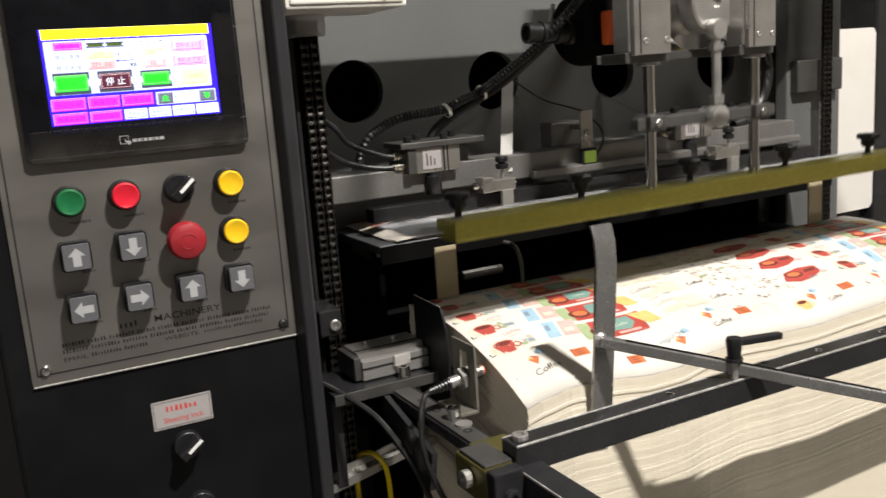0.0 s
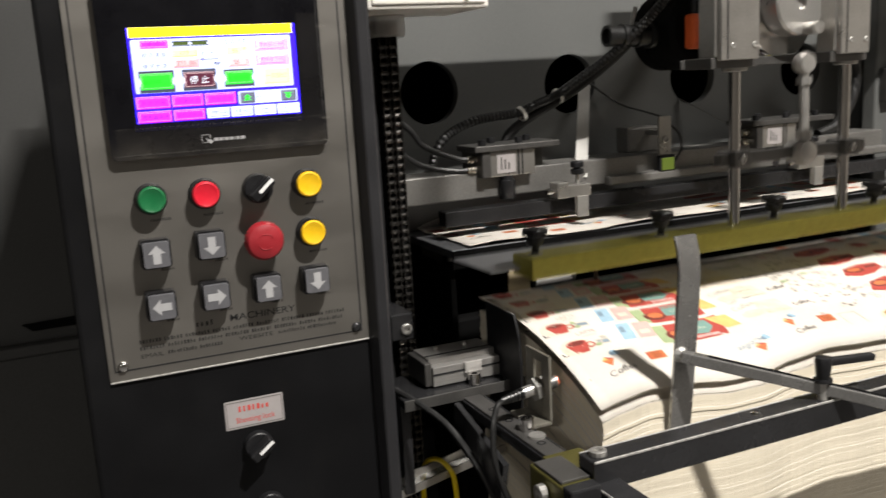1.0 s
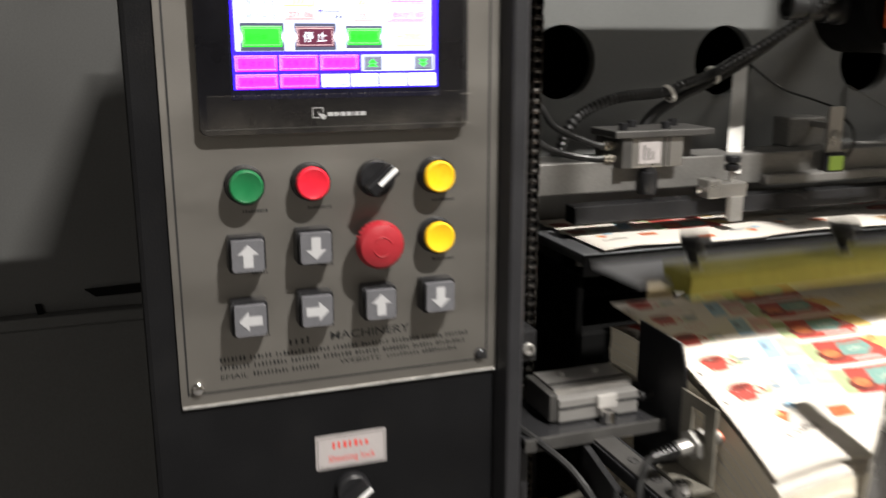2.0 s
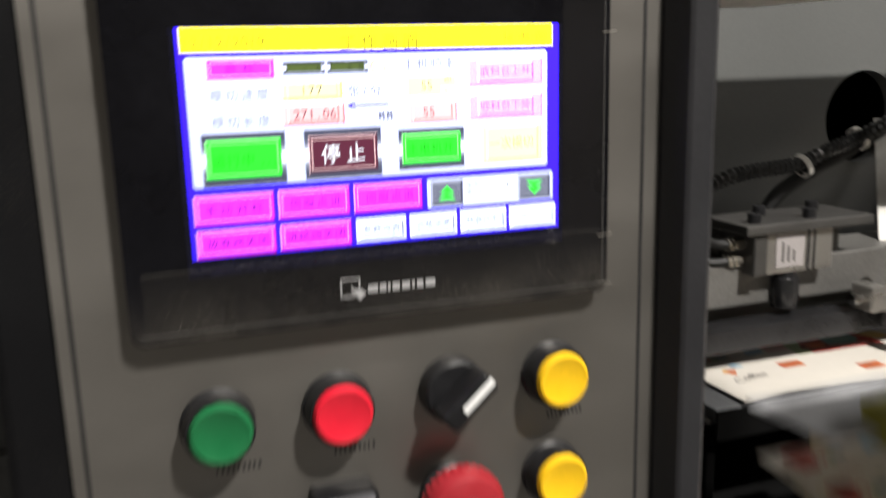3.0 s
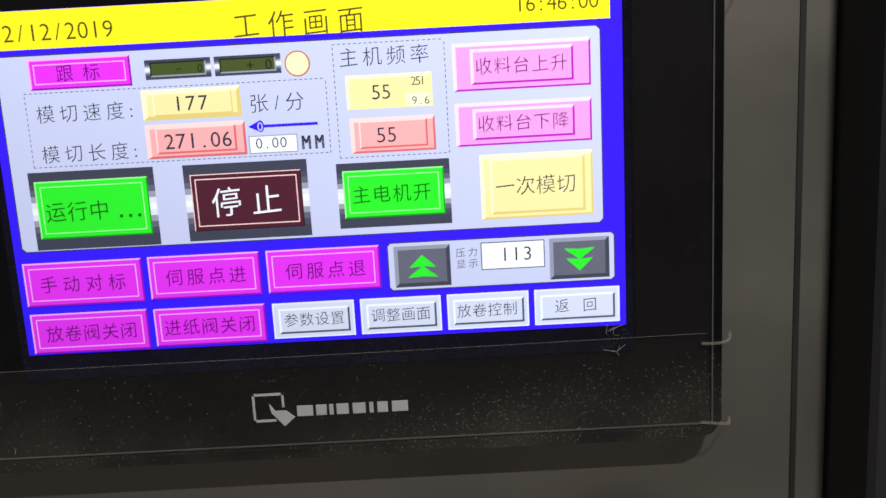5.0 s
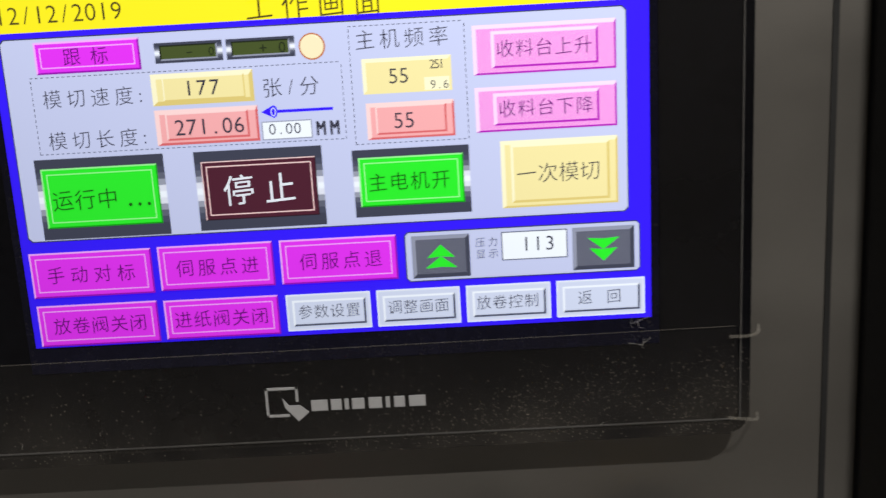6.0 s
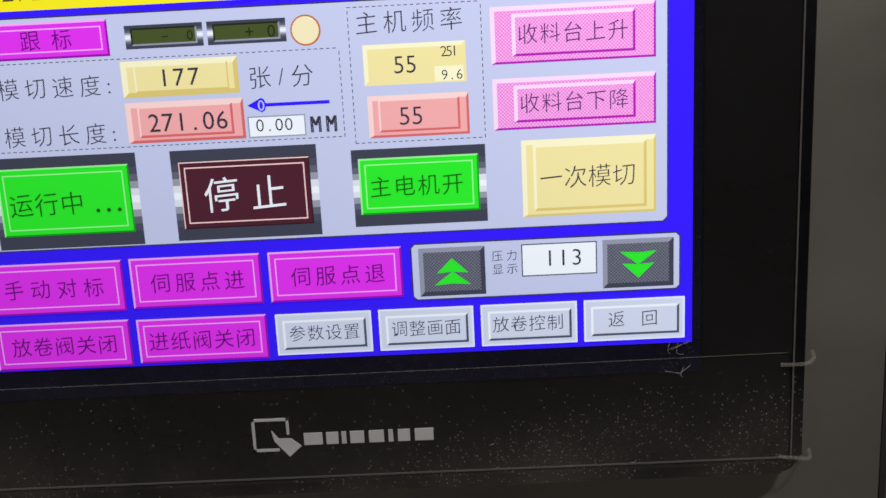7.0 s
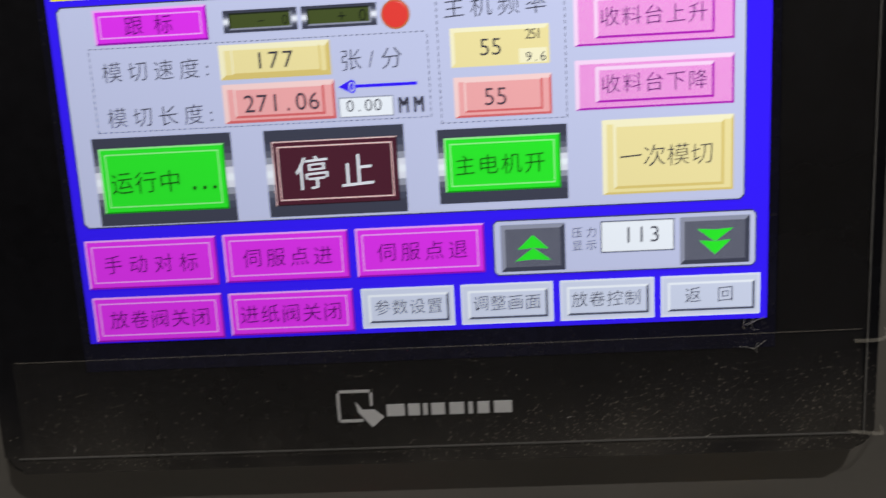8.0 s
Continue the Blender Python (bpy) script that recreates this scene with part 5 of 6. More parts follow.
def sheet_mesh(thick, nx=72, ns=14, name="sheet", mats=("print", "paperedge")):
    bm = bmesh.new()
    uv = bm.loops.layers.uv.new("metres")
    top, low = {}, {}
    for i in range(nx + 1):
        for j in range(ns + 1):
            x, s = SX0 + (SX1 - SX0) * i / nx, SL * j / ns
            top[i, j] = bm.verts.new(sheet_point(x, s))
            p = top[i, j].co + DOWN * thick
            low[i, j] = bm.verts.new(p)

    def face(vs, m):
        f = bm.faces.new(vs)
        f.material_index = m
        f.smooth = m == 0
        return f

    for i in range(nx):
        for j in range(ns):
            f = face((top[i, j], top[i, j + 1], top[i + 1, j + 1], top[i + 1, j]), 0)
            for l, (a, b) in zip(f.loops, ((i, j), (i, j + 1), (i + 1, j + 1), (i + 1, j))):
                l[uv].uv = ((SX1 - SX0) * a / nx, SL * b / ns)
            face((low[i, j], low[i + 1, j], low[i + 1, j + 1], low[i, j + 1]), 1)
    for i in range(nx):
        face((top[i, 0], top[i + 1, 0], low[i + 1, 0], low[i, 0]), 1)
        face((top[i, ns], low[i, ns], low[i + 1, ns], top[i + 1, ns]), 1)
    for j in range(ns):
        face((top[0, j], low[0, j], low[0, j + 1], top[0, j + 1]), 1)
        face((top[nx, j], top[nx, j + 1], low[nx, j + 1], low[nx, j]), 1)
    bmesh.ops.recalc_face_normals(bm, faces=bm.faces)
    me = bpy.data.meshes.new(name)
    bm.to_mesh(me)
    bm.free()
    for k in mats:
        me.materials.append(M[k])
    return me


STRIPS = 8


def strip_rest(k):
    """Where strip k of a sheet lies on the stack: y, z and tilt of its tail edge."""
    a = radians(REST[2]) + SL * k / STRIPS / ARC
    return REST[0] - ARC * math.sin(a), REST[1] + ARC * math.cos(a), math.degrees(a)


def strip_meshes(ink, nx=60, ns=2, thick=0.0005):
    """A sheet cut across into rigid strips, each with its own share of the printing, in the space of its tail edge."""
    lay = pose(0, REST[0], REST[1], REST[2])
    out = []
    share = {k: [] for k in range(STRIPS)}
    for f in ink.polygons:
        c = f.center
        share[min(STRIPS - 1, max(0, int(math.atan2(-c.y, c.z) * ARC / SL * STRIPS)))].append(f)
    for k in range(STRIPS):
        to = pose(0, *strip_rest(k)).inverted() @ lay
        verts, faces, mats = [], [], []
        row = ns + 1
        for side in (0.0, thick):
            for i in range(nx + 1):
                for j in range(ns + 1):
                    verts.append(to @ sheet_point(SX0 + (SX1 - SX0) * i / nx, SL * (k + j / ns) / STRIPS, side))
        n = (nx + 1) * row
        for i in range(nx):
            for j in range(ns):
                a, b = i * row + j, (i + 1) * row + j
                faces += [(a, a + 1, b + 1, b), (n + a, n + b, n + b + 1, n + a + 1)]
                mats += [0, 1]
            for a, b in (((i * row, (i + 1) * row),) if k == 0 else ()) + (((i * row + ns, (i + 1) * row + ns),) if k == STRIPS - 1 else ()):
                faces.append((a, b, n + b, n + a))
                mats.append(1)
        for j in range(ns):
            for a in (j, nx * row + j):
                faces.append((a, a + 1, n + a + 1, n + a))
                mats.append(1)
        for f in share[k]:
            at = len(verts)
            verts += [to @ ink.vertices[v].co for v in f.vertices]
            faces.append(tuple(range(at, at + len(f.vertices))))
            mats.append(2 + f.material_index)
        me = bpy.data.meshes.new("paper_strip")
        me.from_pydata([tuple(v) for v in verts], [], faces)
        me.polygons.foreach_set("material_index", mats)
        me.polygons.foreach_set("use_smooth", [m < 1 for m in mats])
        for m in ["print", "paperedge"] + ["print_" + q for q in INK_NAMES]:
            me.materials.append(M[m])
        me.update()
        out.append(me)
    return out


INK_NAMES = list(INKS)


def printing(place, s_min):
    """The printed picture as one thin ink layer: cups, packets, rings and words, laid out in lanes. place(x, s, ply) gives the board's surface."""
    bm = bmesh.new()
    rnd = random.Random(11)
    ply = [0.0]

    def poly(pts, ink):
        if min(p[1] for p in pts) < s_min or max(p[1] for p in pts) > SL - 0.004 or min(p[0] for p in pts) < SX0 + 0.004 or max(p[0] for p in pts) > SX1 - 0.004:
            return
        k = INK_NAMES.index(ink)
        if max(math.dist(p, pts[0]) for p in pts) < 0.010:
            bm.faces.new([bm.verts.new(place(*p, ply[0])) for p in pts]).material_index = k
            return
        # larger fields follow the curl of the sheet in small pieces
        mid = (sum(p[0] for p in pts) / len(pts), sum(p[1] for p in pts) / len(pts))
        work = [(mid, a, b) for a, b in zip(pts, pts[1:] + pts[:1])]
        while work:
            a, b, c = work.pop()
            if max(math.dist(a, b), math.dist(b, c), math.dist(c, a)) > 0.008:
                ab, bc, ca = [((u[0] + v[0]) / 2, (u[1] + v[1]) / 2) for u, v in ((a, b), (b, c), (c, a))]
                work += [(a, ab, ca), (ab, b, bc), (ca, bc, c), (ab, bc, ca)]
            else:
                bm.faces.new([bm.verts.new(place(*p, ply[0])) for p in (a, b, c)]).material_index = k

    def rect(x, s, w, h, ink, slant=0.0):
        ply[0] += 2.5e-5
        n, m = max(1, round(w / 0.006)), max(1, round(h / 0.006))
        for i in range(n):
            for j in range(m):
                poly([(x - w / 2 + w * a / n + slant * (h * b / m), s + h / 2 - h * b / m) for a, b in ((i, j), (i + 1, j), (i + 1, j + 1), (i, j + 1))], ink)

    def oval(x, s, rx, rs, ink, n=14, hole=0.0):
        ply[0] += 2.5e-5
        ring = [(math.cos(2 * math.pi * k / n), math.sin(2 * math.pi * k / n)) for k in range(n)]
        if not hole:
            poly([(x + rx * c, s + rs * d) for c, d in ring], ink)
            return
        for (c, d), (e, f) in zip(ring, ring[1:] + ring[:1]):
            poly([(x + rx * c, s + rs * d), (x + rx * e, s + rs * f), (x + rx * hole * e, s + rs * hole * f), (x + rx * hole * c, s + rs * hole * d)], ink)

    def word(body, x, s, h, ink, turn=0.0, shear=0.25, bold=0.0):
        ply[0] += 2.5e-5
        cu = bpy.data.curves.new("letters", "FONT")
        cu.body, cu.size, cu.shear, cu.resolution_u, cu.offset, cu.align_x = body, 1.0, shear, 2, bold, "CENTER"
        ob = bpy.data.objects.new("letters", cu)
        scene.collection.objects.link(ob)
        me = bpy.data.meshes.new_from_object(ob.evaluated_get(bpy.context.evaluated_depsgraph_get()))
        bpy.data.objects.remove(ob)
        bpy.data.curves.remove(cu)
        c, d = math.cos(radians(turn)) * h, math.sin(radians(turn)) * h
        co = [(x + c * v.co.x - d * v.co.y, s - d * v.co.x - c * v.co.y) for v in me.vertices]
        if min(p[1] for p in co) > s_min and max(p[1] for p in co) < SL - 0.003 and max(p[0] for p in co) < SX1 - 0.003:
            verts = [bm.verts.new(place(*p, ply[0])) for p in co]
            for f in me.polygons:
                bm.faces.new([verts[k] for k in f.vertices]).material_index = INK_NAMES.index(ink)
        bpy.data.meshes.remove(me)

    def cup(x, s, k=1.0, ink="red"):
        ply[0] = 0.0
        oval(x - 0.002 * k, s + 0.001, 0.017 * k, 0.012 * k, "sand")
        ply[0] += 2.5e-5
        poly([(x - 0.011 * k, s - 0.004 * k), (x - 0.007 * k, s + 0.011 * k), (x + 0.006 * k, s + 0.011 * k), (x + 0.010 * k, s - 0.004 * k)], ink)
        oval(x, s - 0.004 * k, 0.0105 * k, 0.0048 * k, ink)
        oval(x, s - 0.004 * k, 0.0085 * k, 0.0034 * k, "maroon")
        oval(x + 0.0115 * k, s + 0.003 * k, 0.0045 * k, 0.0045 * k, ink, 12, 0.6)

    def packet(x, s, a=0.3):
        ply[0] = 0.0
        rect(x, s, 0.016, 0.009, "stone", a)
        rect(x + 0.001, s, 0.012, 0.005, "slate", a)
        oval(x - 0.007, s + 0.004, 0.004, 0.003, "leaf", 10)

    def cone(x, s):
        ply[0] = 0.0
        poly([(x - 0.006, s - 0.003), (x, s + 0.008), (x + 0.007, s - 0.002)], "orange")
        poly([(x - 0.006, s - 0.003), (x - 0.001, s - 0.008), (x + 0.001, s - 0.001)], "amber")
        poly([(x + 0.001, s - 0.001), (x - 0.001, s - 0.008), (x + 0.007, s - 0.002)], "red")
        for dx, ds, r in ((0.011, -0.010, 0.0045), (0.015, -0.009, 0.0038), (0.013, -0.013, 0.0032)):
            oval(x + dx, s + ds, r, r * 0.8, "slate" if r > 0.004 else "sky", 10)

    def box_card(x, s):
        ply[0] = 0.0
        rect(x, s, 0.022, 0.013, "orange", 0.1)
        for k in (-0.0035, 0.0, 0.0035):
            rect(x + 0.001, s + k, 0.012, 0.0011, "maroon", 0.1)
        rect(x - 0.009, s, 0.0015, 0.013, "red", 0.1)

    def pouch(x, s):
        ply[0] = 0.0
        rect(x - 0.042, s, 0.016, 0.034, "leaf", 0.15)
        rect(x + 0.002, s, 0.074, 0.036, "red", 0.2)
        oval(x - 0.022, s + 0.004, 0.015, 0.009, "maroon")
        oval(x - 0.020, s + 0.002, 0.010, 0.006, "orange")
        ply[0] += 2.5e-5
        poly([(x - 0.004, s - 0.014), (x + 0.028, s - 0.014), (x + 0.030, s), (x + 0.018, s + 0.010), (x - 0.008, s + 0.007)], "teal")
        word("Coffee", x + 0.011, s + 0.001, 0.007, "sand", 4)
        poly([(x + 0.030, s - 0.018), (x + 0.056, s - 0.012), (x + 0.060, s + 0.012), (x + 0.044, s + 0.010)], "amber")
        rect(x + 0.014, s + 0.013, 0.032, 0.004, "blush")

    def blocks(x, s):
        ply[0] = 0.0
        rect(x - 0.011, s, 0.017, 0.034, "sky", 0.3)
        rect(x + 0.012, s + 0.002, 0.022, 0.032, "blush", 0.3)
        rect(x - 0.010, s - 0.004, 0.006, 0.012, "slate", 0.3)
        rect(x + 0.014, s + 0.006, 0.012, 0.008, "sand", 0.3)

    def rings(x, s, w, h):
        ply[0] = 0.0
        for k in range(34):
            r = rnd.uniform(0.0020, 0.0045)
            u, v = x + rnd.uniform(-w, w) / 2, s + rnd.uniform(-h, h) / 2
            ply[0] = 0.0
            oval(u, v, r, r * 0.75, "stone", 10, 0.62)
            if rnd.random() < 0.5:
                oval(u, v, r * 0.35, r * 0.28, "ink", 6)

    def tins(x, s):
        ply[0] = 0.0
        poly([(x - 0.040, s + 0.008), (x - 0.026, s - 0.010), (x + 0.006, s - 0.016), (x + 0.034, s - 0.012), (x + 0.030, s + 0.004), (x + 0.004, s + 0.014), (x - 0.020, s + 0.016)], "red")
        oval(x - 0.014, s - 0.002, 0.015, 0.008, "maroon")
        oval(x - 0.014, s - 0.003, 0.011, 0.005, "orange")
        rect(x + 0.016, s - 0.005, 0.020, 0.007, "maroon", 0.4)
        oval(x + 0.032, s + 0.006, 0.007, 0.004, "blush")

    for lap in range(2):
        ply[0] = 0.0
        x0 = SX0 + 0.545 * lap
        for k, s in enumerate((0.266, 0.232, 0.190, 0.150, 0.108, 0.066, 0.026)):
            rect(x0 + 0.0052, s, 0.0018, 0.006, "ink")
            rect(x0 + 0.0075, s + 0.002, 0.0055, 0.0012, "ink")
        cone(x0 + 0.040, 0.219)
        word("Coffee", x0 + 0.046, 0.240, 0.0125, "ink", 8)
        box_card(x0 + 0.097, 0.222)
        box_card(x0 + 0.157, 0.247)
        word("Coffee", x0 + 0.217, 0.229, 0.0115, "slate", 186)
        cone(x0 + 0.226, 0.241)
        cone(x0 + 0.283, 0.219)
        word("Coffee", x0 + 0.291, 0.240, 0.0115, "ink", 8)
        box_card(x0 + 0.337, 0.222)
        for a, b in ((-0.014, 0.0), (0.014, 0.0)):
            rect(x0 + 0.372 + a, 0.230, 0.0008, 0.022, "stone")
        rect(x0 + 0.372, 0.219, 0.028, 0.0008, "stone")
        cup(x0 + 0.430, 0.236, 0.9, "amber")
        cone(x0 + 0.452, 0.228)
        word("Coffee", x0 + 0.480, 0.244, 0.010, "ink", 8)
        box_card(x0 + 0.515, 0.226)
        for k, s in enumerate((0.182, 0.140, 0.098, 0.056, 0.014)):
            cup(x0 + 0.027, s, 1.15)
            word("LATTE", x0 + 0.049, s - 0.018, 0.0085, "blush", 4, 0.0, 0.012)
            rect(x0 + 0.049, s - 0.013, 0.018, 0.0012, "blush")
            packet(x0 + 0.055, s + 0.003, 0.2)
            blocks(x0 + 0.100, s - 0.010)
            pouch(x0 + 0.172, s + 0.006)
            word("Coffee", x0 + 0.258, s - 0.007, 0.013, "stone", 10)
            oval(x0 + 0.260, s + 0.006, 0.016, 0.007, "sand")
            rect(x0 + 0.293, s, 0.036, 0.028, "sand")
            cup(x0 + 0.292, s - 0.001, 1.1, "red")
            word("Coffee", x0 + 0.335, s + 0.006, 0.011, "ink", 6)
            rings(x0 + 0.398, s + 0.006, 0.095, 0.038)
            tins(x0 + 0.490, s - 0.002)
        for k in range(30):
            ply[0] = 0.0001
            u, v = x0 + rnd.uniform(0.01, 0.53), rnd.uniform(0.01, 0.215)
            if k % 3 == 0:
                word(rnd.choice(("Coffee", "Latte", "Coffee")), u, v, rnd.uniform(0.006, 0.009), rnd.choice(("stone", "slate", "maroon")), rnd.uniform(-6, 14))
            else:
                oval(u, v, rnd.uniform(0.003, 0.007), rnd.uniform(0.002, 0.004), rnd.choice(("sand", "blush", "leaf", "stone")))
    me = bpy.data.meshes.new("print_layer")
    bm.to_mesh(me)
    bm.free()
    for k in INK_NAMES:
        me.materials.append(M["print_" + k])
    return me


GROW = DELIVERY.to_scale().x
LAYER = sheet_mesh(0.0032, 96, 12, "layer")
LAYER.transform(Matrix.Scale(GROW, 4))
SHEET_STRIPS = strip_meshes(printing(lambda x, s, ply: sheet_point(x, s, -0.00020 - ply), 0.004))
for me in SHEET_STRIPS:
    me.transform(Matrix.Scale(GROW, 4))
unit[0] = DELIVERY

STACK_BASE = 0.4586
stack = thing("paper_stack", (0.736, 0, STACK_BASE), "tall wavy stack of printed paper board with cream cut edges", "paper stack")
rnd = random.Random(5)
NL = 62
for i in range(NL):
    o = new("paper_layer", LAYER)
    o.parent = stack
    k = 0.0033 * i
    jitter = 0 if i == 0 else rnd.uniform(-0.0006, 0.0006) * (1 if i < 12 else 0.45)
    o.matrix_local = pose(GROW * (-0.736 + (0 if i == 0 else rnd.uniform(-0.001, 0.001))), GROW * (REST[0] + jitter), GROW * (REST[1] - STACK_BASE - 0.0008 - k), REST[2])
low = sheet_mesh(0.1, 64, 12, "lower_block", ("print", "paperedge"))
low.transform(Matrix.Scale(GROW, 4))
o = new("lower_block", low)
o.parent = stack
o.matrix_local = pose(GROW * -0.736, GROW * REST[0], GROW * (REST[1] - STACK_BASE - 0.0008 - 0.0033 * NL), REST[2])
bm = boxed(SX0 + 0.002, SX1 - 0.002, -0.160, 0.075, STACK_BASE, 0.86)
part("base_block", bm, "paperedge", stack)
unit[0] = PLAIN
lift = thing("lift_platform", (0.74, 0, 0), "dark steel lifting platform under the paper stack", "platform")
part("deck", boxed(0.28, 1.24, -0.16, 0.18, 0.335, 0.375, 0.003), "framedark", lift)
for x in (0.30, 1.14):
    part("column", boxed(x + 0.04, x + 0.08, -0.02, 0.02, 0.0, 0.335, 0.002), "framedark", lift)

unit[0] = TABLE
web = thing("paper_web", (0.736, 0.2, 1.2195), "printed paper web lying on the feed table", "paper web")
bm = bmesh.new()
uv = bm.loops.layers.uv.new("metres")
NX, NY = 60, 6
vt = {}
for i in range(NX + 1):
    for j in range(NY + 1):
        x, y = SX0 + 0.012 + (SX1 - SX0 - 0.012) * i / NX, 0.131 + 0.1645 * j / NY
        vt[i, j] = bm.verts.new((x, y, 1.2215 + max(0.0, wave(x)) * 0.25 * max(0.0, 1 - j / 4.2)))
for i in range(NX):
    for j in range(NY):
        f = bm.faces.new((vt[i, j], vt[i + 1, j], vt[i + 1, j + 1], vt[i, j + 1]))
        for l, (a, b) in zip(f.loops, ((i, j), (i + 1, j), (i + 1, j + 1), (i, j + 1))):
            l[uv].uv = ((SX1 - SX0) * a / NX, SL - 0.1645 * b / NY)
ext = bmesh.ops.extrude_face_region(bm, geom=bm.faces[:])
bmesh.ops.translate(bm, verts=[g for g in ext["geom"] if isinstance(g, bmesh.types.BMVert)], vec=(0, 0, 0.0009))
part("web", bm, "print", web, "", True)
web_ink = printing(lambda x, s, ply: Vector((x, 0.131 + SL - s, 1.2226 + ply + max(0.0, wave(x)) * 0.25 * max(0.0, 1 - (SL - s) / 0.115))), SL - 0.160)
web_ink.transform(TABLE)
web_print = new("print", web_ink)
web_print.parent = web
web_print.location = -Vector(web.location)
tagged(web_print, kind="stuff")
unit[0] = DELIVERY

SHEETS = []
for n in range(24):
    sh = thing("printed_sheet", (0, 0, 0), "freshly cut printed paper sheet sliding onto the stack", "paper sheet", "delivered sheets")
    strips = []
    for me in SHEET_STRIPS:
        o = new("paper_strip", me)
        o.parent = sh
        strips.append(o)
    SHEETS.append(strips)
unit[0] = PLAIN

# ---- clamping bar with its rods ----
BAR_X0, BAR_X1, BAR_Y0, BAR_Y1, BAR_Z = 0.3535, 1.215, 0.0445, 0.0935, 1.262
bar = thing("clamping_bar", (0.78, 0.068, BAR_Z), "olive yellow zinc-plated clamping bar on two chromed guide rods", "clamping bar")
part("bar", boxed(BAR_X0, BAR_X1, BAR_Y0, BAR_Y1, BAR_Z - 0.0255, BAR_Z, 0.0016), "zinc", bar, "yellow zinc-plated steel bar")
bm = bmesh.new()
fl = [(0.314, 0.0740, -0.0150), (1.225, 0.0740, -0.0150), (1.225, 0.1290, -0.0045), (0.289, 0.1290, -0.0045)]
fa, fb = [bm.verts.new((x, y, BAR_Z + z)) for x, y, z in fl], [bm.verts.new((x, y, BAR_Z + z - 0.0020)) for x, y, z in fl]
bm.faces.new(fa), bm.faces.new(fb[::-1])
for i in range(4):
    bm.faces.new((fa[i], fa[(i + 1) % 4], fb[(i + 1) % 4], fb[i]))
part("flap", bm, "flap", bar, "pale spring-steel flap")
for i, x in enumerate((0.3720, 0.5600, 0.7520, 0.9450, 1.135)):
    kn = part("knob", lathe(bmesh.new(), (x, 0.068, BAR_Z), (0, 0, 1), [(0, 0.0045), (0.012, 0.0045), (0.012, 0.0085), (0.016, 0.0110), (0.023, 0.0110), (0.0245, 0.015), (0.031, 0.0155), (0.033, 0.0135), (0.033, 0)], 20), "black", bar, "black star knob", True)
    for v in kn.data.vertices:
        if v.co.z > 0.0235:
            ox = v.co.x + bar.location.x - x
            r = math.hypot(ox, v.co.y)
            if r > 0.009:
                k = 1 + 0.14 * math.cos(6 * math.atan2(v.co.y, ox))
                v.co.x, v.co.y = ox * k - bar.location.x + x, v.co.y * k
    part("washer", lathe(bmesh.new(), (x, 0.068, BAR_Z), (0, 0, 1), [(0, 0.009), (0.0018, 0.009), (0.0018, 0)], 18), "steel", bar)
for x in RX:
    part("guide_rod", rodded((x, 0.068, BAR_Z - 0.002), (x, 0.068, BAR_Z + 0.36), 0.0080, seg=28), "chrome", bar, "chromed guide rod", True)
head = part("cross_head", boxed(RX[0] - 0.028, RX[1] + 0.035, 0.060, 0.076, BAR_Z + 0.082, BAR_Z + 0.098, 0.0015), "darkalu", bar, "grey metal cross head")
for x in RX:
    part("clamp", boxed(x - 0.014, x + 0.014, 0.050, 0.086, BAR_Z + 0.079, BAR_Z + 0.101, 0.002), "darkalu", bar)
    part("screw", hexbolt(bmesh.new(), (x - 0.002, 0.050, BAR_Z + 0.090), (0, -1, 0), 0.005, 0.004), "steel", bar)
part("pivot", lathe(bmesh.new(), (0.792, 0.080, BAR_Z + 0.090), (0, -1, 0), [(0, 0), (0, 0.014), (0.034, 0.014), (0.036, 0.010), (0.036, 0)], 24), "steel", bar, "", True)
conrod = thing("connecting_rod", (0.792, 0.055, BAR_Z + 0.090), "steel connecting rod with ball ends from crank to cross head", "connecting rod")
part("rod", rodded((0.792, 0.055, BAR_Z + 0.100), (0.792, 0.055, BAR_Z + 0.200), 0.0065), "steel", conrod)
part("rod_end", lathe(bmesh.new(), (0.792, 0.064, BAR_Z + 0.090), (0, -1, 0), [(0, 0.006), (0, 0.0155), (0.006, 0.0175), (0.012, 0.0175), (0.018, 0.0155), (0.018, 0.006)], 24), "steel", conrod, "", True)
part("rod_end", lathe(bmesh.new(), (0.792, 0.064, BAR_Z + 0.210), (0, -1, 0), [(0, 0.006), (0, 0.0125), (0.006, 0.0145), (0.012, 0.0145), (0.018, 0.0125), (0.018, 0.0)], 24), "steel", conrod, "", True)
part("nut", rodded((0.792, 0.055, BAR_Z + 0.108), (0.792, 0.055, BAR_Z + 0.120), 0.0105, seg=6), "steel", conrod)
part("nut", rodded((0.792, 0.055, BAR_Z + 0.182), (0.792, 0.055, BAR_Z + 0.192), 0.0105, seg=6), "steel", conrod)

# cream unit beyond the far side frame
fu = thing("far_unit", (1.75, 0.6, 0), "cream metal unit on a dark post beyond the machine", "machine unit")
part("panel", slab_xz(bmesh.new(), 1.500, 1.735, 1.040, 1.461, 0.50, 0.60, 0.012, 0.003), "whitebox", fu, "cream panel with rounded corners")
part("post", boxed(1.738, 1.92, 0.50, 0.70, 0.0, 2.2, 0.005), "framedark", fu)
part("shelf", boxed(1.50, 1.735, 0.52, 0.70, 1.005, 1.038, 0.003), "framedark", fu)

# ---- side jogger: cylinder, arm and stops beside the stack ----
unit[0] = DELIVERY
cy = thing("air_cylinder", (0.24, 0.02, 1.0985), "compact aluminium air cylinder with twin guide rods", "air cylinder")
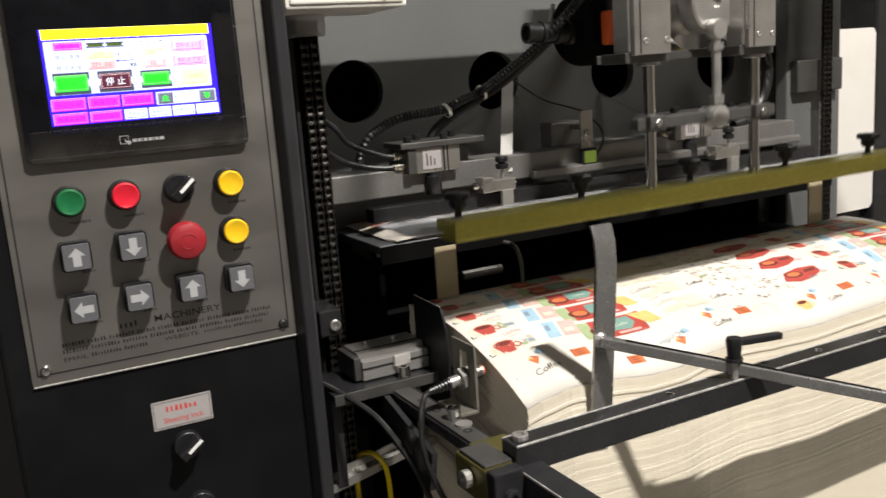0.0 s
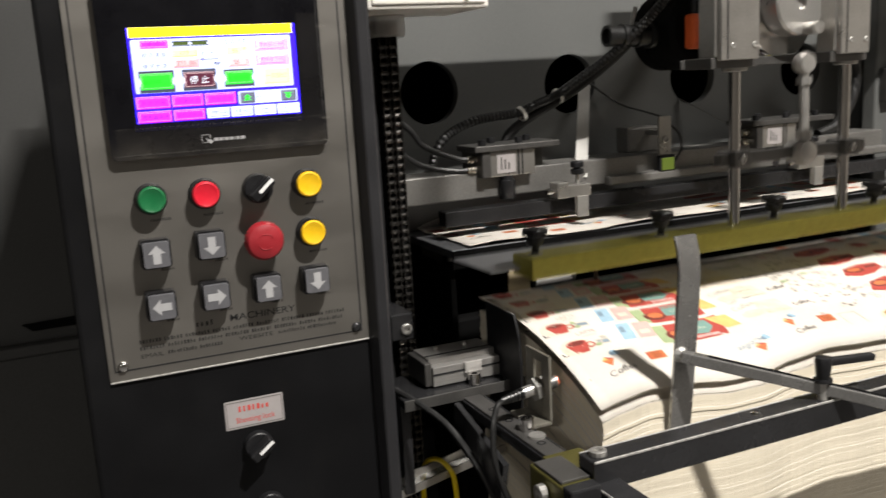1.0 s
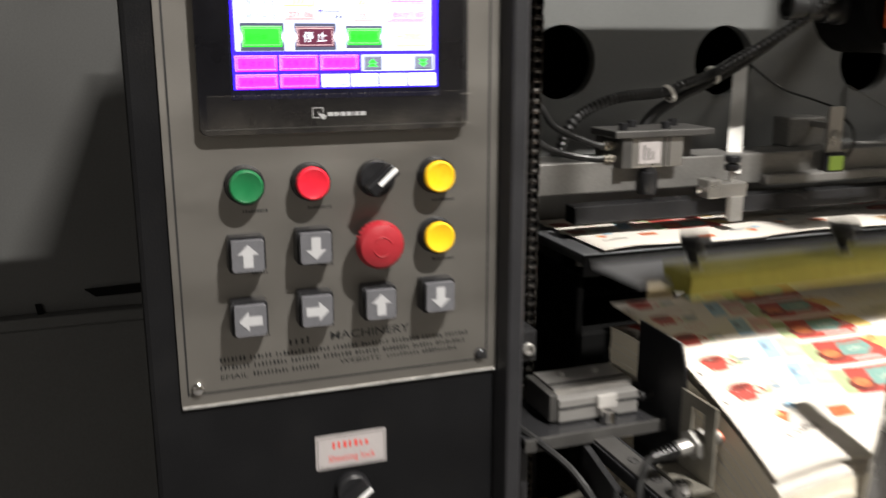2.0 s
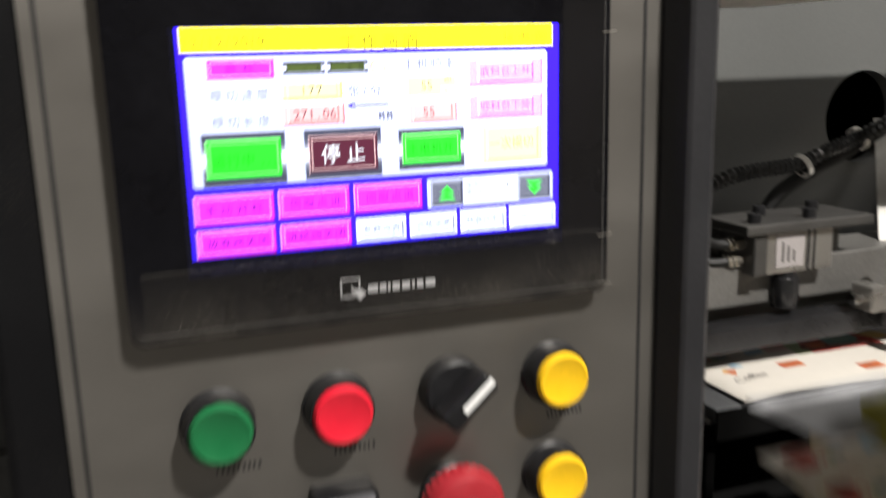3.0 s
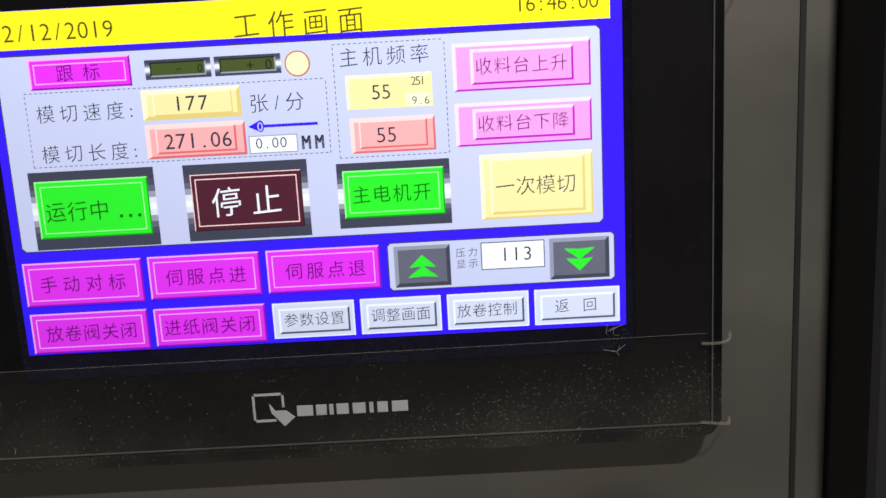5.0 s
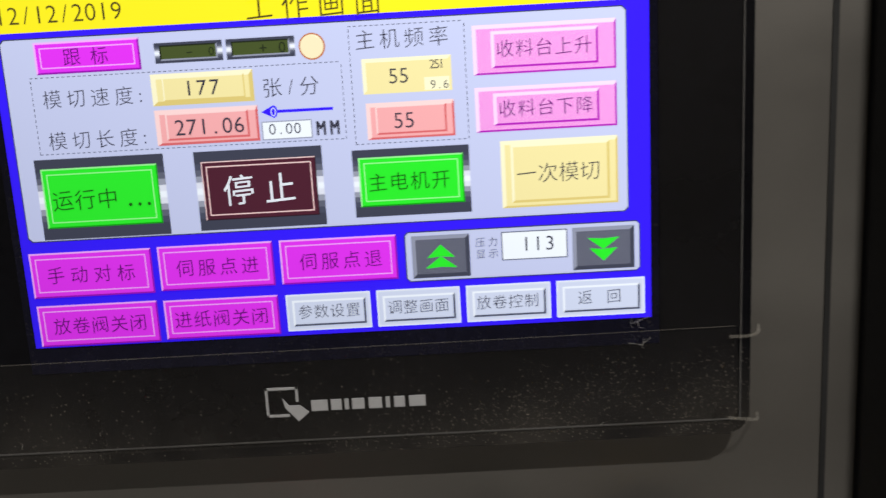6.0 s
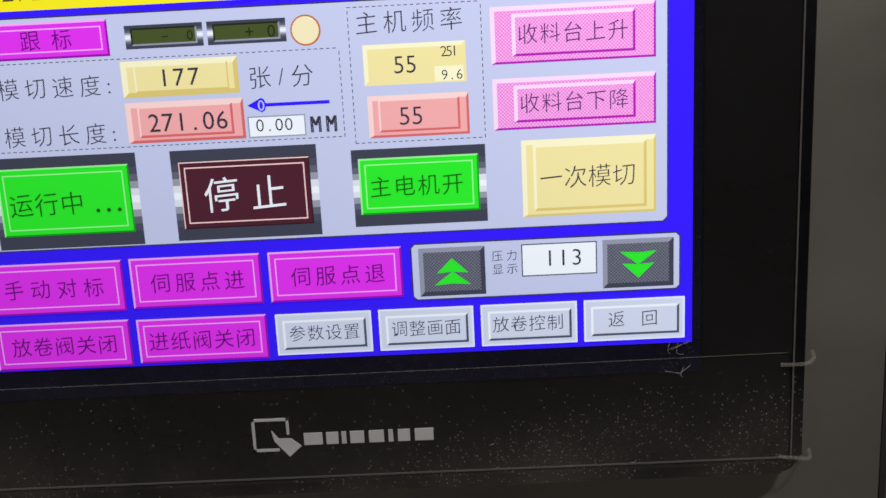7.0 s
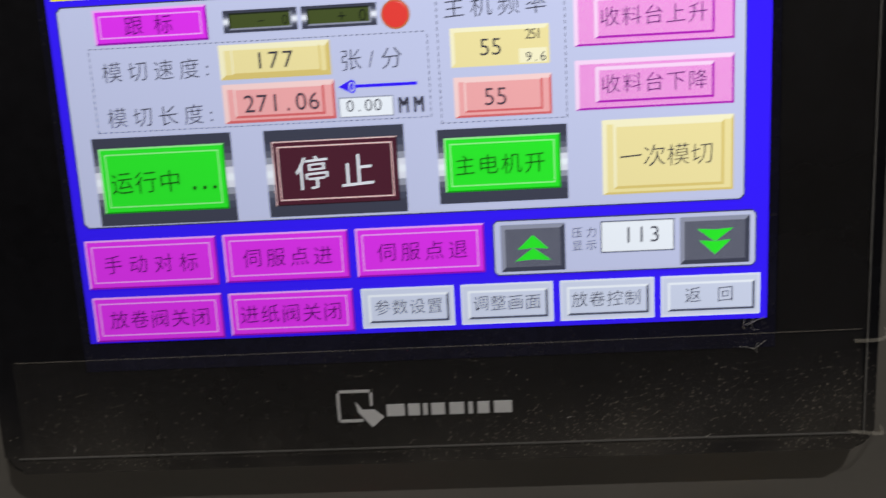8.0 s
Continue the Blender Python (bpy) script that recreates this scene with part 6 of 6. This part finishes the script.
bm = boxed(0.1985, 0.2805, 0.0060, 0.0500, 1.1005, 1.1290, 0.0012)
part("front_body", boxed(0.1985, 0.2805, -0.0060, 0.0058, 1.1005, 1.1225, 0.0010), "brushed", cy, "aluminium cylinder body")
part("body", bm, "brushed", cy, "aluminium cylinder body")
part("groove", boxed(0.1985, 0.2805, 0.0150, 0.0175, 1.1287, 1.1296), "framedark", cy)
part("front_groove", boxed(0.1985, 0.2805, -0.0066, -0.0055, 1.1130, 1.1150), "framedark", cy)
part("end_plate", boxed(0.1900, 0.1980, -0.004, 0.048, 1.1015, 1.1275, 0.001), "darkalu", cy)
for x, y in ((0.220, 0.034), (0.256, 0.034)):
    part("screw", hexbolt(bmesh.new(), (x, y, 1.1290), (0, 0, 1), 0.0032, 0.004), "steel", cy)
part("clear_block", boxed(0.236, 0.256, -0.0105, -0.0064, 1.1110, 1.1235, 0.001), "wrap", cy, "small clear plastic block")
part("stud", hexbolt(bmesh.new(), (0.2440, -0.0155, 1.0985), (0, 0, 1), 0.0072, 0.0125), "chrome", cy, "knurled cap screw")
jp = thing("jogger_plate", (0.2990, 0.0, 1.05), "black upright side guide plate beside the stack", "guide plate")
pts = [(0.026, 1.040), (-0.045, 1.040), (-0.0515, 1.052), (-0.0535, 1.128), (-0.0505, 1.154), (-0.045, 1.169), (-0.041, 1.1770), (0.026, 1.1785)]
bm = bmesh.new()
va = [bm.verts.new((0.2990, y, z)) for y, z in pts]
vb = [bm.verts.new((0.3015, y, z)) for y, z in pts]
bm.faces.new(va), bm.faces.new(vb[::-1])
for i in range(len(pts)):
    j = (i + 1) % len(pts)
    bm.faces.new((va[i], va[j], vb[j], vb[i]))
bmesh.ops.bevel(bm, geom=bm.edges[:], offset=0.0004, segments=1, affect="EDGES")
part("plate", bm, "black", jp)
part("bright_edge", beam_between(bmesh.new(), (0.3003, -0.040, 1.1773), (0.3003, 0.025, 1.1788), 0.0012, 0.0008), "worn", jp)
for y in (0.000, 0.024):
    part("guide_rod", rodded((0.2500, y, 1.112), (0.2860, y, 1.112), 0.0034), "chrome", jp, "chromed guide rod")
    part("rod_collar", rodded((0.2860, y, 1.112), (0.2990, y, 1.112), 0.0052), "rubber", jp)
ba = thing("support_bracket", (0.22, 0.02, 1.08), "dark steel bracket carrying the cylinder", "bracket")
part("shelf", boxed(0.156, 0.302, -0.024, 0.055, 1.0885, 1.0985, 0.001), "framedark", ba)
part("shelf_edge", boxed(0.156, 0.302, -0.0265, -0.0240, 1.0870, 1.0990, 0.0005), "darkalu", ba)
part("web", boxed(0.160, 0.172, 0.0, 0.10, 0.98, 1.0885, 0.001), "framedark", ba)
part("wall_block", boxed(0.170, 0.197, 0.040, 0.100, 1.1450, 1.1760, 0.002), "framedark", ba)
part("block_screw", hexbolt(bmesh.new(), (0.1875, 0.040, 1.1580), (0, -1, 0), 0.0065, 0.004), "steel", ba)

arm = thing("side_arm", (0.235, -0.1, 1.08), "dark flat steel arm with socket screws", "arm")
part("arm", boxed(0.2220, 0.2500, -0.278, -0.0270, 1.0760, 1.0880, 0.001), "framedark", arm)
part("arm_strip", boxed(0.2240, 0.2440, -0.230, -0.0275, 1.0880, 1.0905, 0.0005), "darkalu", arm)
part("gusset", beam_between(bmesh.new(), (0.212, -0.030, 1.068), (0.212, -0.14, 1.040), 0.006, 0.045), "framedark", arm)
for y in (-0.075, -0.110, -0.175):
    part("socket", lathe(bmesh.new(), (0.2350, y, 1.0905), (0, 0, 1), [(0, 0.0045), (0.0004, 0.0045), (0.0004, 0.003), (-0.0005, 0.003), (-0.0005, 0)], 12), "framedark", arm)
part("cap_screw", hexbolt(bmesh.new(), (0.2390, -0.140, 1.0905), (0, 0, 1), 0.0075, 0.0125), "chrome", arm)
part("washer", lathe(bmesh.new(), (0.2390, -0.160, 1.0905), (0, 0, 1), [(0, 0.0085), (0.002, 0.0085), (0.002, 0)], 18), "steel", arm)
sb = thing("slotted_bracket", (0.262, -0.1, 1.0905), "bright steel angle bracket with a long slot, holding a sensor", "bracket")
BX0, BX1, BY0, BY1, BZ0, BZ1 = 0.2660, 0.2688, -0.140, -0.094, 1.0925, 1.160
SY0, SY1, SZ0, SZ1 = -0.1250, -0.1090, 1.110, 1.150
bm = bmesh.new()
box(bm, BX0, BX1, BY0, SY0, BZ0, BZ1, 0.0006)
box(bm, BX0, BX1, SY1, BY1, BZ0, BZ1, 0.0006)
box(bm, BX0, BX1, SY0, SY1, BZ0, SZ0, 0.0004)
box(bm, BX0, BX1, SY0, SY1, SZ1, BZ1, 0.0004)
part("upright", bm, "bracketsteel", sb, "slotted steel upright")
part("foot", boxed(0.246, 0.2685, -0.140, -0.092, 1.0885, 1.0925, 0.001), "bracketsteel", sb)
ps = thing("proximity_sensor", (0.25, -0.118, 1.11), "threaded steel proximity sensor with hexagon nuts and a ribbed cable boot", "sensor")
part("barrel", rodded((0.2480, -0.118, 1.1190), (0.2860, -0.118, 1.1245), 0.0062), "steel", ps)
bm = bmesh.new()
for i in range(9):
    rod(bm, (0.2705 + 0.0016 * i, -0.118, 1.1222 + 0.00023 * i), (0.2713 + 0.0016 * i, -0.118, 1.1223 + 0.00023 * i), 0.0066)
part("thread", bm, "darkalu", ps)
for x in (0.2625, 0.2722):
    part("nut", rodded((x - 0.0026, -0.118, 1.1204), (x + 0.0026, -0.118, 1.1212), 0.0125, seg=6), "steel", ps, "hexagon nut")
    part("lock_washer", rodded((x + (0.0027 if x < 0.266 else -0.0040), -0.118, 1.1207), (x + (0.0037 if x < 0.266 else -0.0028), -0.118, 1.1209), 0.0118), "bracketsteel", ps)
part("tip", rodded((0.2860, -0.118, 1.1245), (0.2880, -0.118, 1.1248), 0.0050), "orange", ps, "red plastic tip")
bm = bmesh.new()
for i in range(6):
    rod(bm, (0.2260 + 0.0038 * i, -0.118, 1.1160 + 0.0005 * i), (0.2284 + 0.0038 * i, -0.118, 1.1163 + 0.0005 * i), 0.0062 - 0.0004 * (5 - i))
rod(bm, (0.224, -0.118, 1.1157), (0.249, -0.118, 1.119), 0.0038)
part("boot", bm, "rubber", ps)
part("cable", hosed([(0.226, -0.118, 1.116), (0.2160, -0.122, 1.112), (0.2080, -0.128, 1.090), (0.2060, -0.135, 1.060), (0.2140, -0.150, 1.02), (0.232, -0.175, 0.97), (0.25, -0.19, 0.90)], 0.0030, 8, 8), "rubber", ps)
cb = thing("black_cable", (0.16, 0.0, 1.085), "black cable drooping from the cabinet to the arm", "cable")
part("cable", hosed([(0.150, 0.012, 1.108), (0.172, -0.030, 1.094), (0.190, -0.06, 1.076), (0.206, -0.095, 1.040), (0.211, -0.125, 1.010), (0.212, -0.145, 0.985)], 0.0034, 8, 8), "rubber", cb)

# clear guide strip tied with a yellow cable tie
gs = thing("clear_strip", (0.2, 0.04, 1.0), "scratched clear plastic channel tied with a yellow cable tie", "plastic strip")
for dz, dy in ((0.0, 0.0), (-0.004, -0.024)):
    part("wall", beam_between(bmesh.new(), (0.128, 0.025 + dy, 0.980 + dz), (0.298, 0.048 + dy, 1.000 + dz), 0.0022, 0.009), "alu", gs)
part("floor", beam_between(bmesh.new(), (0.128, 0.013, 0.975), (0.298, 0.036, 0.995), 0.024, 0.0018), "acrylic", gs)
bm = hosed([(0.222, 0.002, 0.930), (0.222, 0.004, 0.970), (0.220, 0.010, 0.990), (0.212, 0.026, 1.000), (0.202, 0.042, 0.992), (0.199, 0.046, 0.965), (0.199, 0.046, 0.930)], 0.0030, 8, 6)
part("cable_tie", bm, "tie", gs, "yellow plastic tie")

# ---- front frame with the adjustable stop ----
ff = thing("delivery_rail", (0.23, -0.27, 1.09), "dark steel front frame bar with cap screws", "frame bar")
part("cross_bar", boxed(0.2180, 1.25, -0.290, -0.266, 1.0930, 1.1195, 0.0018), "framedark", ff, "dark square bar with pale strips along its edges")
# pale strips put the bar's specular edges into the colour
part("bright_edge", boxed(0.2190, 1.249, -0.2906, -0.2886, 1.1180, 1.1199, 0.0004), "worn", ff)
part("bright_edge", boxed(0.2190, 1.249, -0.2676, -0.2657, 1.1182, 1.1199, 0.0004), "worn", ff)
part("bright_edge", boxed(0.2155, 0.2168, -0.70, -0.2905, 1.1004, 1.1024, 0.0004), "worn", ff)
part("side_bar", boxed(0.2160, 0.2420, -0.70, -0.290, 1.0760, 1.1020, 0.0018), "framedark", ff)
part("corner_block", boxed(0.1880, 0.2180, -0.290, -0.235, 1.0720, 1.1050, 0.002), "olivezinc", ff, "yellowish zinc-plated block")
part("corner_cap", boxed(0.1900, 0.2170, -0.285, -0.240, 1.1050, 1.1080, 0.001), "darkalu", ff)
part("corner_plate", boxed(0.2185, 0.2580, -0.2655, -0.205, 1.0885, 1.0925, 0.001), "olivezinc", ff, "yellowish zinc-plated plate")
part("corner_clamp", boxed(0.1870, 0.2160, -0.305, -0.2905, 1.0700, 1.1080, 0.002), "framedark", ff)
part("corner_screw", hexbolt(bmesh.new(), (0.2300, -0.278, 1.1195), (0, 0, 1), 0.0075, 0.005), "steel", ff)
part("side_screw", hexbolt(bmesh.new(), (0.1870, -0.262, 1.0900), (-1, 0, 0), 0.008, 0.007), "steel", ff)
part("front_screw", hexbolt(bmesh.new(), (0.2015, -0.305, 1.0860), (0, -1, 0), 0.0075, 0.006), "framedark", ff)
for x in (0.3980, 0.515, 0.60, 0.70):
    part("rivet", lathe(bmesh.new(), (x, -0.278, 1.1195), (0, 0, 1), [(0, 0.004), (0.001, 0.0038), (0.0018, 0.002), (0.002, 0)], 12), "chrome", ff)
part("far_bar", boxed(1.225, 1.250, -0.266, 0.20, 1.0930, 1.1195, 0.0018), "framedark", ff)
part("post", boxed(0.2180, 0.2420, -0.72, -0.70, 0.1121, 1.1020, 0.0018), "framedark", ff)

us = thing("front_stop", (0.386, -0.20, 1.08), "bent flat steel stop standing against the stack front", "paper stop")
bm = bmesh.new()
prof = [(-0.186, 1.040), (-0.192, 1.10), (-0.199, 1.16), (-0.203, 1.21), (-0.2055, 1.238), (-0.204, 1.260), (-0.199, 1.2745)]
prev = None
for y, z in prof:
    ring = [bm.verts.new((x, yy, z)) for x, yy in ((0.3715, y - 0.0022), (0.3965, y - 0.0022), (0.3965, y + 0.0022), (0.3715, y + 0.0022))]
    if prev:
        for k in range(4):
            bm.faces.new((prev[k], prev[(k + 1) % 4], ring[(k + 1) % 4], ring[k]))
    else:
        bm.faces.new(ring)
    prev = ring
bm.faces.new(prev[::-1])
bmesh.ops.bevel(bm, geom=[e for e in bm.edges if abs(e.verts[0].co.z - e.verts[1].co.z) > 0.004], offset=0.0008, segments=1, affect="EDGES")
part("strip", bm, "darksteel", us, "worn dark polished flat steel strip", True)
part("weld", lathe(bmesh.new(), (0.3790, -0.2000, 1.159), (0.6, -0.8, 0), [(-0.004, 0.009), (0.0, 0.0085), (0.004, 0.006), (0.006, 0)], 14), "steel", us)
P, Q = Vector((0.3740, -0.2050, 1.1590)), Vector((0.5880, -0.3665, 1.0975))
part("rod", beam_between(bmesh.new(), P, Q, 0.011, 0.011, 0.0014), "darksteel", us, "square steel rod with a slot")
part("rod_slot", beam_between(bmesh.new(), P + Vector((0.02, -0.0155, 0.0003)), Q + Vector((-0.004, 0.004, 0.0070)), 0.0035, 0.0012), "pit", us)
lv = thing("clamp_lever", (0.4720, -0.283, 1.1195), "black clamping lever handle on the frame bar", "lever")
lx, ly = 0.4745, -0.2832
part("stud", rodded((lx, ly, 1.1197), (lx, ly, 1.1400), 0.0045), "steel", lv)
part("base", rodded((lx, ly, 1.1370), (lx, ly, 1.1400), 0.0085), "framedark", lv)
part("hub", lathe(bmesh.new(), (lx, ly, 1.1400), (0, 0, 1), [(0, 0.0062), (0.010, 0.0072), (0.018, 0.0080), (0.0205, 0.0070), (0.021, 0.0)], 20), "black", lv, "", True)
bm = beam_between(bmesh.new(), (lx, ly, 1.1555), (lx + 0.063, ly, 1.1500), 0.009, 0.0075, 0.0022)
part("handle", bm, "black", lv)
unit[0] = PLAIN


# ---- what moves ----
PERIOD = 0.35
LIFT = [(0.0, -0.010), (0.05, 0.0), (0.10, 0.0), (0.15, 0.001), (0.20, -0.014), (0.25, -0.043), (0.275, -0.052), (0.30, -0.048), (0.325, -0.032), (0.35, -0.010)]
# a sheet's way: phase, place of its tail edge, and its slope at even steps from tail to front
LYING = tuple(REST[2] + math.degrees(SL / ARC) * i / 4 for i in range(5))
GLIDE = [
    (-0.10, 0.690, 1.2275, (0, 0, 0, 0, 0)),
    (0.00, 0.403, 1.2275, (0, 0, 0, 0, 2)),
    (0.05, 0.330, 1.2275, (0, 0, 0, 2, 9)),
    (0.10, 0.164, 1.2265, (0, 1, 8, 20, 6)),
    (0.15, 0.102, 1.2250, (5, 14, 23, 25, 22)),
    (0.20, 0.093, 1.1900, (4, 14, 20, 23, 24)),
    (0.25, 0.088, 1.1740, (0, 8, 15, 21, 26)),
    (0.30, 0.086, 1.1660, (-3, 5, 12, 20, 27)),
    (0.345, REST[0] - ARC * math.sin(radians(REST[2])), REST[1] + ARC * math.cos(radians(REST[2])), LYING),
]


def sheet_line(p, lift):
    """The tail edges of a sheet's strips at phase p: y, z and slope of each."""
    p = max(GLIDE[0][0], min(GLIDE[-1][0], p))
    a, b = next((u, v) for u, v in zip(GLIDE, GLIDE[1:]) if p <= v[0])
    k = (p - a[0]) / (b[0] - a[0])
    y, z = a[1] + (b[1] - a[1]) * k, a[2] + (b[2] - a[2]) * k + lift
    slopes = [u + (v - u) * k for u, v in zip(a[3], b[3])]

    def slope(f):
        i = min(3, int(f * 4))
        return slopes[i] + (slopes[i + 1] - slopes[i]) * (f * 4 - i)

    rows = []
    for i in range(STRIPS):
        rows.append((y, z, slope(i / STRIPS)))
        t = radians(slope((i + 0.5) / STRIPS))
        y, z = y - SL / STRIPS * math.cos(t), z - SL / STRIPS * math.sin(t)
    return rows


def lift_at(t):
    return along(LIFT, t % PERIOD)


def motions():
    ticks = [i / FPS for i in range(8 * FPS + 1)]
    walk(bar, [(t, pose(0.78, 0.068, BAR_Z + lift_at(t))) for t in ticks])
    turn, crank_rows, rod_rows, last = 0.0, [], [], None
    for t in ticks:
        # the crank pin follows the stroke of the bar
        s = max(-1.0, min(1.0, (lift_at(t) + 0.0255) / 0.0265))
        ph = t % PERIOD
        side = -1 if ph < 0.05 or ph > 0.275 else 1
        a = math.degrees(math.acos(s)) * side * 0.45
        crank_rows.append((t, pose(CX, 0.105, CZ, 0, a, 0)))
        rod_rows.append((t, pose(0.792, 0.055, BAR_Z + 0.090 + lift_at(t), 0, 2.0 * math.sin(2 * math.pi * t / PERIOD), 0)))
    # the side guide plate pushes at every second sheet
    push = [(0.0, 0.0)]
    for k in range(12):
        a = 0.7 * k + 0.33
        push += [(a, 0.0), (a + 0.06, 1.0), (a + 0.26, 1.0), (a + 0.33, 0.0)]
    walk(jp, [(t, pose(*(DELIVERY @ Vector((0.2990 - 0.0175 * (1 - k), 0.0, 1.05))))) for t, k in push if t < 8] + [(8.0, pose(*(DELIVERY @ Vector((0.2815, 0.0, 1.05)))))])
    walk(crank, crank_rows)
    walk(conrod, rod_rows)
    for n, strips in enumerate(SHEETS):
        t0 = (n - 1) * PERIOD
        times = [0.0] + [t for t in ticks[1:-1] if -0.16 < t - t0 < 0.40] + [8.0]
        lines = [sheet_line(t - t0, 0.0003 * (n + 1)) for t in times]
        for k, strip in enumerate(strips):
            walk(strip, [(t, pose(0, GROW * line[k][0], GROW * line[k][1], line[k][2])) for t, line in zip(times, lines)])
    # the display's lamp turns from cream to red and back
    bead = [(0.0, 0)]
    for a, b in ((2.2, 2.65), (3.6, 3.8), (4.55, 4.75), (5.7, 5.9), (6.75, 6.9), (7.7, 8.0)):
        bead += [(a, 0), (a + 1 / FPS, 60), (a + 2 / FPS, 120), (a + 3 / FPS, 180)]
        if b < 8:
            bead += [(b, 180), (b + 1 / FPS, 120), (b + 2 / FPS, 60), (b + 3 / FPS, 0)]
    if bead[-1][0] < 8.0:
        bead.append((8.0, bead[-1][1]))
    walk(lamp_bead, [(t, pose(*LAMP_AT, 0, 0, a)) for t, a in bead])


motions()
